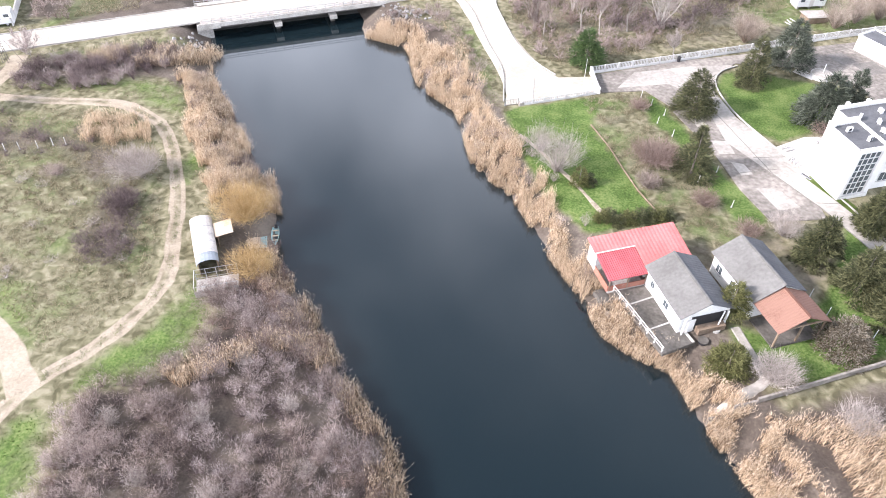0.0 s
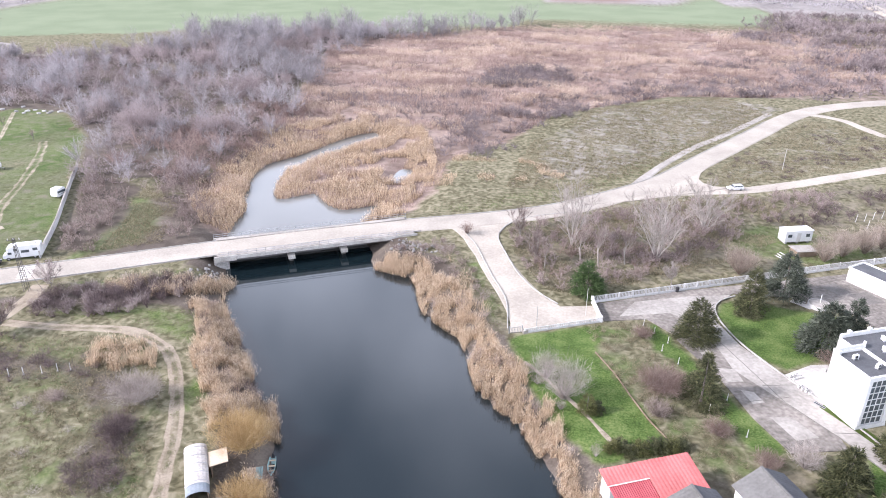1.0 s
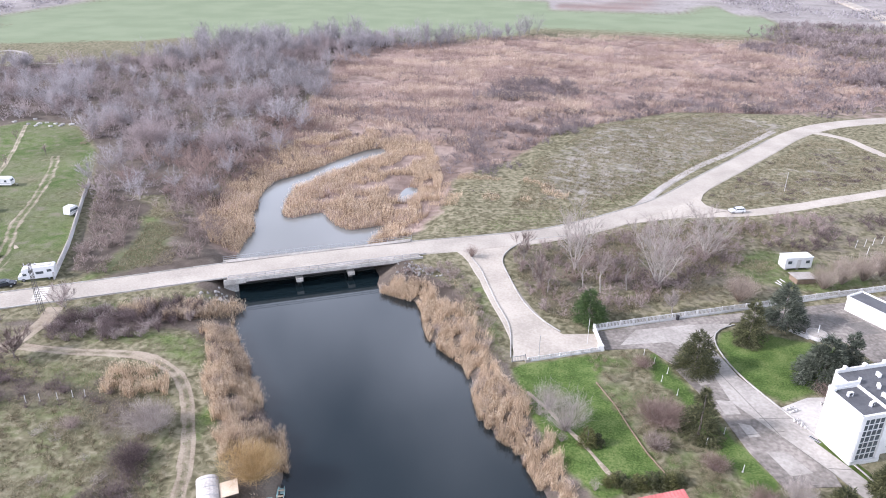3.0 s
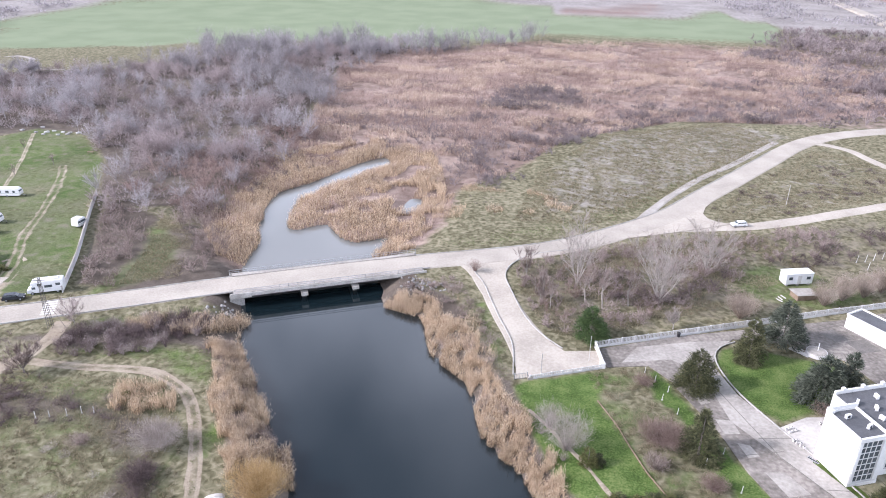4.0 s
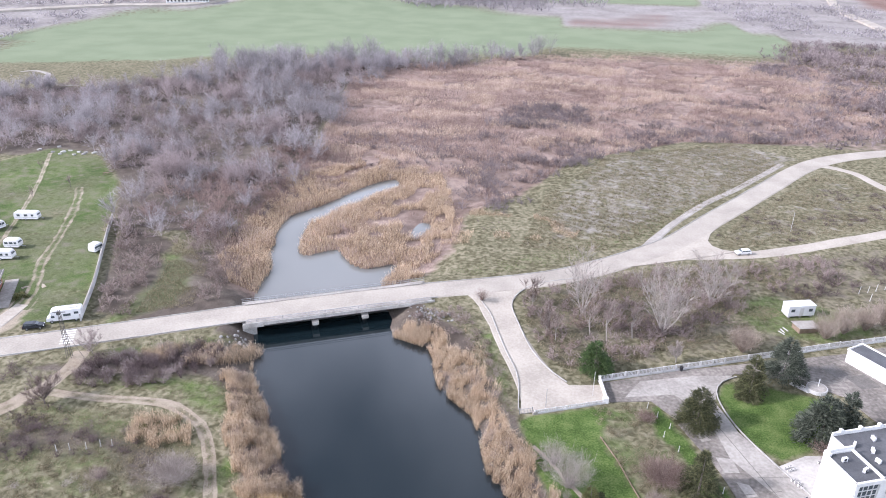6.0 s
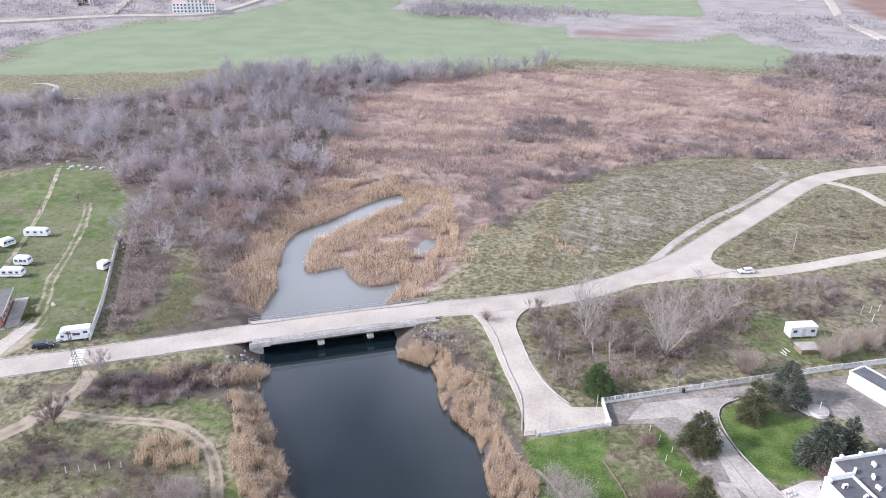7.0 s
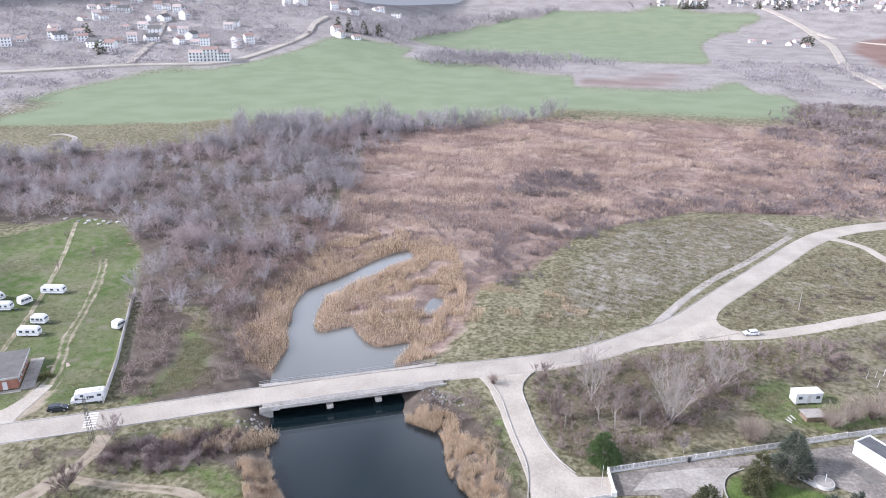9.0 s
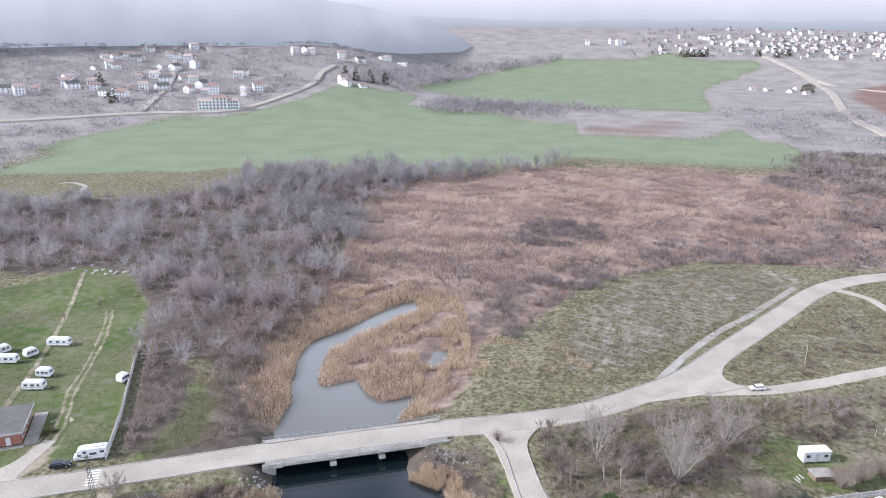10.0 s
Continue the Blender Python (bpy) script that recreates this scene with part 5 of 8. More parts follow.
def grass():
    def tufts(polys, dens, h, w, keep):
        q = at_ground(np.vstack([scatter(p, dens, lambda x, y: clear_of(x, y) & keep(x, y)) for p in polys]))
        n = len(q)
        hh = rng.uniform(.5, 1.2, n) * h
        return spikes(q, q + np.column_stack([rng.normal(size=(n, 2)) * h * .8, hh]), w * rng.uniform(.6, 1.4, n))
    meadow_w = [(-112, 64), (-100, 90), (-66, 92), (-56, 84), (-46, 60), (-46, 50), (-54, 42), (-80, 53)]
    meadow_n = [(-14, 178), (8, 180), (40, 222), (76, 270), (60, 300), (10, 270), (-10, 220)]
    east = [(40, 204), (62, 242), (84, 266), (94, 262), (110, 240), (86, 214), (58, 197), (42, 190)]
    t = tufts([meadow_w], 18, .3, .07, lambda x, y: vnoise(x, y, 5, 61) > .3)
    t2 = tufts([meadow_n, east], 7, .4, .1, lambda x, y: vnoise(x, y, 6, 62) > .3)
    t3 = tufts([[(-10, 150), (8, 165), (32, 177), (50, 183), (60, 164), (46, 152), (34, 140), (20, 130), (6, 121), (0, 122), (-7, 132)], [(-100, 142), (-95, 122), (-84, 128), (-92, 150), (-108, 162)]], 13, .65, .08, lambda x, y: vnoise(x, y, 5, 64) > .4)
    # tussocks: tufts in wandering rows
    tus = []
    for poly, dens, hh in ((meadow_n, .5, .5), (meadow_w, .55, .42), (east, .3, .4)):
        c = scatter(poly, dens * 2.2, lambda x, y: clear_of(x, y) & (np.sin((x * .5 + y * .9) * 2.1 + 5 * vnoise(x, y, 9, 66)) > .1) & (vnoise(x, y, 12, 67) > .25))
        i = np.repeat(np.arange(len(c)), 11)
        b = at_ground(c[i] + rng.normal(size=(len(i), 2)) * .2)
        tus.append(spikes(b, b + np.column_stack([rng.normal(size=(len(i), 2)) * .28, rng.uniform(.4, 1.1, len(i)) * hh]), .1 * rng.uniform(.6, 1.4, len(i))))
    stuff("tussocks", np.vstack(tus), M["straw"], "pale straw tussocks in wandering rows", "grass")
    stuff("meadow_grass", np.vstack([t, t2, t3]), M["straw"], "tussocky straw-coloured meadow grass", "grass")
    t = tufts([LAWN_GARDEN, LAWN_STRIP, LAWN_ISLAND, LAWN_HOUSE, *VERGES], 9, .16, .08, lambda x, y: vnoise(x, y, 4, 63) > .25)
    c = TL_L[(TL_L[:, 1] > 40) & (TL_L[:, 1] < 92)]
    i = rng.integers(0, len(c), 3000)
    q = at_ground(c[i] + rng.normal(size=(3000, 2)) * (.22, .22) + rng.uniform(-1, 1, (3000, 2)) * (.3, .8))
    q = q[vnoise(q[:, 0], q[:, 1], 3, 65) > .42]
    t = np.vstack([t, spikes(q + (0, 0, .04), q + np.column_stack([rng.normal(size=(len(q), 2)) * .1, rng.uniform(.06, .14, len(q))]), np.full(len(q), .06))])
    stuff("lawn_grass", t, M["grass"], "green winter lawn grass", "grass")


grass()


# ---- the bridge ----
def build_bridge():
    ux, uy = BRIDGE_B - BRIDGE_A
    ln, ang = math.hypot(ux, uy), math.degrees(math.atan2(uy, ux))
    b = thing("bridge", BRIDGE_A[0], BRIDGE_A[1], 0, ang, "low pale concrete road bridge over the river", "bridge")
    mx = ln / 2
    # deck, girders and piers get a dark colour for the shade under the bridge
    part("deck", box((mx, -.4, .15), (ln, 9.6, .7)), M["darkened"], b, "concrete deck coloured dark for the shade below")
    part("edge_beam", box((mx, -5.32, .48), (ln - 4, .28, .78), bev=.03), M["fascia"], b, "streaked pale concrete edge beam")
    part("edge_beam", box((mx, 4.55, .34), (ln - 2, .28, 1.05), bev=.03), M["fascia"], b)
    for x in (1.6, ln - 1.6):
        part("wing_wall", box((x, -5.34, .36), (4.4, .32, 1.16), bev=.03), M["fascia"], b, "pale wing wall")
        part("wing_wall", box((x, 4.58, .25), (4.4, .32, 1.4), bev=.03), M["fascia"], b)
    part("walkway", box((mx, -4.45, .9), (ln, 1.5, .16), bev=.02), M["slab"], b, "raised pale walkway")
    part("walkway", box((mx, 3.9, .9), (ln, 1.2, .16), bev=.02), M["slab"], b)
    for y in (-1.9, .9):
        part("girder", box((mx, y * 1.6 - .4, -.15), (ln - 3, .9, .6)), M["darkened"], b)
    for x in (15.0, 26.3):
        pr = part("pier", box((x, -.4, -2.3), (.9, 7.6, 3.2), bev=.05), M["darkened"], b)
        part("pier_cap", box((x, -.4, -.95), (1.5, 11.0, .75), bev=.05), M["fascia"], pr, "pale protruding pier cap")
    for x in (2.2, ln - 2.2):
        part("abutment", box((x - (1.5 if x < mx else -1.5), -.2, -1.7), (3.0, 8.6, 3.2), bev=.06), M["concrete"], b)
    # railings: posts and rails on both sides
    for y, x0, x1 in ((-5.3, .4, ln - .4), (4.5, -.5, ln + .5)):
        n = 22
        post = None
        for i in range(n + 1):
            x = x0 + (x1 - x0) * i / n
            if post is None:
                post = part("railing_post", box((0, 0, .5), (.07, .07, 1.0)), M["steel"], b)
                post.matrix_basis = pose(x, y, .88)
            else:
                again("railing_post", post, b, pose(x, y, .88))
        for z in (1.86, 1.4):
            part("rail", box(((x0 + x1) / 2, y, z), (x1 - x0, .06, .06)), M["steel"], b)
    return b


build_bridge()


def build_rocks():
    """Loose stones on the slopes beside the abutments."""
    bm = bmesh.new()
    spots = [((-65.5, 118.5), 5, 60), ((-30, 137), 5, 70)]
    for (cx, cy), rad, k in spots:
        for _ in range(k):
            x, y = cx + random.gauss(0, rad * .5), cy + random.gauss(0, rad * .3)
            s = random.uniform(.15, .5)
            if float(sdf(RIVER, np.array([x]), np.array([y]))[0]) < .3:
                continue
            bmesh.ops.create_icosphere(bm, subdivisions=1, radius=s, matrix=pose(x, y, max(gz(x, y), WATER_Z) + s * .2, random.uniform(0, 90), random.uniform(0, 90), random.uniform(0, 90)) @ Matrix.Diagonal((1, random.uniform(.6, 1), random.uniform(.5, .9), 1)))
    for v in bm.verts:
        v.co += Vector((random.uniform(-.06, .06), random.uniform(-.06, .06), random.uniform(-.06, .06)))
    me = bpy.data.meshes.new("riprap")
    bm.to_mesh(me)
    bm.free()
    me.materials.append(M["rock"])
    tagged(new("riprap", me), "loose pale stones on the slopes by the bridge", "rocks", kind="stuff")


build_rocks()


# ---- kerbs: each stone a piece ----
def kerb_line(name, line, side, label, step=2.0, size=(.2, .22), lift=.1, mat="kerb", zfun=None, start=0.0, end=1e9):
    root = tagged(new(name), label, "kerb", kind="structure")
    p = np.asarray(line, float)
    seg = np.linalg.norm(np.diff(p, axis=0), axis=1)
    s = np.r_[0, np.cumsum(seg)]
    base = None
    k = max(start, 0)
    while k + step < min(s[-1], end):
        a = np.array([np.interp(k, s, p[:, i]) for i in (0, 1)])
        b = np.array([np.interp(k + step, s, p[:, i]) for i in (0, 1)])
        t = (b - a) / np.linalg.norm(b - a)
        n = np.array((-t[1], t[0])) * side
        c = (a + b) / 2 + n
        z = (float(zfun(np.array([c[0]]), np.array([c[1]]))[0]) if zfun else gz(*c)) + lift
        m = pose(c[0], c[1], z, 0, 0, math.degrees(math.atan2(t[1], t[0])) + random.uniform(-.6, .6))
        if base is None:
            base = part("kerbstone", box((0, 0, 0), (step - .03, size[0], size[1]), bev=.015), M[mat], root)
            base.matrix_basis = m
        else:
            again("kerbstone", base, root, m)
        k += step
    return root


kerb_line("kerb_branch_west", spline([(-20.8, 147.6), (-16.8, 141), (-14.6, 135.2), (-11.2, 126), (-7.6, 117), (-6.2, 106)], 1.5), 0, "pale kerb along the side road", lift=.14)
kerb_line("kerb_branch_east", spline([(4, 163.2), (-6.5, 157.6), (-10.8, 152), (-12.2, 145.5), (-9.6, 137), (-6, 127.6), (-2, 121.2), (2.4, 116.8)], 1.5), 0, "pale curved kerb along the side road", lift=.14)
kerb_line("kerb_drive", spline([(34.8, 126.4), (31.6, 123.8), (30.1, 119.2), (32.2, 110.4), (37.3, 101), (44.3, 90), (48.8, 80.6), (54, 68)], 1.5), 0, "pale kerb along the concrete drive", lift=.2, zfun=flat)
kerb_line("kerb_road_north", MAIN_L, 3.65, "pale kerb on the north side of the road", step=3.0, lift=.08, zfun=road_z, start=150, end=420)
kerb_line("kerb_road_south", MAIN_L, -3.65, "pale kerb on the south side of the road", step=3.0, lift=.06, zfun=road_z, start=120, end=262)


# ---- zebra crossing: each stripe a piece ----
zb = tagged(new("crosswalk"), "worn white zebra stripes on the road", "road marking", kind="structure")
for i in range(6):
    f = (i + .5) / 6 - .5
    c = (-102.6 + f * 3.3 * .9, 109.9 - f * 6.0 * .9)
    part("stripe", box((*c, float(road_z(*c)) + .056), (2.6, .5, .012), rz=28), M["paint_white"], zb)


# ---- trees ----
def limb_tubes(segs, sides=5):
    """Tapered tubes: rows of (a, b, ra, rb)."""
    bm = bmesh.new()
    for a, b, ra, rb in segs:
        a, b = Vector(a), Vector(b)
        d = (b - a).normalized()
        u = d.orthogonal().normalized()
        w = d.cross(u)
        r0, r1 = [], []
        for i in range(sides):
            c, s = math.cos(2 * math.pi * i / sides), math.sin(2 * math.pi * i / sides)
            r0.append(bm.verts.new(a + (u * c + w * s) * ra))
            r1.append(bm.verts.new(b + (u * c + w * s) * rb))
        for i in range(sides):
            j = (i + 1) % sides
            bm.faces.new((r0[i], r0[j], r1[j], r1[i]))
    return bm


def mesh_part(name, me, parent, label=""):
    ob = new(name, me)
    ob.parent = parent
    return tagged(ob, label)


def bare_tree(name, x, y, h, r, seed, bark="palebark", twig="palewig", label="", limbs=7, twigs=1980, stem=.22, lean=0.0, category="tree", group="", tw=.045, thick=.020):
    """A leafless tree: trunk, forking limbs and a crown of fine twigs."""
    rd = random.Random(seed)
    t = thing(name, x, y, gz(x, y) - .05, rd.uniform(0, 360), label, category, group)
    r0 = h * thick
    top = Vector((lean, 0, h * stem))
    part("trunk", limb_tubes([((0, 0, 0), top * .5, r0 * 1.25, r0), (top * .5, top, r0, r0 * .85)], 7), M[bark], t, smooth=True)
    segs, ends = [], []
    for i in range(limbs):
        a = 2 * math.pi * (i + rd.uniform(-.3, .3)) / limbs
        out = rd.uniform(.25, 1.0) if i else .1
        start = top * rd.uniform(.75, 1.0)
        end = Vector((math.cos(a) * r * out * .62, math.sin(a) * r * out * .62, h * rd.uniform(.55, .82) * (1.08 - .28 * out)))
        mid = start.lerp(end, .5) + Vector((rd.uniform(-.06, .06) * h, rd.uniform(-.06, .06) * h, -.02 * h))
        segs += [(start, mid, r0 * .5, r0 * .34), (mid, end, r0 * .34, r0 * .16)]
        for p0, p1, k in ((start, mid, 4), (mid, end, 6)):
            for _ in range(k):
                b0 = p0.lerp(p1, rd.uniform(.3, 1))
                d = (end - start).normalized() + Vector((rd.uniform(-.8, .8), rd.uniform(-.8, .8), rd.uniform(-.1, .7)))
                b1 = b0 + d.normalized() * h * rd.uniform(.10, .26)
                segs.append((b0, b1, r0 * .16, r0 * .05))
                ends.append((b0, b1))
    part("limb", limb_tubes(segs, 4), M[bark], t, "forking pale limbs", smooth=True)
    b0 = np.array([e[0][:] for e in ends])
    b1 = np.array([e[1][:] for e in ends])
    i = rng.integers(0, len(ends), twigs)
    f = rng.uniform(.2, 1, (twigs, 1))
    s = b0[i] + (b1[i] - b0[i]) * f
    d = (b1[i] - b0[i])
    d /= np.linalg.norm(d, axis=1)[:, None]
    d += rng.normal(size=(twigs, 3)) * .5 + (0, 0, .25)
    tips = s + d * (h * rng.uniform(.04, .14, (twigs, 1)))
    mesh_part("crown", tri_mesh("crown", spikes(s, tips, tw * rng.uniform(.6, 1.3, twigs)), M[twig]), t)
    return t


def spreading_tree(name, x, y, h, r, seed, stems=5, twig="palewig", label="", twigs=3800, tw=.03, thick=.0095):
    """A many-stemmed leafless tree whose stems fan out from the foot and fork three times."""
    rd = random.Random(seed)
    t = thing(name, x, y, gz(x, y) - .05, rd.uniform(0, 360), label, "tree")
    r0 = h * thick
    main, fine, ends = [], [], []
    for i in range(stems):
        a = 2 * math.pi * (i + rd.uniform(-.3, .3)) / stems
        out = rd.uniform(.45, 1.0) * r if i else .12 * r
        top = Vector((math.cos(a) * out, math.sin(a) * out, h * rd.uniform(.84, 1.0) * (1 - .22 * out / r)))
        pts = [Vector((top.x * f ** .95 + rd.uniform(-.02, .02) * h, top.y * f ** .95 + rd.uniform(-.02, .02) * h, top.z * f)) if f else Vector((0, 0, 0)) for f in (0, .18, .36, .54, .72, .88, 1)]
        rad = [r0 * (1.15 - f) * .8 + .012 for f in (0, .18, .36, .54, .72, .88, 1)]
        main += [(pts[j], pts[j + 1], rad[j], rad[j + 1]) for j in range(6)]
        for j in range(1, 6):
            for _ in range(5):
                b0 = pts[j].lerp(pts[j + 1], rd.uniform(0, 1))
                d = (pts[j + 1] - pts[j]).normalized() + Vector((rd.uniform(-1, 1), rd.uniform(-1, 1), rd.uniform(-.25, .5))) * 1.1
                b1 = b0 + d.normalized() * h * rd.uniform(.12, .3) * (1.15 - .1 * j)
                fine.append((b0, b1, rad[j] * .42, .016))
                ends.append((b0, b1))
                for _ in range(3):
                    c0 = b0.lerp(b1, rd.uniform(.35, .95))
                    e = (b1 - b0).normalized() + Vector((rd.uniform(-.7, .7), rd.uniform(-.7, .7), rd.uniform(-.1, .6)))
                    c1 = c0 + e.normalized() * h * rd.uniform(.05, .12)
                    fine.append((c0, c1, .022, .01))
                    ends.append((c0, c1))
    part("trunk", limb_tubes(main, 6), M["palebark"], t, "pale forking stems", smooth=True)
    part("limb", limb_tubes(fine, 3), M["palebark"], t, "pale spreading branches", smooth=True)
    b0, b1 = np.array([e[0][:] for e in ends]), np.array([e[1][:] for e in ends])
    i = rng.integers(0, len(ends), twigs)
    s = b0[i] + (b1[i] - b0[i]) * rng.uniform(.2, 1, (twigs, 1))
    d = b1[i] - b0[i]
    d /= np.linalg.norm(d, axis=1)[:, None]
    d += rng.normal(size=(twigs, 3)) * .4 + (0, 0, .25)
    mesh_part("crown", tri_mesh("crown", spikes(s, s + d * (h * rng.uniform(.03, .08, (twigs, 1))), tw * rng.uniform(.6, 1.3, twigs)), M[twig]), t)
    return t


def bare_shrub(name, x, y, h, r, mat="twig", n=500, w=.045, label="", category="shrub", stem=True, group="", upright=.5, low=.0):
    t = thing(name, x, y, gz(x, y) - .05, 0, label, category, group)
    if stem:
        segs = []
        for i in range(6):
            a = i * 1.05 + random.uniform(-.3, .3)
            segs.append(((0, 0, 0), (math.cos(a) * r * .4, math.sin(a) * r * .4, h * .55), .05 + h * .008, .02))
        part("stem", limb_tubes(segs, 5), M["bark"], t)
    mesh_part("crown", tri_mesh("crown", shrub_tris(np.zeros((1, 3)), h, r, n, w, low, upright), M[mat]), t)
    return t


def conifer_tris(h, r, whorls, arms, n, droop=.25, power=.8, size=(.55, .26), base=.06, seed=1):
    """Needle sprays along whorled branches."""
    g = np.random.default_rng(seed)
    k = g.integers(0, whorls, n)
    zf = base + (1 - base) * (k + .5) / whorls
    pw = g.uniform(0, 1, n) < (1 - zf) ** 1.1 + .12
    k, zf = k[pw], zf[pw]
    n = len(k)
    b = g.integers(0, arms, n)
    arm = g.uniform(0, 2 * np.pi, (whorls, arms))
    reach = g.uniform(.72, 1.12, (whorls, arms))
    th = arm[k, b] + g.normal(size=n) * .16
    rad = r * (1 - zf) ** power * reach[k, b] + .12
    s = np.sqrt(g.uniform(.06, 1, n))
    z = h * zf + g.normal(size=n) * h / whorls * .28 - droop * rad * s ** 1.5
    p = np.stack([rad * s * np.cos(th), rad * s * np.sin(th), np.maximum(z, .1)], 1)
    d = np.stack([np.cos(th + g.normal(size=n) * .6), np.sin(th + g.normal(size=n) * .6), g.normal(size=n) * .35 - .1 + .5 * zf], 1)
    d *= (size[0] * g.uniform(.6, 1.3, n))[:, None]
    side = np.cross(d, np.stack([g.normal(size=n) * .5, g.normal(size=n) * .5, np.ones(n)], 1))
    side /= np.linalg.norm(side, axis=1)[:, None] + 1e-9
    side *= (size[1] * g.uniform(.6, 1.3, n))[:, None] / 2
    return np.stack([p - side, p + side, p + d], 1)


def conifer(name, x, y, h, r, mat, label, whorls=16, arms=9, n=5200, droop=.25, power=.8, size=(.55, .26), base=.06, seed=1, category="tree", trunk=True):
    t = thing(name, x, y, gz(x, y) - .05, 0, label, category)
    if trunk:
        part("trunk", limb_tubes([((0, 0, 0), (0, 0, h * .9), .05 + h * .018, .03)], 7), M["bark"], t)
    mesh_part("crown", tri_mesh("crown", conifer_tris(h, r, whorls, arms, n, droop, power, size, base, seed), M[mat]), t)
    return t


conifer("yew_tree", 25.4, 109.4, 7.8, 4.1, "yew", "dense dark green conical yew on the lawn", 18, 14, 18700, .1, .48, (0.41, 0.14), .03, 1)
conifer("spruce_tree", 23.8, 91.8, 8.6, 3.9, "spruce", "dark olive spruce beside the parking strip", 15, 9, 14300, .28, .75, (0.49, 0.13), .05, 2)
conifer("spruce_tree", 36.2, 120.6, 9.0, 3.4, "spruce", "greyish olive spruce on the green island", 15, 9, 14300, .25, .6, (0.49, 0.13), .1, 3)
conifer("cedar_tree", 43.6, 127.6, 9.4, 5.0, "cedar", "blue-green cedar with tiered branches", 9, 11, 17600, .12, .65, (0.60, 0.15), .12, 4)
conifer("cedar_tree", 46.4, 110.8, 8.2, 5.2, "cedar", "broad grey-green cedar beside the white building", 8, 12, 19800, .15, .6, (0.71, 0.16), .06, 5)
conifer("cedar_tree", 50.6, 113.0, 8.4, 3.6, "cedar", "dark blue-green cedar behind its broad neighbour", 10, 9, 13200, .15, .65, (0.56, 0.15), .08, 6)
conifer("pine_tree", 7.2, 122.2, 6.8, 4.1, "pine", "fresh green pine by the gate wall", 9, 10, 12100, .05, .6, (0.60, 0.13), .1, 7)
conifer("spruce_tree", 38.6, 75.6, 7.0, 3.5, "yew", "dark green conifer beside the drive", 12, 10, 15400, .2, .6, (0.52, 0.15), .08, 8)
conifer("spruce_tree", 42.4, 70.2, 7.4, 3.4, "spruce", "olive green conifer beside the drive", 12, 10, 15400, .2, .6, (0.52, 0.15), .08, 9)
conifer("spruce_tree", 47.8, 83.4, 6.4, 3.3, "yew", "dark round conifer below the white building", 12, 11, 15400, .15, .5, (0.49, 0.15), .05, 10)
conifer("spruce_tree", 47.0, 70.4, 7.4, 3.8, "yew", "dark conifer at the garden edge", 12, 10, 14300, .2, .6, (0.52, 0.15), .08, 11)
conifer("spruce_tree", 45.5, 65.0, 6.4, 3.4, "spruce", "olive conifer at the garden edge", 12, 10, 13200, .2, .6, (0.52, 0.15), .08, 12)
conifer("silver_bush", 38.6, 60.6, 4.4, 3.6, "silver", "large silvery brown evergreen bush", 9, 14, 16000, .1, .4, (0.3, 0.12), .05, 13, "shrub")
conifer("olive_bush", 25.0, 55.2, 3.6, 2.7, "olive", "rounded olive green bush on the terrace edge", 8, 14, 9900, .05, .38, (0.34, 0.12), .05, 14, "shrub")
conifer("olive_tree", 25.9, 63.4, 5.2, 2.6, "olive", "small olive green tree between the houses", 8, 12, 7920, .1, .4, (0.38, 0.12), .3, 15)
conifer("small_pine", 7.2, 86.0, 3.4, 1.6, "olive", "small pale green pine on the lawn", 8, 8, 3960, .1, .6, (0.30, 0.10), .15, 16)
conifer("box_bush", 8.6, 86.6, 1.8, 1.1, "yew", "small dark round evergreen bush", 6, 10, 3080, .0, .35, (0.22, 0.09), .0, 17, "shrub", False)
for i, (x, y, s) in enumerate([(10.6, 78.6, 1.2), (11.6, 79.0, 1.4), (13.0, 78.2, 1.1), (14.2, 78.8, 1.5), (15.6, 79.4, 1.6), (17.0, 79.8, 1.5), (18.4, 80.2, 1.5), (19.6, 80.4, 1.3)]):
    conifer("hedge_bush", x, y, s * 1.25, s, "yew" if i % 3 else "olive", "clipped dark hedge bush behind the red roof", 6, 10, 2860, .0, .35, (0.24, 0.10), .0, 20 + i, "hedge", False)
conifer("gorse_bush", -69.6, 86.2, 1.7, 1.0, "olive", "small yellow-green bush in the meadow", 6, 10, 2200, .0, .4, (0.22, 0.09), .0, 40, "shrub", False)

spreading_tree("poplar_tree", 4.0, 144.5, 15.5, 6.4, 1, 6, label="tall bare pale poplar fanning out from its foot")
spreading_tree("poplar_tree", 21.6, 139.8, 16, 7.6, 2, 8, label="broad many-stemmed bare pale tree in the thicket", twigs=5200)
spreading_tree("poplar_tree", 33.4, 156.5, 13, 6.0, 3, 6, label="bare pale spreading tree near the lane")
bare_tree("poplar_tree", -7.4, 146.8, 8, 3.4, 4, twig="twig", label="slender bare tree by the kerb", stem=.08, thick=.012, limbs=8, twigs=1540)
bare_tree("poplar_tree", -3.2, 134.5, 9, 3.2, 8, twig="twig", label="slender bare tree by the thicket edge", stem=.08, thick=.012, limbs=8, twigs=1540)
for i, (x, y, h) in enumerate([(6.0, 136.4, 10), (9.6, 134.8, 11), (15.0, 137.0, 10), (-1.2, 132.5, 7)]):
    bare_tree("birch_tree", x, y, h, 2.4, 10 + i, twig="twig", tw=.03, label="thin bare birch with a pale stem", limbs=5, twigs=924, stem=.35, lean=.5, thick=.012)
bare_tree("fruit_tree", 23.4, 129.0, 5.0, 2.8, 20, label="small bare pale tree by the fence", limbs=8, twigs=1760, stem=.25)
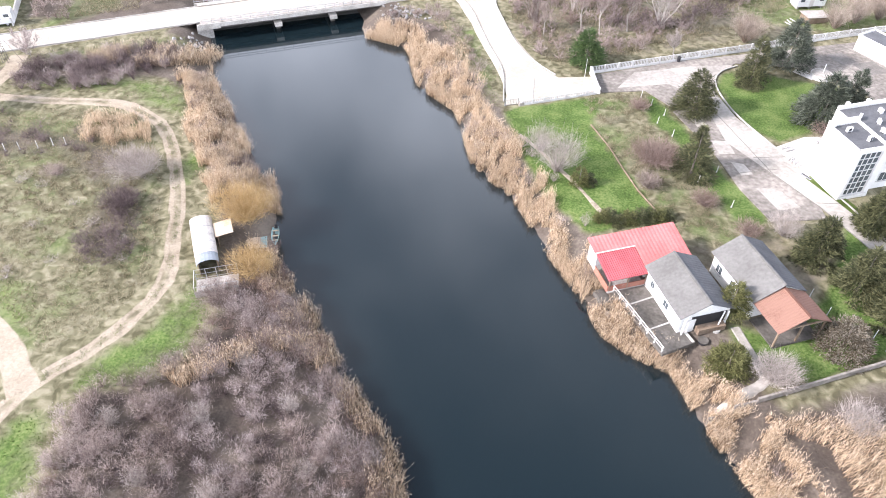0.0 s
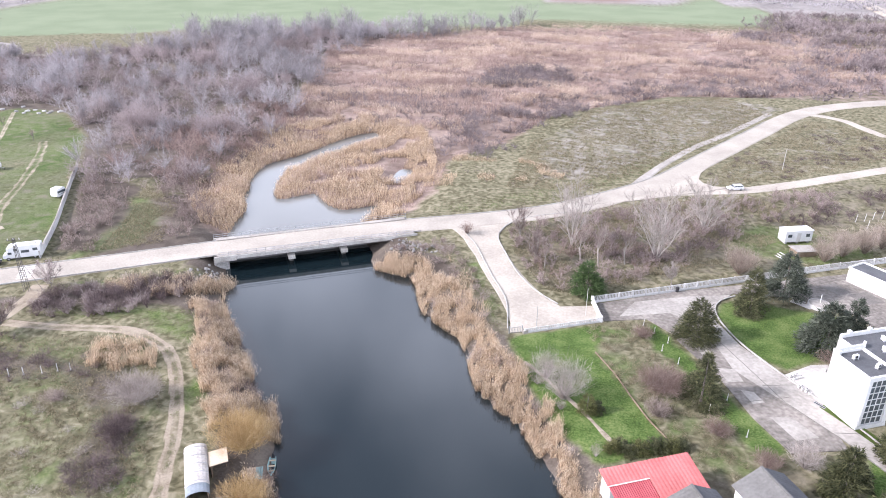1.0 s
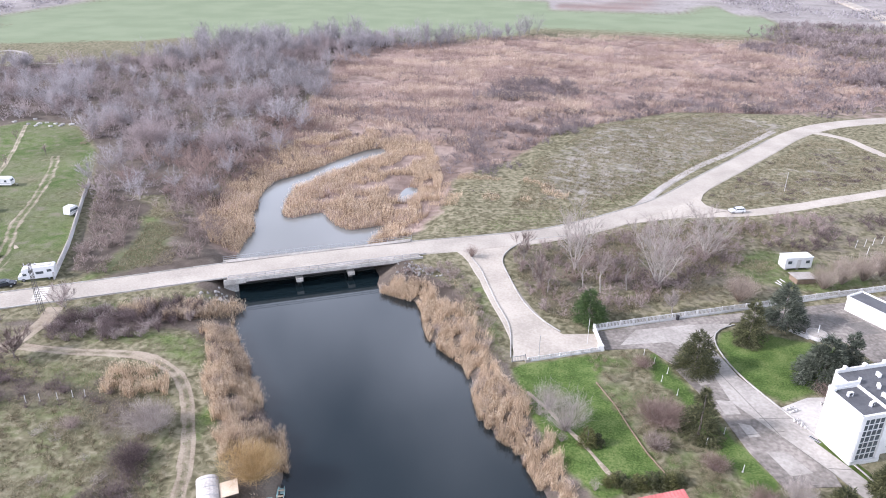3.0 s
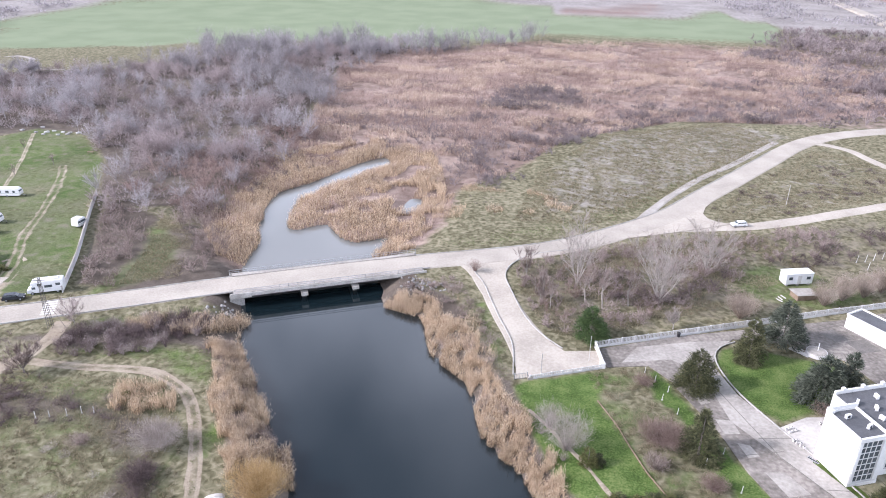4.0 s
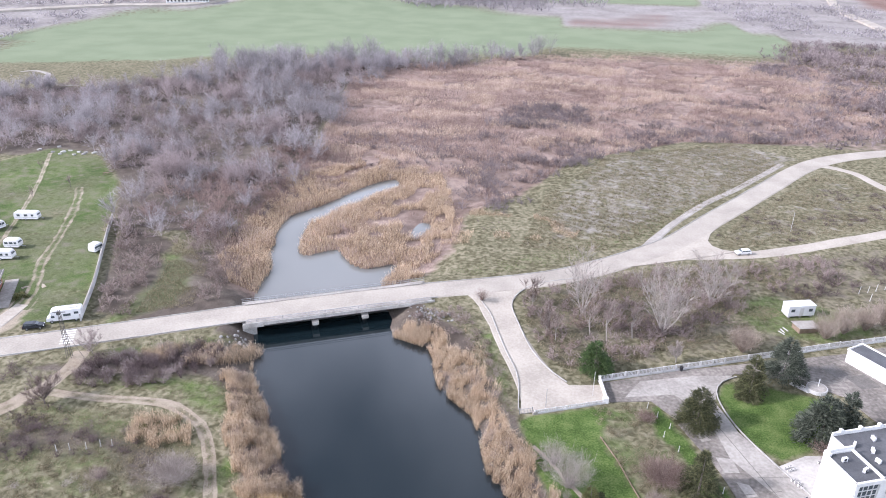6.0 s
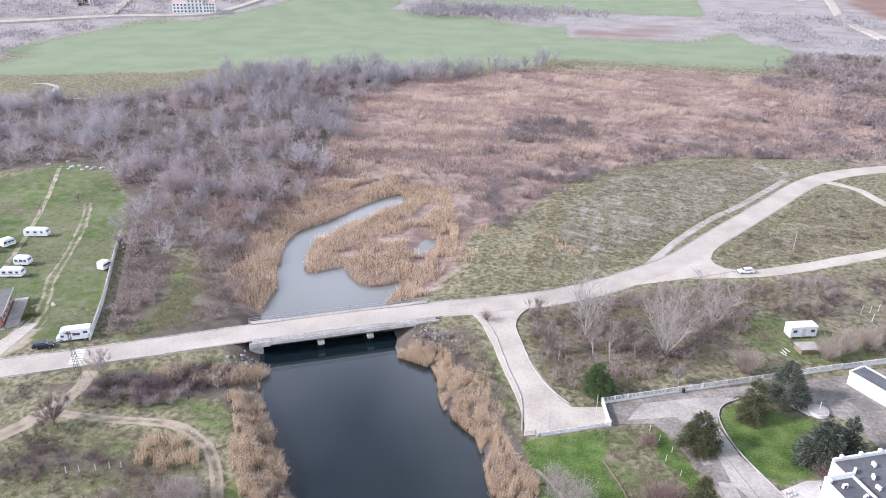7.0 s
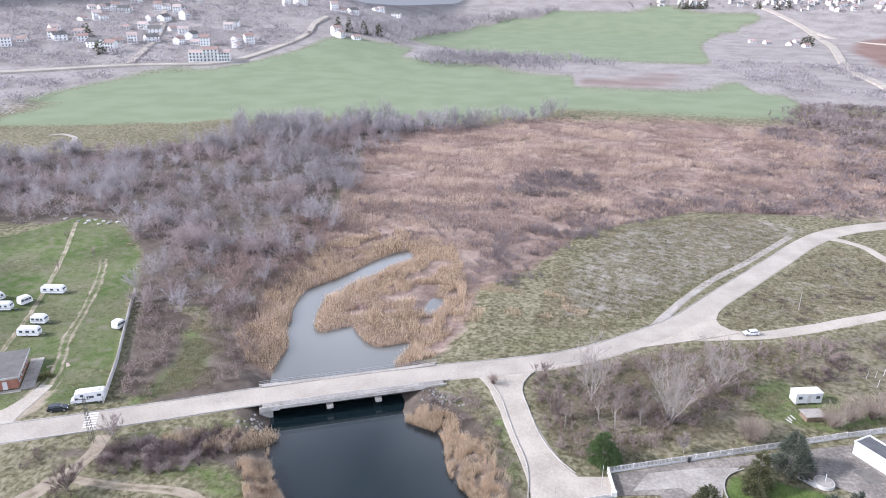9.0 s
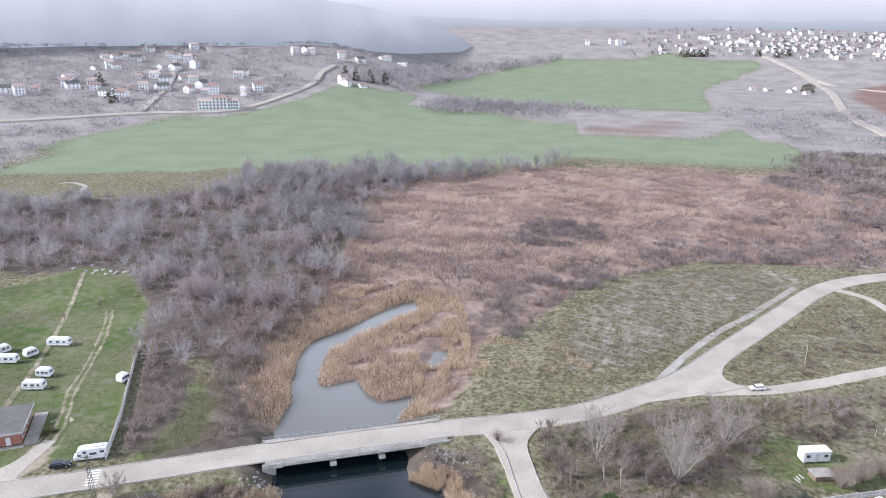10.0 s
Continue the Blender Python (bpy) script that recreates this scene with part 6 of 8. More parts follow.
bare_shrub("willow_shrub", 37.4, 136.4, 5.6, 3.8, "tantwig", 2550, 0.043, "pale bare rounded willow behind the fence", upright=.55)
for i, (x, y) in enumerate([(56.0, 146.0), (60.5, 149.0), (65.5, 151.5), (70.0, 154.5), (74.5, 157.0), (80.0, 160.0)]):
    bare_shrub("willow_shrub", x, y, random.uniform(5, 6.4), random.uniform(3.0, 3.8), "tantwig", 2210, 0.043, "tall pale bare willow beyond the fence", upright=.6)
bare_shrub("garden_tree", 3.8, 88.8, 6.6, 4.6, "palewig", 2200, .03, "rounded pale bare fruit tree on the lawn edge", "tree", upright=.5, low=.12)
bare_shrub("garden_tree", 1.0, 93.4, 4.8, 2.8, "palewig", 1200, .03, "pale bare young tree among the reeds", "tree", upright=.5, low=.12)
bare_shrub("red_shrub", 18.4, 93.4, 3.2, 4.4, "redtwig", 4600, .036, "large reddish-brown bare shrub")
bare_shrub("plum_shrub", 17.2, 87.2, 2.6, 2.4, "twig", 1530, 0.032, "bare purple-grey shrub by the fence")
bare_shrub("brown_shrub", 25.0, 84.2, 2.4, 2.4, "redtwig", 1700, 0.032, "brown bare shrub in the plot")
bare_shrub("brown_shrub", 30.2, 78.6, 2.6, 2.2, "redtwig", 1870, 0.032, "rusty bare shrub behind the grey house")
bare_shrub("brown_shrub", 16.6, 108.6, 1.8, 2.2, "redtwig", 1530, 0.032, "brown bare shrub by the gate")
bare_shrub("brown_shrub", 46.4, 106.0, 1.6, 3.2, "redtwig", 1530, 0.032, "low reddish bare shrubs by the forecourt")
bare_shrub("pale_shrub", 35.0, 79.6, 3.6, 2.6, "palewig", 1700, 0.036, "pale bare shrub by the parking strip")
bare_shrub("pale_shrub", 29.9, 54.2, 3.4, 3.2, "palewig", 3230, 0.032, "rounded pale bare shrub in the garden")
bare_shrub("pale_shrub", 37.5, 49.5, 3.2, 2.8, "palewig", 2210, 0.032, "pale bare shrub outside the garden wall")
bare_shrub("willow_bush", -38.4, 70.6, 5.2, 4.8, "willow", 5100, 0.036, "orange-yellow bare willow by the shack", upright=.55)
bare_shrub("willow_bush", -33.6, 60.4, 3.6, 3.6, "willow", 3740, 0.036, "orange-yellow bare willow by the pen", upright=.55)
bare_shrub("willow_bush", 43.5, 43.0, 3.4, 3.0, "willow", 2040, 0.036, "yellowish bare willow near the wall", upright=.55)
bare_shrub("pale_shrub", -57.6, 76.6, 4.0, 4.4, "palewig", 4200, 0.032, "pale grey bare shrub beside the track")
bare_shrub("dark_shrub", -56.6, 69.6, 2.4, 3.2, "darktwig", 2380, 0.032, "dark purple bare shrub beside the track")
bare_shrub("lilac_shrub", -70.0, 74.6, 1.4, 2.2, "twig", 1190, 0.029, "low lilac-grey shrub in the meadow")
bare_shrub("lilac_shrub", -36.0, 54.6, 2.4, 3.4, "twig", 2550, 0.032, "bare lilac-grey shrub beside the pen")
bare_tree("oak_tree", -91.6, 89.2, 6.6, 5.8, 30, bark="bark", twig="twig", label="gnarled bare tree at the track junction", limbs=12, twigs=5200, stem=.16, tw=.035)
bare_tree("roadside_tree", -93.6, 105.6, 6.4, 5.0, 31, bark="palebark", twig="lilac", label="pale lilac bare roadside tree by the crossing", limbs=11, twigs=2600, stem=.12, tw=.03, thick=.012)
bare_shrub("roadside_shrub", -19.2, 145.4, 3.0, 1.8, "redtwig", 850, 0.032, "small bare shrub at the junction")
for i, (x, y, h, r) in enumerate([(-26, 30, 2.6, 1.5), (-31, 38, 2.8, 1.6), (-22, 41, 2.4, 1.4), (-34, 30, 2.6, 1.5), (-18, 34, 2.4, 1.4), (-40, 36, 2.6, 1.5), (-29, 46, 2.2, 1.3), (-15, 28, 2.5, 1.4), (-24, 25, 2.6, 1.6), (-37, 44, 2.2, 1.3)]):
    bare_shrub("pale_shrub", x, y, h, r, "palewig", 714, 0.029, "pale bare shrub rising from the thicket", group="pale shrubs in the thicket")


# ---- houses on the east bank ----
def corrugate(bm_len, rise, run, pitch, z0, x0, amp=.04, flip=False):
    """A ribbed roof sheet over local x = along the eaves; ribs run down the slope. Returns bmesh; slope goes from (0, z0+rise) to (run, z0)."""
    bm = bmesh.new()
    n = max(4, int(bm_len / pitch) * 2)
    xs = [bm_len * i / n - bm_len / 2 + x0 for i in range(n + 1)]
    rows = []
    for i, x in enumerate(xs):
        a = amp if i % 2 else 0
        rows.append([bm.verts.new((x, -run if flip else run, z0 + a)), bm.verts.new((x, 0, z0 + rise + a)),
                     bm.verts.new((x, 0, z0 + rise + a - .1)), bm.verts.new((x, -run if flip else run, z0 + a - .1))])
    for p, q in zip(rows, rows[1:]):
        for i in range(4):
            j = (i + 1) % 4
            bm.faces.new((p[i], q[i], q[j], p[j]))
    bm.faces.new(rows[0])
    bm.faces.new(rows[-1][::-1])
    bmesh.ops.recalc_face_normals(bm, faces=bm.faces[:])
    return bm


def window_on(parent, x, y, z, w, h, rz, frame_mat="white"):
    fr = part("window", box((0, 0, 0), (w + .16, .1, h + .16), bev=.01), M[frame_mat], parent)
    fr.matrix_basis = pose(x, y, z, 0, 0, rz)
    part("pane", box((-w * .26, -.045, 0), (w * .46, .03, h)), M["glass"], fr)
    part("pane", box((w * .26, -.045, 0), (w * .46, .03, h)), M["glass"], fr)
    part("sill", box((0, -.09, -h / 2 - .1), (w + .3, .16, .05)), M["concrete"], fr)
    return fr


def gable_house(name, cx, cy, rz, ln, wd, eave, ridge, roof_l, roof_r, label, over=.4, pitch=.45, amp=.03):
    """Ridge along local x; local -y is the lower bank side."""
    h = thing(name, cx, cy, gz(cx, cy), rz, label, "house")
    body = [(-wd / 2 + over, 0), (wd / 2 - over, 0), (wd / 2 - over, eave - .12), (0, ridge - .22), (-wd / 2 + over, eave - .12)]
    part("wall", prism(body, ln - 2 * over, "x"), M["white"], h, "white rendered walls")
    part("roof_slope", corrugate(ln, ridge - eave, wd / 2, pitch, eave, 0, amp, True), M[roof_l], h)
    part("roof_slope", corrugate(ln, ridge - eave, wd / 2, pitch, eave, 0, amp, False), M[roof_r], h)
    part("ridge_cap", box((0, 0, ridge + .05), (ln, .3, .08), bev=.02), M["greyroof"], h)
    return h


# grey chalet
ch = gable_house("chalet", 20.7, 64.4, -65.5, 9.2, 7.2, 3.0, 4.7, "greyroof", "bitumen", "small white chalet with a grey gable roof")
part("porch_post", box((4.6, -2.8, 1.4), (.18, .18, 2.8)), M["white"], ch)
part("porch_post", box((4.6, 2.8, 1.4), (.18, .18, 2.8)), M["white"], ch)
# dark sheet on the wall in place of a shaded recess
part("porch_recess", box((4.17, .6, 1.35), (.12, 4.6, 2.3)), M["dark"], ch, "dark sheet painted as the shaded open porch")
part("door", box((4.3, -1.6, 1.05), (.08, .9, 2.1), bev=.01), M["white"], ch)
part("porch_shelf", box((4.7, .9, .45), (.9, 3.6, .9), bev=.04), M["wood"], ch, "dark wooden porch bench")
window_on(ch, 1.0, -3.24, 1.7, 1.0, 1.0, 0)
window_on(ch, -2.4, -3.24, 1.7, .8, .9, 0)
# grey house with tiled porch
h2 = gable_house("grey_roof_house", 29.3, 68.5, -64, 9.2, 7.4, 3.2, 5.2, "greyroof", "bitumen", "white house with a grey gable roof and tiled porch")
part("porch_roof", corrugate(5.0, 1.75, 3.55, .3, 3.0, 6.9, .05, True), M["terracotta"], h2, "terracotta tiled porch slope")
part("porch_roof", corrugate(5.0, 1.75, 3.55, .3, 3.0, 6.9, .05, False), M["terracotta"], h2, "terracotta tiled porch slope")
part("ridge_cap", box((6.9, 0, 4.82), (5.0, .3, .1), bev=.02), M["terracotta"], h2)
for y in (-3.1, 3.1, 0):
    part("porch_post", box((9.0, y, 1.45), (.2, .2, 2.9), bev=.01), M["wood"], h2)
part("porch_beam", box((9.0, 0, 2.95), (.16, 6.6, .2)), M["wood"], h2)
part("porch_floor", box((6.9, 0, .1), (4.6, 6.4, .2)), M["darkened"], h2)
window_on(h2, -2.6, -3.34, 1.8, 1.1, 1.1, 0)
window_on(h2, .4, -3.34, 1.8, 1.1, 1.1, 0)
window_on(h2, 3.0, -3.34, 1.8, .8, 1.1, 0)
part("door", box((4.3, 0, 1.05), (.08, .95, 2.1)), M["wood"], h2)
# red roof house: long axis along the river bend, single slope towards the water
rh = thing("red_roof_house", 15.0, 70.4, gz(15.0, 70.4), 25.2, "low house with a red sheet roof and crimson porch roof", "house")
part("wall", prism([(.3, 0), (2.5, 0), (2.5, 3.35), (.3, 2.95)], 11.4, "x"), M["white"], rh, "pale rendered walls")
part("wall", prism([(-2.5, 0), (.3, 0), (.3, 2.95), (-2.5, 2.4)], 5.8, "x", at=2.8), M["white"], rh)
for w_, x_, run_ in ((5.6, -3.3, 2.4), (6.6, 2.8, 5.7)):
    rr = corrugate(w_, .2 * run_, run_, .5, 3.65 - .2 * run_, x_, .03, True)
    bmesh.ops.translate(rr, vec=(0, 2.75, 0), verts=rr.verts[:])
    part("roof", rr, M["red"], rh, "bright red painted sheet roof")
pr_ = corrugate(5.4, .8, 4.2, .28, 2.2, -3.2, .06, True)
bmesh.ops.translate(pr_, vec=(0, .3, 0), verts=pr_.verts[:])
part("porch_roof", pr_, M["redporch"], rh, "crimson corrugated porch roof")
part("flashing", box((-3.2, .32, 3.13), (5.4, .22, .06)), M["white"], rh, "white flashing strip")
for x in (-5.4, -2.9, -.4):
    part("porch_post", box((x - .2, -3.7, 1.1), (.14, .14, 2.2)), M["wood"], rh)
part("porch_wall", box((-3.2, -3.7, .5), (5.0, .12, 1.0)), M["brick"], rh, "low dark red porch wall")
part("porch_wall", box((-5.75, -1.8, .5), (.12, 3.8, 1.0)), M["brick"], rh)
part("porch_floor", box((-3.2, -1.8, .08), (5.2, 4.2, .16)), M["concrete"], rh)

# terrace with slabs and white rail
te = thing("terrace", 16.8, 61.6, gz(16.8, 61.6), -58, "damp old concrete terrace with a white handrail", "terrace")
part("slab", box((0, 0, .1), (11.0, 4.6, .5), bev=.03), M["darkened"], te)
for x in (-2.5, 1.8):
    part("joint_strip", box((x, 0, .36), (.2, 4.4, .03)), M["concrete"], te)
part("border", box((0, 2.1, .37), (10.8, .35, .06)), M["concrete"], te)
for x in np.linspace(-5.2, 5.2, 8):
    part("rail_post", box((float(x), -2.25, .8), (.09, .09, 1.0)), M["white"], te)
part("rail", box((0, -2.25, 1.3), (10.8, .07, .07)), M["whitefence"], te, "white handrail")
part("rail", box((0, -2.25, .85), (10.8, .05, .05)), M["whitefence"], te)
# concrete landing below the porch
ld = thing("landing", 11.6, 64.2, gz(12.2, 64.6), -58, "damp concrete landing at the water's edge", "landing")
part("slab", box((-.5, 0, -.3), (3.4, 1.3, .8), bev=.05), M["darkened"], ld)
part("step", box((1.6, -.4, -.6), (1.0, 1.2, .5), bev=.04), M["concrete"], ld)
# porch clutter
gp = thing("garden_post", 24.2, 60.6, gz(24.2, 60.6), 0, "leaning white post in a round concrete base", "post")
part("base", rod((0, 0, 0), (0, 0, .25), .55, seg=14), M["concrete"], gp)
part("pole", rod((0, 0, .2), (.5, .7, 2.8), .09), M["whitemetal"], gp)
tb = thing("garden_tub", 22.6, 58.6, gz(22.6, 58.6), 0, "dark round garden tub", "tub")
part("body", rod((0, 0, 0), (0, 0, .45), .5, seg=14, r2=.6), M["plastic"], tb)
part("rim", rod((0, 0, .45), (0, 0, .5), .64, seg=14), M["darkened"], tb)
# garden path and walls
ribbon("garden_path", spline([(26.6, 61.5), (28.0, 57.5), (29.0, 54.0), (25.6, 51.2), (23.6, 49.2)], 1.2), .9, M["slab"], .06, "narrow concrete garden path", "path")
ribbon("garden_path_north", spline([(-2.6, 97.4), (.2, 94.6), (3.9, 89.6), (7.6, 84.9), (11, 79.3)], 1.2), .5, M["track"], .04, "worn garden path along the reeds", "path", ragged=.2)


def wall_run(name, pts, h, thick, mat, label, zoff=0.0, cap=True):
    """A low wall in straight lengths, each length a piece, with a coping."""
    w = tagged(new(name), label, "wall", kind="structure")
    for (ax, ay), (bx, by) in zip(pts, pts[1:]):
        ln = math.hypot(bx - ax, by - ay)
        k = max(1, round(ln / 3))
        for i in range(k):
            f = (i + .5) / k
            cx, cy = ax + (bx - ax) * f, ay + (by - ay) * f
            rz = math.degrees(math.atan2(by - ay, bx - ax))
            z = gz(cx, cy) + zoff
            part("wall_length", box((cx, cy, z + h / 2 - .2), (ln / k - .01, thick, h + .4), rz=rz), M[mat], w)
            if cap:
                part("coping", box((cx, cy, z + h + .03), (ln / k, thick + .1, .07), rz=rz, bev=.01), M["slab"], w)
    return w


wall_run("wall_garden", [(22.6, 48.6), (27.6, 50.8), (34.2, 54.2), (43.0, 58.8), (58, 66)], .8, .24, "old_asphalt", "weathered dark grey garden wall", cap=False)
wall_run("wall_plot", [(11.6, 96.2), (13.5, 91.4), (15.9, 85.9), (18.9, 80.7)], .22, .1, "wood", "thin low plank edging between the plots", cap=False)
wall_run("wall_plot_north", [(8.6, 102), (11.6, 96.2)], .2, .12, "wood", "thin low plank edging", cap=False)

# ---- gate and fences ----
def paling_fence(name, a, b, n_panels, h, label, mat="whitefence", base=.45, gap=.2, pale=.1, zz=0.0):
    """Concrete fence: plinth, posts and separate palings."""
    ln = math.hypot(b[0] - a[0], b[1] - a[1])
    f = thing(name, a[0], a[1], zz, math.degrees(math.atan2(b[1] - a[1], b[0] - a[0])), label, "fence")
    part("plinth", box((ln / 2, 0, base / 2), (ln, .22, base), bev=.02), M[mat], f)
    post = part("post", box((0, 0, h / 2), (.22, .24, h), bev=.02), M[mat], f)
    for i in range(1, n_panels + 1):
        again("post", post, f, pose(ln * i / n_panels, 0, 0))
    part("top_rail", box((ln / 2, 0, h - .12), (ln, .1, .1)), M[mat], f)
    slat = None
    k = int(ln / gap)
    for i in range(k):
        x = (i + .5) * ln / k
        if slat is None:
            slat = part("paling", box((0, 0, (h + base) / 2 - .05), (pale, .05, h - base - .1)), M[mat], f)
            slat.matrix_basis = pose(x, 0, 0)
        else:
            again("paling", slat, f, pose(x, 0, 0))
    return f


paling_fence("white_fence", (8.2, 118.9), (58, 142.8), 20, 1.5, "whitewashed concrete paling fence along the yard", gap=.3, pale=.16)
paling_fence("white_fence", (58, 142.8), (86, 155.6), 11, 1.4, "greyish concrete paling fence along the yard", gap=.3, pale=.16)
paling_fence("low_fence", (-3.2, 106.0), (9.6, 112.2), 7, .95, "low white paling fence before the lawn", gap=.34, pale=.16, base=.35)
gw = thing("gate_wall", 9.6, 112.4, 0, 102, "white rendered gate wall", "wall")
part("wall", box((3.2, 0, .65), (6.6, .25, 1.3), bev=.03), M["white"], gw)
part("pier", box((0, .2, .6), (.7, 1.0, 1.2), bev=.03), M["white"], gw)
part("pier", box((6.6, 0, .75), (.45, .45, 1.5), bev=.03), M["white"], gw)
sg = thing("metal_gate", -5.9, 105.3, 0, 24, "narrow grey metal gate beside the fence", "gate")
part("gate_frame", box((1.2, 0, 1.15), (2.3, .06, .07)), M["steel"], sg)
for i in range(9):
    part("bar", box((.1 + i * .28, 0, .6), (.05, .04, 1.2)), M["steel"], sg)
part("post", box((0, 0, .7), (.14, .14, 1.4)), M["steel"], sg)
part("post", box((2.4, 0, .7), (.14, .14, 1.4)), M["steel"], sg)
part("block", box((2.8, -.3, .3), (.9, .8, .6), bev=.04), M["slab"], sg)


def pole(name, x, y, h, r, mat, label, lean=(0, 0)):
    p = thing(name, x, y, gz(x, y), 0, label, "pole")
    part("shaft", rod((0, 0, -.2), (lean[0], lean[1], h), r, r2=r * .8), M[mat], p)
    part("foot", rod((0, 0, -.2), (0, 0, .18), r * 2.2), M["concrete"], p)
    return p


pole("sign_pole", -1.4, 108.4, 4.2, .07, "steel", "thin dark metal pole on the forecourt")
pole("lamp_pole", 7.0, 113.8, 5.6, .05, "whitefence", "pale concrete pole by the gate wall")
pole("marker_pole", 62.0, 207.0, 6.0, .06, "whitefence", "pale concrete pole on the grass triangle")
for x, y in ((17.0, 112.4), (18.6, 110.0), (20.6, 107.2), (19.4, 104.6), (21.6, 101.2), (24.6, 89.5), (27.6, 92.6), (28.8, 84.4)):
    pole("fence_stake", x, y, 1.3, .06, "whitefence", "leaning concrete fence stake in the plot", (.06, .02))
for x, y in ((36.4, 68.2), (37.9, 65.4), (42.6, 62.6), (43.6, 60.8), (45.0, 74.0)):
    pole("fence_stake", x, y, 1.4, .05, "whitemetal", "thin white stake on the lawn", (.1, .15))
for x, y in ((-80.7, 78.4), (-78.8, 79.2), (-76.2, 80.0), (-74.3, 81.1), (-72.5, 81.7)):
    pole("fence_stake", x, y, 1.5, .07, "whitefence", "old concrete fence stake in the meadow", (.1, -.05))
for x, y in ((69.8, 170.4), (72.0, 171.2), (74.2, 172.4), (76.6, 173.6), (71.2, 166.8), (78.6, 174.8)):
    pole("fence_stake", x, y, 2.0, .07, "whitefence", "white concrete stake in the scrub", (.15, 0))
sd = thing("satellite_dish", 43.4, 58.4, gz(43.4, 58.4) + 1.6, 0, "round white dish on the garden wall", "dish")
part("dish", rod((0, 0, .5), (-.1, -.2, .66), .5, seg=16, r2=.34), M["whitemetal"], sd)
part("bracket", rod((0, 0, 0), (0, 0, .5), .05), M["steel"], sd)
bn = thing("litter_bin", 24.2, 126.2, .13, 0, "black litter bin by the fence", "bin")
part("body", rod((0, 0, 0), (0, 0, .85), .3, seg=10, r2=.34), M["plastic"], bn)
part("lid", rod((0, 0, .85), (0, 0, .95), .37, seg=10, r2=.3), M["plastic"], bn)

# ---- white building ----
WB = (43.9, 88.8)
wb = thing("white_building", WB[0], WB[1], 0, 24.5, "tall white rendered building with a glazed corner and flat roof", "building")
part("tower_wall", box((.15, 3.4, 4.4), (.3, 6.8, 8.8)), M["white"], wb, "blank white facade")
part("tower_wall", box((2.6, 6.65, 4.4), (4.6, .3, 8.8)), M["white"], wb)
part("tower_wall", box((4.95, 3.4, 4.4), (.3, 6.8, 8.8)), M["white"], wb)
part("front_frame", box((2.55, .1, 8.45), (5.1, .35, .7), bev=.02), M["white"], wb)
part("front_frame", box((2.55, .1, .3), (5.1, .35, .6), bev=.02), M["white"], wb)
part("front_frame", box((.45, .1, 4.4), (.55, .34, 7.3)), M["white"], wb)
part("front_frame", box((4.6, .1, 4.4), (.75, .34, 7.3)), M["white"], wb)
gl = part("glazing", box((2.45, .28, 4.4), (3.5, .06, 7.4)), M["dark"], wb, "dark stair window")
cols_, rows_ = 4, 7
for i in range(cols_):
    for j in range(rows_):
        w_, h_ = 3.44 / cols_, 7.3 / rows_
        part("pane", box((.76 + (i + .5) * w_, .2, .75 + (j + .5) * h_), (w_ - .08, .04, h_ - .1)), M["glass"], gl)
for i in range(cols_ + 1):
    part("mullion", box((.74 + i * 3.44 / cols_, .14, 4.4), (.08, .1, 7.4)), M["white"], gl)
for j in range(rows_ + 1):
    part("transom", box((2.47, .14, .75 + j * 7.3 / rows_), (3.5, .1, .09)), M["white"], gl)
part("roof", box((2.55, 3.5, 8.35), (4.9, 6.4, .2)), M["bitumen"], wb, "dark bitumen flat roof")
part("parapet", box((2.55, 6.7, 9.0), (5.2, .26, .7)), M["white"], wb)
part("chimney", box((.5, 6.3, 8.9), (.6, .6, .5), bev=.02), M["white"], wb, "white rooftop block")
part("wing_wall", box((14, 1.3, 3.9), (18.0, .3, 7.8)), M["white"], wb, "white wing facade")
part("wing_wall", box((14, 10.9, 3.9), (18.0, .3, 7.8)), M["white"], wb)
part("wing_wall", box((5.15, 6.1, 3.9), (.3, 9.3, 7.8)), M["white"], wb)
part("wing_wall", box((22.85, 6.1, 3.9), (.3, 9.3, 7.8)), M["white"], wb)
part("wing_roof", box((14, 6.1, 7.75), (17.5, 9.4, .2)), M["bitumen"], wb, "dark wing roof")
part("wing_parapet", box((14, 10.9, 8.1), (18.0, .3, .7)), M["white"], wb)
for i in range(5):
    part("parapet_block", box((6.5 + i * 3.6, 10.9, 8.65), (.5, .5, .5), bev=.04), M["white"], wb)
for i in range(4):
    window_on(wb, 8 + i * 3.6, 1.12, 5.6, 1.6, 1.5, 0)
    window_on(wb, 8 + i * 3.6, 1.12, 2.2, 1.6, 1.5, 0)
for i, (x, y) in enumerate(((2.0, 4.8), (3.4, 2.2), (6.6, 8.0), (8.4, 6.2), (10.6, 8.6), (7.4, 4.0))):
    zt = 8.45 if x < 5 else 7.85
    ac = thing("air_conditioner", 0, 0, 0, 0, "white rooftop air-conditioning unit", "air conditioner", "rooftop units")
    ac.matrix_basis = wb.matrix_basis @ pose(x, y, zt, 0, 0, 20 * i)
    part("casing", box((0, 0, .45), (.85, .4, .62), bev=.03), M["whitemetal"], ac)
    part("fan_grille", rod((0, -.2, .45), (0, -.22, .45), .24, seg=14), M["plastic"], ac)
    part("foot", box((-.35, 0, .08), (.1, .5, .16)), M["steel"], ac)
    part("foot", box((.35, 0, .08), (.1, .5, .16)), M["steel"], ac)
bl = None
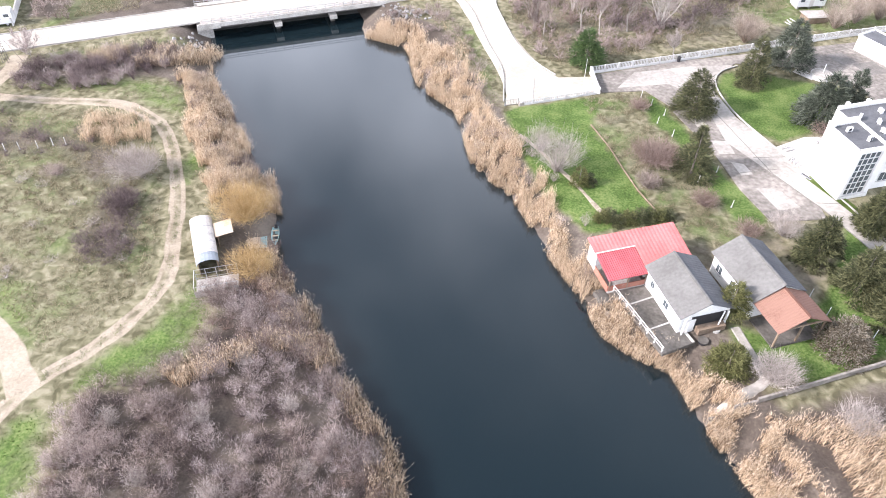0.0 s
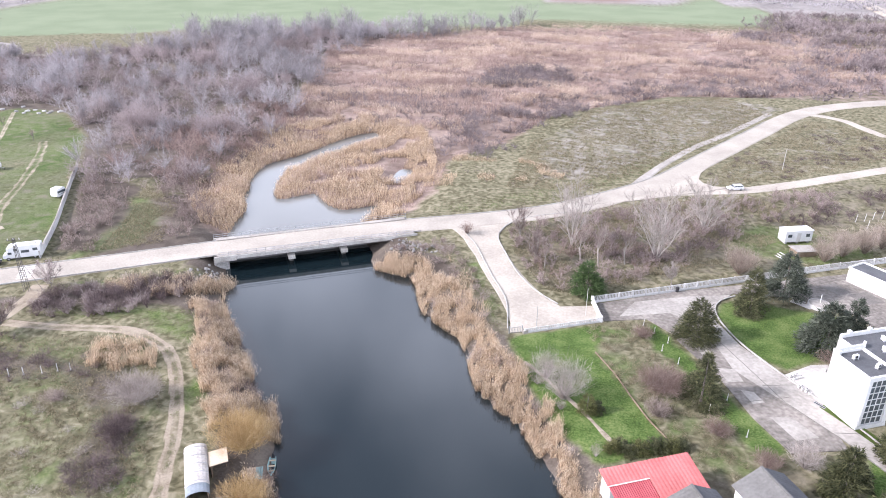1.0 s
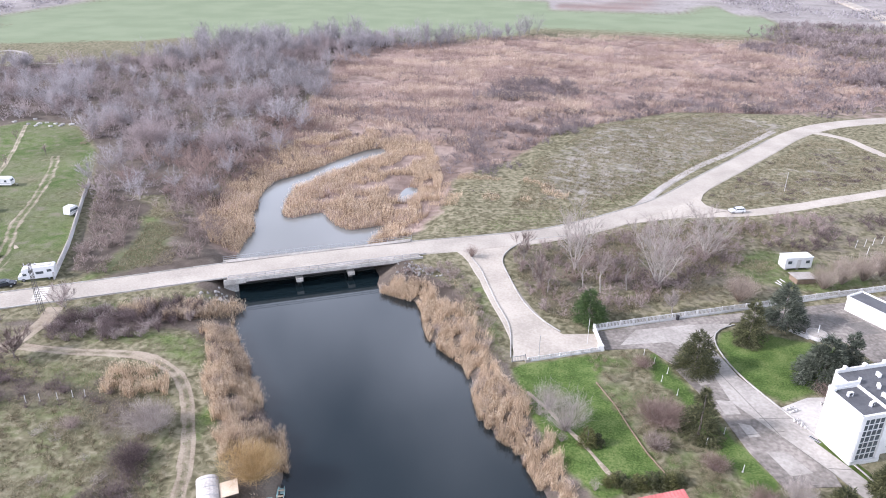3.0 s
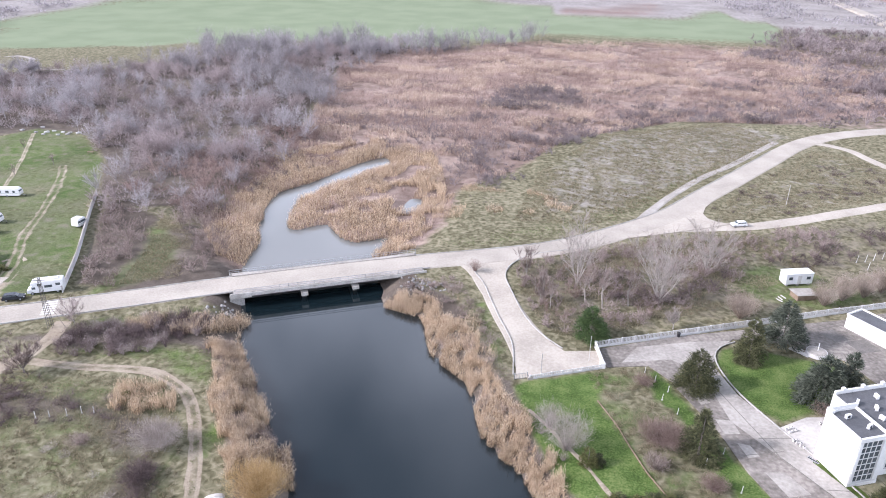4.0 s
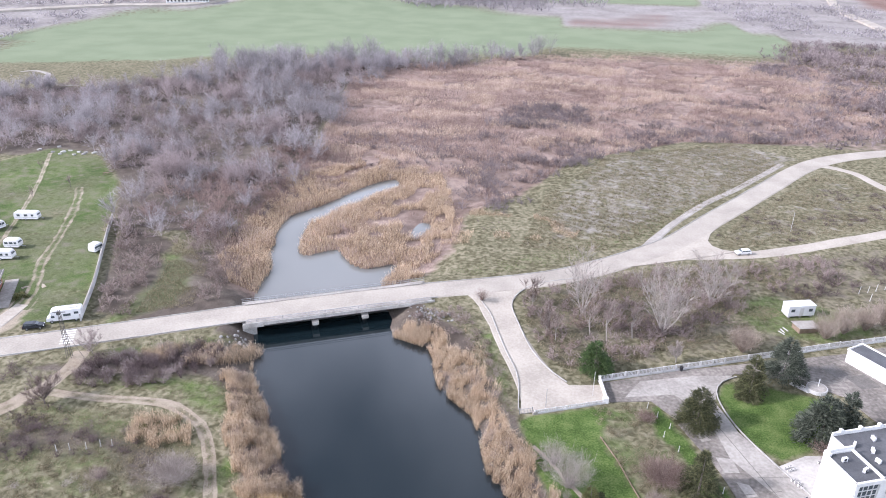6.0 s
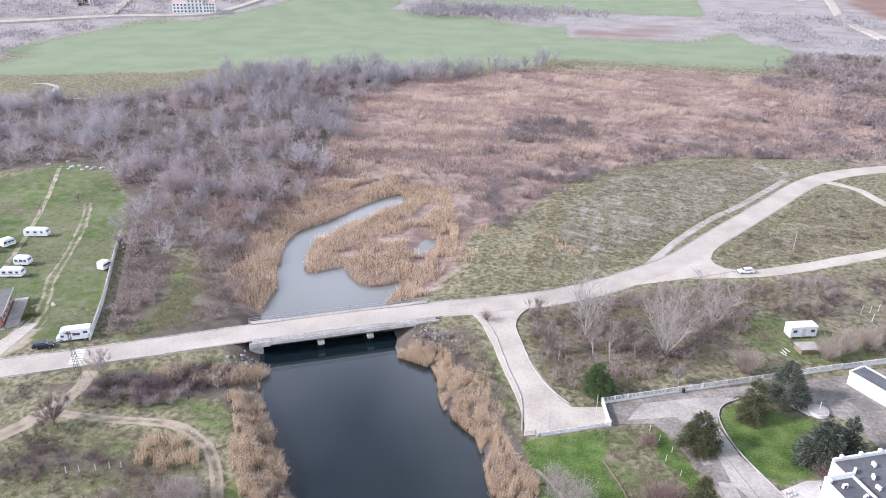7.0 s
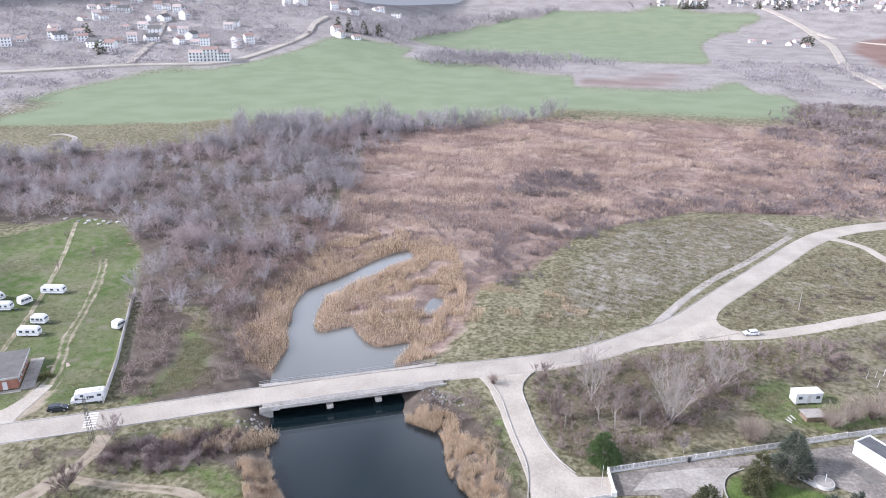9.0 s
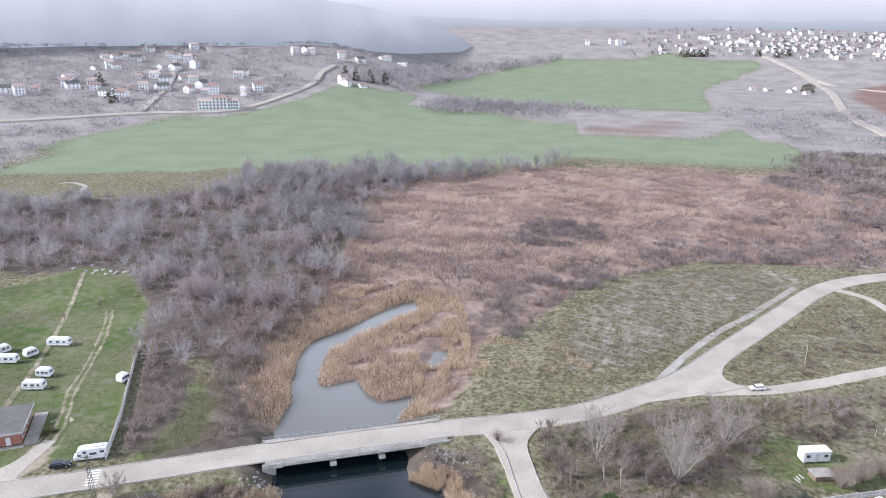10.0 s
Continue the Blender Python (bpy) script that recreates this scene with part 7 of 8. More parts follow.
for i, (x, y) in enumerate([(38.4, 100.4), (38.9, 100.8), (39.4, 101.1), (38.8, 99.9), (39.3, 100.2), (39.9, 100.6), (38.9, 97.8), (39.3, 97.3), (39.7, 96.8), (40.1, 96.4), (39.4, 98.0), (39.9, 97.3), (44.2, 103.2), (44.6, 102.6)]):
    if bl is None:
        bl = thing("concrete_block", x, y, .16, 20, "small white concrete block stacked on the forecourt", "block", "loose blocks")
        part("block", box((0, 0, .2), (.42, .26, .4), bev=.02), M["whitefence"], bl)
        # flat near-black patch paints the shade of a hollow core
        part("hollow", box((0, 0, .402), (.2, .12, .01)), M["dark"], bl)
    else:
        copy_thing(bl, pose(x, y, .16, 0, 0, random.uniform(0, 60)))
for x, y, rz in ((40.8, 93.9, -52), (43.2, 98.0, 30)):
    gr = thing("drain_grate", x, y, .165, rz, "dark drain grate in the paving", "grate")
    part("frame", box((0, 0, 0), (1.8, .6, .03)), M["steel"], gr)
    for k in range(6):
        part("slat", box((-.7 + k * .28, 0, .02), (.16, .5, .02)), M["plastic"], gr)
wl2 = thing("water_tank", 49.2, 125.2, .1, 0, "round pale concrete tank cover with a post", "tank")
part("ring", rod((0, 0, 0), (0, 0, .7), 1.9, seg=20), M["whitefence"], wl2)
part("lid", rod((0, 0, .7), (0, 0, .78), 1.7, seg=20), M["slab"], wl2)
part("post", rod((.2, .2, .7), (.2, .2, 2.4), .07), M["whitemetal"], wl2)
by = thing("upturned_boat", 46.2, 125.4, .1, -40, "upturned pale rowing boat on the grass", "boat")
part("hull", prism([(-1.9, .0), (-1.5, .35), (0, .6), (1.3, .45), (2.0, .0)], 1.0, "y"), M["whitefence"], by)
part("keel", box((0, 0, .58), (2.2, .08, .1)), M["wood"], by)

# ---- long white garage building ----
ga = thing("garage_block", 57.6, 137.2, 0, -52, "long low white garage block with a dark flat roof", "building")
part("wall", box((9.5, 2.2, 1.45), (19, 4.6, 2.9)), M["white"], ga, "white garage walls")
part("roof", box((9.5, 2.2, 2.95), (18.6, 4.2, .12)), M["bitumen"], ga, "dark flat roof")
part("parapet", box((9.5, -.1, 3.05), (19.2, .25, .35)), M["white"], ga)
part("parapet", box((9.5, 4.5, 3.05), (19.2, .25, .35)), M["white"], ga)
part("parapet", box((-.05, 2.2, 3.05), (.25, 4.6, .35)), M["white"], ga)
for i in range(6):
    d = part("garage_door", box((1.7 + i * 3.1, -.13, 1.25), (2.5, .06, 2.4), bev=.01), M["whitemetal"], ga)
    part("door_handle", box((1.7 + i * 3.1, -.18, 1.0), (.3, .05, .06)), M["steel"], d)
    part("pilaster", box((3.25 + i * 3.1, -.16, 1.45), (.3, .12, 2.9)), M["white"], ga)

# ---- white cabin behind the fence ----
cb = thing("site_cabin", 52.4, 155.4, gz(52.4, 155.4) + .1, 18, "white container cabin on blocks in the grass", "cabin")
part("body", box((0, 0, 1.7), (6.4, 2.6, 2.5), bev=.04), M["whitemetal"], cb)
part("roof", box((0, 0, 3.0), (6.6, 2.8, .14), bev=.03), M["whitemetal"], cb)
for x in (-2.1, 2.1):
    wdw = part("window", box((x, -1.31, 1.9), (.9, .06, .7)), M["plastic"], cb)
    part("pane", box((x, -1.345, 1.9), (.76, .02, .56)), M["glass"], wdw)
part("door", box((0, -1.31, 1.5), (.9, .06, 2.0)), M["whitefence"], cb)
for x in (-2.6, 0, 2.6):
    part("block", box((x, 0, .2), (.4, 2.2, .5)), M["concrete"], cb)
sl = thing("shed_roof", 52.6, 149.0, gz(52.6, 149), 20, "low wooden store with a flat pale sheet roof", "shed")
part("roof", box((0, 0, 1.3), (5.2, 3.4, .1), ry=3), M["slab"], sl)
part("wall", box((0, 0, .55), (4.6, 2.8, 1.1)), M["wood"], sl)
for i, (x, y) in enumerate(((47.6, 147.4), (48.4, 148.2), (47.2, 146.4))):
    pk = thing("timber_plank", x, y, gz(x, y) + .06, 110 + i * 9, "pale timber plank lying on the grass", "plank", "planks by the shed")
    part("board", box((0, 0, .05), (1.6, .25, .08)), M["whitefence"], pk)
    part("batten", box((.8, 0, .12), (.1, .4, .06)), M["wood"], pk)


# ---- campsite ----
def wheel(parent, x, y, r=.32, w=.2):
    ty = part("wheel", rod((x, y - w / 2, r), (x, y + w / 2, r), r, seg=14), M["tyre"], parent)
    part("rim", rod((x, y - w / 2 - .01, r), (x, y + w / 2 + .01, r), r * .6, seg=10), M["steel"], ty)


def caravan(x, y, rz, ln=5.2, label="white touring caravan on the campsite lawn"):
    c = thing("caravan", x, y, gz(x, y), rz, label, "caravan", "caravans on the campsite")
    h = 2.55
    prof = [(-ln / 2, .55), (-ln / 2 - .05, 1.3), (-ln / 2 + .25, h - .1), (-ln / 2 + .6, h), (ln / 2 - .9, h), (ln / 2 - .35, h - .25), (ln / 2, 1.35), (ln / 2 - .05, .6), (ln / 2 - .3, .45), (-ln / 2 + .3, .42)]
    bm = prism(prof, 2.15, "y")
    bmesh.ops.bevel(bm, geom=bm.edges[:], offset=.05, segments=1, affect="EDGES")
    part("body", bm, M["whitemetal"], c)
    for sy in (-1, 1):
        for wx, ww in ((-ln * .3, .9), (0.05, 1.0), (ln * .28, .7)):
            w = part("window", box((wx, sy * 1.085, 1.65), (ww, .03, .6), bev=.01), M["plastic"], c)
            part("pane", box((wx, sy * 1.105, 1.65), (ww - .12, .02, .5)), M["glass"], w)
        part("trim_stripe", box((0, sy * 1.08, 1.05), (ln * .9, .015, .1)), M["bluegrey"], c)
        wheel(c, -.2, sy * .98)
    part("front_window", box((ln / 2 - .2, 0, 1.85), (.06, 1.6, .55), ry=-25), M["glass"], c)
    part("roof_hatch", box((-.4, 0, h + .04), (.7, .6, .1), bev=.02), M["whitefence"], c)
    part("drawbar", box((ln / 2 + .55, 0, .5), (1.2, .12, .1)), M["steel"], c)
    part("jockey_wheel", rod((ln / 2 + 1.05, -.05, .15), (ln / 2 + 1.05, .05, .15), .15, seg=10), M["tyre"], c)
    return c


caravan(-157.6, 164.4, 12, 7.0, "long white caravan on the campsite lawn")
caravan(-147.2, 146.6, 10, 4.2, "small white caravan on the lawn")
caravan(-144.6, 139.9, 14, 5.8, "white caravan near the camp building")
caravan(-160.4, 156.0, 72, 3.6, "small white caravan seen end-on")
caravan(-163.6, 150.8, 16, 6.0, "white caravan beside the worn path")
caravan(-170.2, 155.6, 70, 4.6, "white caravan at the lawn edge")
caravan(-124.4, 149.6, 84, 3.2, "small white caravan by the fence")


def motorhome(x, y, rz):
    m = thing("motorhome", x, y, gz(x, y), rz, "white motorhome parked by the campsite entrance", "motorhome")
    prof = [(-3.2, .5), (-3.25, 2.9), (-2.9, 3.05), (2.2, 3.05), (3.0, 2.75), (3.1, 2.25), (2.55, 2.05), (2.2, 2.0), (2.2, .5)]
    bm = prism(prof, 2.25, "y")
    bmesh.ops.bevel(bm, geom=bm.edges[:], offset=.05, segments=1, affect="EDGES")
    part("body", bm, M["whitemetal"], m)
    cabp = [(2.15, .45), (2.15, 2.1), (2.6, 2.1), (3.25, 1.35), (3.95, 1.2), (4.05, .5)]
    part("cab", prism(cabp, 1.95, "y"), M["whitemetal"], m)
    part("windscreen", box((2.95, 0, 1.75), (.05, 1.7, .85), ry=-40), M["glass"], m)
    for sy in (-1, 1):
        for wx, ww, wz in ((-2.2, .9, 2.1), (-.3, 1.5, 1.8), (1.4, .7, 2.3)):
            w = part("window", box((wx, sy * 1.135, wz), (ww, .03, .55)), M["plastic"], m)
            part("pane", box((wx, sy * 1.155, wz), (ww - .12, .02, .44)), M["glass"], w)
        part("side_window", box((2.6, sy * .99, 1.55), (.7, .02, .5)), M["glass"], m)
        wheel(m, -1.9, sy * 1.0, .36)
        wheel(m, 3.0, sy * .92, .36)
        part("headlight", box((4.0, sy * .7, .85), (.08, .3, .2)), M["glass"], m)
    part("roof_box", box((-1.5, 0, 3.15), (1.8, 1.2, .22), bev=.05), M["whitefence"], m)
    part("bumper", box((4.0, 0, .5), (.2, 1.9, .25), bev=.04), M["plastic"], m)
    return m


motorhome(-107.6, 116.4, 208)


def car(name, x, y, rz, paint, label):
    c = thing(name, x, y, gz(x, y) + .06, rz, label, "car")
    prof = [(-2.1, .35), (-2.15, .85), (-1.95, 1.0), (-1.75, 1.05), (1.0, .98), (1.95, .8), (2.15, .6), (2.12, .32)]
    bm = prism(prof, 1.68, "y")
    bmesh.ops.bevel(bm, geom=bm.edges[:], offset=.06, segments=2, affect="EDGES")
    part("body", bm, M[paint], c)
    top = [(-2.0, 1.0), (-1.75, 1.38), (-1.45, 1.46), (.1, 1.46), (.4, 1.38), (1.1, .97)]
    bm = prism(top, 1.42, "y")
    bmesh.ops.bevel(bm, geom=bm.edges[:], offset=.05, segments=2, affect="EDGES")
    part("cabin", bm, M[paint], c)
    part("windscreen", box((.76, 0, 1.19), (.04, 1.26, .52), ry=-58), M["glass"], c)
    part("rear_window", box((-1.93, 0, 1.22), (.04, 1.2, .36), ry=30), M["glass"], c)
    for sy in (-1, 1):
        for wx, ww in ((-1.35, .6), (-.6, .75), (.2, .7)):
            part("side_window", box((wx, sy * .715, 1.2), (ww, .02, .34)), M["glass"], c)
        wheel(c, -1.3, sy * .76, .31, .18)
        wheel(c, 1.32, sy * .76, .31, .18)
        part("headlight", box((2.05, sy * .6, .68), (.14, .36, .14), bev=.02), M["whitemetal"], c)
        part("tail_light", box((-2.12, sy * .66, .8), (.08, .2, .24)), M["redporch"], c)
        part("mirror", box((.62, sy * .86, 1.02), (.12, .16, .12)), M["plastic"], c)
    part("bumper", box((2.12, 0, .42), (.1, 1.6, .18)), M["plastic"], c)
    part("bumper", box((-2.14, 0, .42), (.1, 1.6, .18)), M["plastic"], c)
    return c


car("parked_car", 45.6, 187.2, 197, "whitemetal", "small white hatchback parked on the lane")
car("parked_car", -112.2, 111.6, 28, "darkpaint", "dark car parked by the campsite entrance")

# camp building
cbd = thing("camp_building", -127.6, 117.4, gz(-130, 120), 122, "low brick camp building with a grey flat roof", "building")
part("wall", box((6.5, 5.0, 1.5), (12.6, 9.4, 3.0)), M["brick"], cbd, "brick red walls")
part("roof", box((6.5, 5.0, 3.2), (14.2, 11.0, .4), bev=.05), M["greyroof"], cbd, "grey overhanging flat roof")
part("roof_edge", box((6.5, -.45, 3.2), (14.3, .16, .5)), M["concrete"], cbd)
part("roof_edge", box((-.55, 5.0, 3.2), (.16, 11.0, .5)), M["concrete"], cbd)
for x in (2, 5, 8, 11):
    window_on(cbd, x, .24, 1.6, 1.2, 1.1, 0)
part("door", box((.16, 3.0, 1.05), (.1, 1.0, 2.1)), M["whitefence"], cbd)
part("terrace_slab", box((6.5, -1.6, .1), (15.0, 3.0, .2)), M["slab"], cbd, "pale paved strip")
part("terrace_slab", box((-1.2, 5.0, .1), (1.2, 11.0, .2)), M["slab"], cbd)
ribbon("camp_building_path", spline([(-128.5, 127), (-126, 130), (-123.5, 128.6)], 1.2), .8, M["track"], .05, "worn path from the camp building", "path")
conifer("yellow_bush", -125.2, 122.8, 1.6, 1.7, "olive", "yellow-green bush beside the camp building", 6, 10, 1200, 0, .4, (.35, .2), 0, 60, "shrub", False)
wall_run("wall_camp", [(-104.4, 116.4), (-112.7, 132.6), (-128.7, 160.6), (-134.4, 171.2)], 1.5, .2, "whitefence", "pale concrete panel wall along the campsite")
for i in range(14):
    a, r_ = random.uniform(0, 6.28), random.uniform(0, 1)
    x, y = -188 + math.cos(a) * 16 * r_, 226 + math.sin(a) * 7 * r_
    db = thing("rubble_heap", x, y, gz(x, y), random.uniform(0, 90), "pale rubble dumped at the lawn edge", "rubble", "rubble at the campsite")
    part("slab", box((0, 0, .2), (random.uniform(.6, 1.8), random.uniform(.5, 1.1), .5), ry=random.uniform(-15, 15), bev=.05), M["rock"], db)
    part("lump", box((.4, .3, .15), (.6, .5, .4), rz=30, bev=.08), M["rock"], db)
for x, y in ((-164.6, 192.0), (-186, 205), (-170, 181)):
    bare_tree("young_tree", x, y, 4.2, 1.8, int(-x), bark="bark", twig="twig", label="young bare tree on the campsite lawn", limbs=5, twigs=260)
pt = thing("picnic_table", -160.6, 205.2, gz(-160.6, 205.2), 20, "dark wooden picnic table on the lawn", "table")
part("tabletop", box((0, 0, .74), (1.9, .8, .06)), M["wood"], pt)
for sy in (-1, 1):
    part("bench", box((0, sy * .75, .45), (1.9, .28, .05)), M["wood"], pt)
    for sx in (-1, 1):
        part("leg", box((sx * .7, sy * .4, .37), (.08, .1, .74), rx=sy * 20), M["wood"], pt)

# ---- shack on the west bank ----
def arch(r, ln, rise, n=9, t=.06):
    o = [(r * math.cos(math.pi * i / n), rise * math.sin(math.pi * i / n)) for i in range(n + 1)]
    inn = [((r - t) * math.cos(math.pi * i / n), (rise - t) * math.sin(math.pi * i / n)) for i in range(n, -1, -1)]
    return prism(o + inn, ln, "x")


sk = thing("fishing_shack", -40.9, 62.6, gz(-40.9, 62.6), 119.5, "fishing shack with a curved white sheeting roof", "shack")
part("wall", box((0, -1.15, .95), (8.6, .1, 1.9)), M["wood"], sk, "weathered plank wall")
part("wall", box((0, 1.15, .95), (8.6, .1, 1.9)), M["wood"], sk)
part("wall", box((4.3, 0, .95), (.1, 2.3, 1.9)), M["wood"], sk)
a_ = arch(1.45, 7.4, .75)
bmesh.ops.translate(a_, vec=(.9, 0, 1.85), verts=a_.verts[:])
part("roof", a_, M["sheet"], sk, "white curved sheeting")
a_ = arch(1.42, 1.6, .72)
bmesh.ops.translate(a_, vec=(-3.6, 0, 1.82), verts=a_.verts[:])
part("canopy", a_, M["bluegrey"], sk, "blue-grey tarpaulin end")
for k in range(5):
    rb = arch(1.49, .07, .79)
    bmesh.ops.translate(rb, vec=(-2.4 + k * 1.6, 0, 1.85), verts=rb.verts[:])
    part("roof_rib", rb, M["steel"], sk)
ht = thing("lean_to", -39.4, 65.4, gz(-39.4, 65.4), 119.5, "plywood lean-to beside the shack", "shed")
part("roof", box((0, 0, 2.1), (2.8, 2.4, .1), rx=-6), M["paleply"], ht)
part("wall", box((1.2, 0, 1.0), (.1, 2.1, 2.0)), M["wood"], ht)
part("wall", box((0, .95, 1.0), (2.4, .1, 2.0)), M["wood"], ht)
pn = thing("dog_pen", -37.0, 57.0, gz(-37.0, 57.0), 24, "empty wire pen with a grey board fence", "pen")
for x in (-2.6, -1.3, 0, 1.3, 2.6):
    for y in (-1.5, 1.6):
        part("post", box((x, y, .9), (.08, .08, 1.8)), M["steel"], pn)
for y in (-1.5, 1.6):
    for z in (.3, 1.0, 1.75):
        part("rail", box((0, y, z), (5.2, .04, .05)), M["steel"], pn)
for k in range(14):
    part("wire", box((-2.6 + k * .4, 1.6, .95), (.02, .02, 1.7)), M["mesh"], pn)
for k in range(6):
    part("board", box((-2.3 + k * .9, -1.56, .5), (.84, .05, 1.0)), M["concrete"], pn)
part("side_rail", box((-2.6, 0, 1.75), (.05, 3.1, .05)), M["whitefence"], pn)
part("floor", box((0, 0, .05), (5.2, 3.1, .1)), M["concrete"], pn)
pl = thing("mooring_platform", -35.2, 66.4, gz(-35.6, 66.2), 20, "low wooden mooring platform with pale boards", "platform")
for k in range(7):
    part("plank", box((-.9 + k * .3, 0, .35), (.27, 2.2, .06)), M["paleply"] if k < 4 else M["teal"], pl)
for x in (-.8, .8):
    part("post", box((x, -.8, 0), (.1, .1, 1.0)), M["wood"], pl)
    part("post", box((x, .8, 0), (.1, .1, 1.0)), M["wood"], pl)
rb_ = thing("rowing_boat", -34.3, 69.6, WATER_Z, -73, "pale teal rowing boat moored at the bank", "boat")
hull = bmesh.new()
ribs = []
for x, w, z0 in ((-1.7, .42, .02), (-.9, .55, -.05), (0, .58, -.08), (.9, .48, -.04), (1.6, .2, .06), (1.85, .03, .15)):
    ribs.append([hull.verts.new(p) for p in ((x, -w, .42), (x, -w * .7, z0), (x, w * .7, z0), (x, w, .42), (x, w - .06 if w > .1 else w * .5, .42), (x, w * .6, z0 + .06), (x, -w * .6, z0 + .06), (x, -w + .06 if w > .1 else -w * .5, .42))])
for p, q in zip(ribs, ribs[1:]):
    for i in range(8):
        j = (i + 1) % 8
        hull.faces.new((p[i], p[j], q[j], q[i]))
hull.faces.new(ribs[0])
hull.faces.new(ribs[-1][::-1])
bmesh.ops.recalc_face_normals(hull, faces=hull.faces[:])
part("hull", hull, M["teal"], rb_)
for x in (-1.0, .1, 1.0):
    part("thwart", box((x, 0, .3), (.25, .9, .05)), M["paleply"], rb_)
part("outboard_motor", box((-1.85, 0, .45), (.3, .3, .55), bev=.05), M["plastic"], rb_)

# ---- power mast and cables ----
MAST = (-97.2, 103.4)
pm = thing("power_mast", MAST[0], MAST[1], gz(*MAST), 20, "lattice steel power mast beside the road", "mast")
H_ = 11.0
for sx in (-1, 1):
    for sy in (-1, 1):
        part("leg", rod((sx * .45, sy * .45, -.2), (sx * .18, sy * .18, H_), .05, seg=5), M["mesh"], pm)
for k in range(9):
    z0, z1 = H_ * k / 9, H_ * (k + 1) / 9
    w0, w1 = .45 - .27 * k / 9, .45 - .27 * (k + 1) / 9
    for sy in (-1, 1):
        part("brace", rod((-w0, sy * w0, z0), (w1, sy * w1, z1), .025, seg=4), M["mesh"], pm)
        part("brace", rod((sy * w0, w0, z0), (sy * w1, -w1, z1), .025, seg=4), M["mesh"], pm)
part("crossarm", box((0, 0, H_ - .5), (2.4, .1, .1)), M["mesh"], pm)
for x in (-1.0, 0, 1.0):
    part("insulator", rod((x, 0, H_ - .45), (x, 0, H_ - .1), .06), M["whitefence"], pm)
part("stay", rod((0, 0, H_ * .62), (6.2, -5.6, .1), .04), M["bark"], pm, "slanting dark strut")


# ---- village and town ----
def village_house(name, w, d, storeys, roof, label, cat="house", wall="housewall"):
    h = thing(name, 0, 0, 0, 0, label, cat, "distant houses")
    e = storeys * 2.9
    part("wall", prism([(-d / 2, -2), (d / 2, -2), (d / 2, e), (0, e + d * .3), (-d / 2, e)], w, "x"), M[wall], h)
    for s in (-1, 1):
        bm = prism([(s * (d / 2 + .4), e - .25), (0, e + d * .3 + .05), (0, e + d * .3 + .3), (s * (d / 2 + .4), e + .02)], w + .8, "x")
        part("roof", bm, M[roof], h)
    for j in range(storeys):
        for i in range(3):
            part("window", box((-w * .3 + i * w * .3, -d / 2 - .02, 1.5 + j * 2.9), (1.3, .1, 1.4)), M["glass"], h)
    part("chimney", box((w * .25, d * .15, e + d * .3 + .3), (.6, .6, 1.2)), M["brick"], h)
    return h


def place(src, x, y, rz, s=1.0):
    return copy_thing(src, pose(x, y, float(far_rise(np.array([x]), np.array([y]))[0]) - .2, 0, 0, rz))


HSE = [village_house("village_house", 11, 8, 2, "dullroof", "white two-storey village house with a tiled roof", wall="villagewhite"), village_house("village_house", 9, 8, 1, "dullroof", "low white village house with a tiled roof", wall="villagewhite"),
       village_house("village_house", 14, 10, 2, "greyroof", "pale village house with a grey roof", wall="villagewhite"), village_house("village_house", 10, 9, 3, "dullroof", "tall white village house with a tiled roof", wall="villagewhite")]
TOWN = [village_house("town_house", 8, 6.5, 2, "dullroof", "distant pale town house with a tiled roof"), village_house("town_house", 7, 6, 1, "dullroof", "distant low town house with a tiled roof"),
        village_house("town_house", 9, 7, 2, "greyroof", "distant pale town house with a grey roof")]
VILLAGE = [(-631, 898), (-588, 939), (-522, 662), (-514, 688), (-531, 761), (-592, 690), (-610, 624), (-597, 648), (-446, 804), (-391, 746), (-440, 997), (-374, 997), (-357, 1119), (-322, 833), (-589, 887),
           (-606, 843), (-633, 828), (-605, 779), (-535, 809), (-530, 853), (-480, 760), (-430, 720)]
k = 0
for x, y in VILLAGE:
    for _ in range(3):
        ox, oy = (0, 0) if _ == 0 else (random.uniform(-28, 28), random.uniform(-24, 24))
        src = HSE[k % 4]
        if k < 4:
            src.matrix_basis = pose(x, y, float(far_rise(np.array([x]), np.array([y]))[0]) - .2, 0, 0, random.uniform(0, 60))
        else:
            place(src, x + ox, y + oy, random.uniform(0, 90))
        k += 1
for i in range(240):
    az = radians(random.triangular(1.0, 23, 15))
    r = random.triangular(1440, 1740, 1520)
    x, y, rz = r * math.sin(az), r * math.cos(az), random.uniform(0, 90)
    if i < 3:
        TOWN[i].matrix_basis = pose(x, y, float(far_rise(np.array([x]), np.array([y]))[0]) - .2, 0, 0, rz)
    else:
        place(TOWN[i % 3], x, y, rz)
for x, y in ((0, 1546), (8, 1556), (-14, 1560), (-62, 1541), (120, 1478), (140, 1470)):
    place(HSE[3], x, y, random.uniform(0, 40))
for x, y in ((241, 1104), (258, 1085), (259, 1149), (214, 1120), (196, 1130)):
    place(HSE[1], x, y, random.uniform(0, 60))


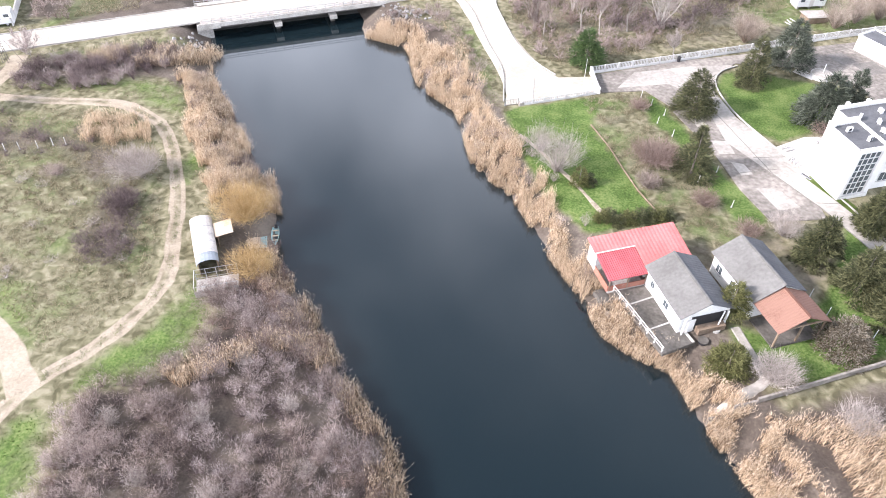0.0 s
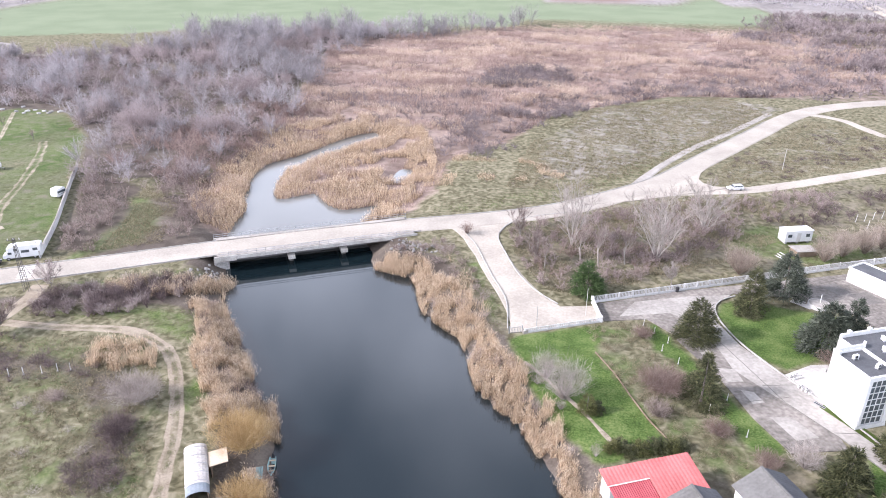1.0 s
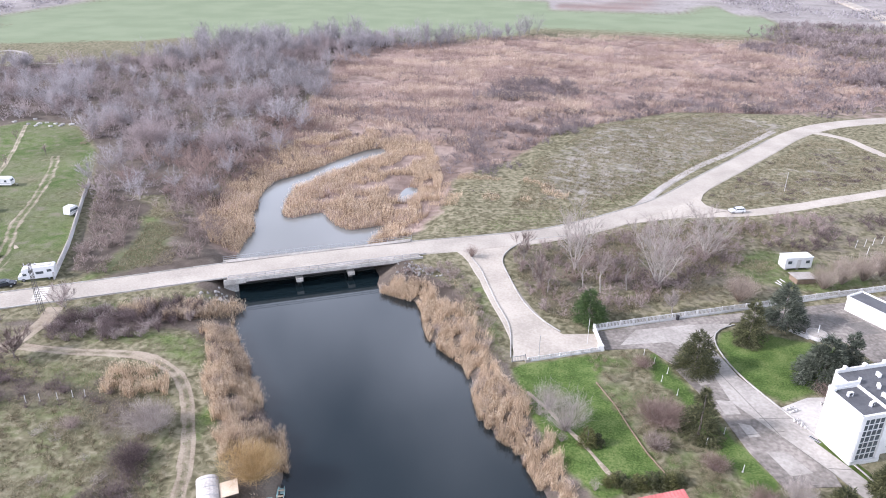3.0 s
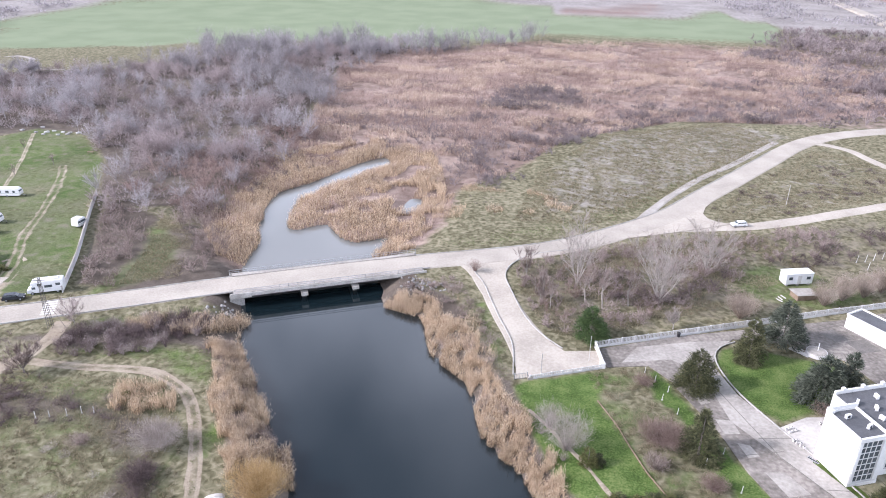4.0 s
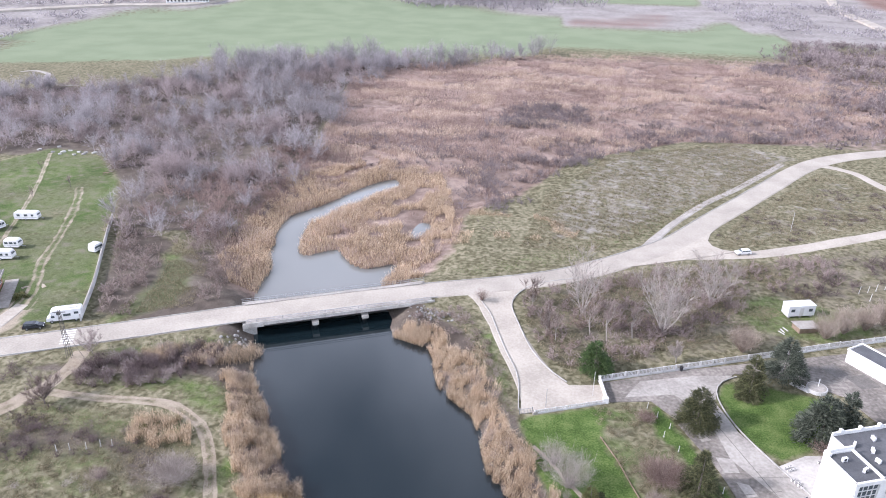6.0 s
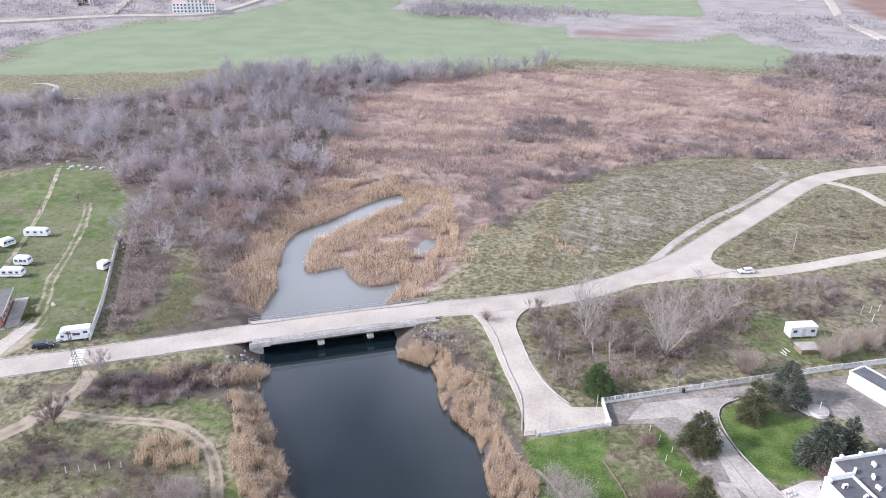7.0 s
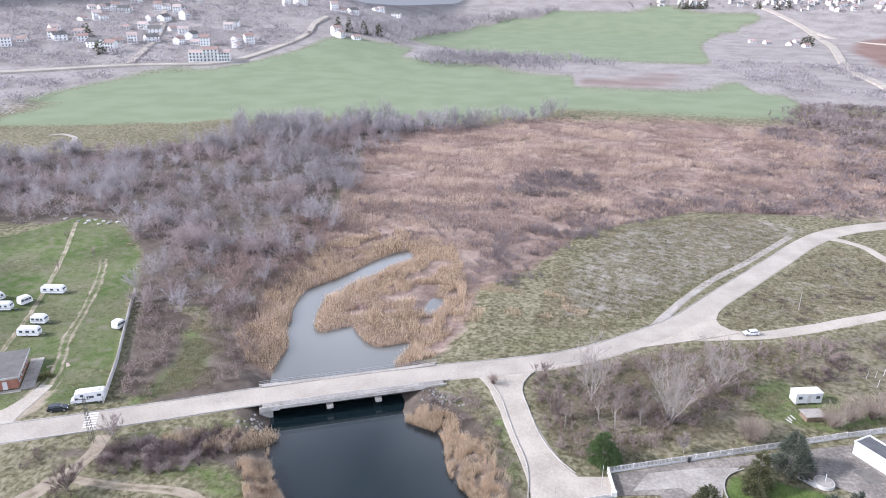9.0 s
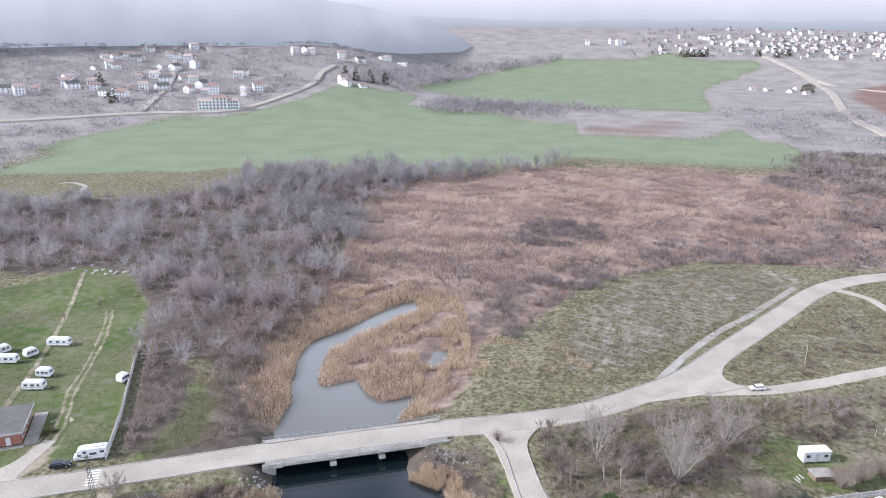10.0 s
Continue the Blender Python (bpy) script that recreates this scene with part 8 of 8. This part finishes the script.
def apartment(x, y, rz):
    z = float(far_rise(np.array([x]), np.array([y]))[0])
    a = thing("apartment_house", x, y, z, rz, "stepped white apartment house with red tiled roofs", "building")
    for (cx, w, st) in ((-11, 14, 3), (3, 15, 4), (16, 11, 3)):
        e = st * 3.0
        part("wall", box((cx, 0, e / 2 - 1), (w, 12, e + 2)), M["villagewhite"], a)
        part("roof", prism([(-6.6, e), (6.6, e), (0, e + 2.4)], w + .6, "x", at=cx), M["dullroof"], a)
        for j in range(st):
            part("balcony", box((cx, -6.5, .2 + j * 3.0), (w * .8, 1.0, .9)), M["whitefence"], a)
            for i in range(4):
                part("window", box((cx - w * .36 + i * w * .24, -6.03, 1.9 + j * 3.0), (1.6, .12, 1.6)), M["glass"], a)
    return a


apartment(-392, 660, 22)
wkw = thing("work_yard", -452, 640, 0, 20, "long low red-roofed shed by the village road", "shed")
part("wall", box((0, 0, 1), (34, 8, 3)), M["brick"], wkw)
part("roof", prism([(-4.6, 2.4), (4.6, 2.4), (0, 4.0)], 35, "x"), M["terracotta"], wkw)
for i, (x, y) in enumerate(((-318, 868), (-300, 872), (-284, 880), (-330, 860))):
    conifer("poplar_conifer", x, y, 16, 4.5, "yew", "distant dark conifer by the field", 8, 8, 700, .1, .5, (2.2, 1.2), .02, 70 + i)
for i, (x, y) in enumerate(((118, 1445), (128, 1440), (138, 1442), (150, 1440), (160, 1444), (250, 1440), (280, 1430), (262, 1112), (268, 1108), (300, 1440), (-560, 700), (-500, 640))):
    conifer("poplar_conifer", x, y, 13, 6, "yew", "distant dark conifer among the houses", 7, 8, 500, .1, .4, (2.4, 1.4), .02, 80 + i)


# ---- hazy distance: glowing sheets painted as a far wooded hill, a plain, and pale mist behind ----
# haze painted as emission that pales with height
def mist_glow_material(name, lo, hi, z0, z1, wobble):
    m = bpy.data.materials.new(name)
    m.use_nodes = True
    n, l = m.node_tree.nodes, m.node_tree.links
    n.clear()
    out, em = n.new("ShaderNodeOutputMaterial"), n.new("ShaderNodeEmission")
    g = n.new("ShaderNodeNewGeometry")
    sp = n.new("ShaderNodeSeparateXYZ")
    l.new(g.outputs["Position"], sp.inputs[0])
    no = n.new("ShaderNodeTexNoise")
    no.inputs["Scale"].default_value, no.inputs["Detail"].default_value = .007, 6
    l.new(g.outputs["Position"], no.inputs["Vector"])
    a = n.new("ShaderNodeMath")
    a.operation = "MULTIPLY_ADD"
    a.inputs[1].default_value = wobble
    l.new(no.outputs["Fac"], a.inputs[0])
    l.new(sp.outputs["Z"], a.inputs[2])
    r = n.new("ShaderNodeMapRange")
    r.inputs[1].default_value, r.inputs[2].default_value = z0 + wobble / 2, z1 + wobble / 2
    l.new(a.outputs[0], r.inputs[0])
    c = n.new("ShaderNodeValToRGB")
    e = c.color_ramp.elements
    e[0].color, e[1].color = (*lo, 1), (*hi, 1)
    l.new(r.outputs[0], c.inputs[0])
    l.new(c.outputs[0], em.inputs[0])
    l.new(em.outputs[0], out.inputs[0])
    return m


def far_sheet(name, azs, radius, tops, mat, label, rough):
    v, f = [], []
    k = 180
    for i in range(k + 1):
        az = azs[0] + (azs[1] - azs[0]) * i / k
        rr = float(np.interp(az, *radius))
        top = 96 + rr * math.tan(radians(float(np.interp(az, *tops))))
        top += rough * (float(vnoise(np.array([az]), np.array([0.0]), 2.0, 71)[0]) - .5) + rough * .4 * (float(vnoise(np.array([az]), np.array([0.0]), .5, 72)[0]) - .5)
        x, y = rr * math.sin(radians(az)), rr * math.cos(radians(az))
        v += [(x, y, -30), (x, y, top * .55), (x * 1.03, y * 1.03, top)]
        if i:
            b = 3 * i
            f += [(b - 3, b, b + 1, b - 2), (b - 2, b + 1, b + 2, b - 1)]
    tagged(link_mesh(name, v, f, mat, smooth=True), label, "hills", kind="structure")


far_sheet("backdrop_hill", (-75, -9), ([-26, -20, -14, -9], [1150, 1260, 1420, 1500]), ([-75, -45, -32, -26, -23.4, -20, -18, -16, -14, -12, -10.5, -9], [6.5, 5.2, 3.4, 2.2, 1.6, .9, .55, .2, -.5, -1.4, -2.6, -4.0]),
          mist_glow_material("misty_wooded_hill", (.33, .355, .39), (.74, .77, .8), 40, 150, 80), "far wooded hill fading into pale mist", 6)
far_sheet("backdrop_plain", (-30, 80), ([-30, 80], [1790, 1790]), ([-30, -12, -4, 10, 30, 80], [.3, .1, -.1, .0, .1, .2]), mist_glow_material("misty_far_plain", (.4, .42, .45), (.56, .585, .615), 72, 100, 14), "misty far plain behind the town", 7)
far_sheet("backdrop_mist", (-80, 80), ([-80, 80], [2100, 2100]), ([-80, 80], [14, 14]), mist_glow_material("pale_winter_mist", (.54, .56, .59), (.86, .87, .89), 80, 175, 30), "pale winter mist over the far plain", 0)
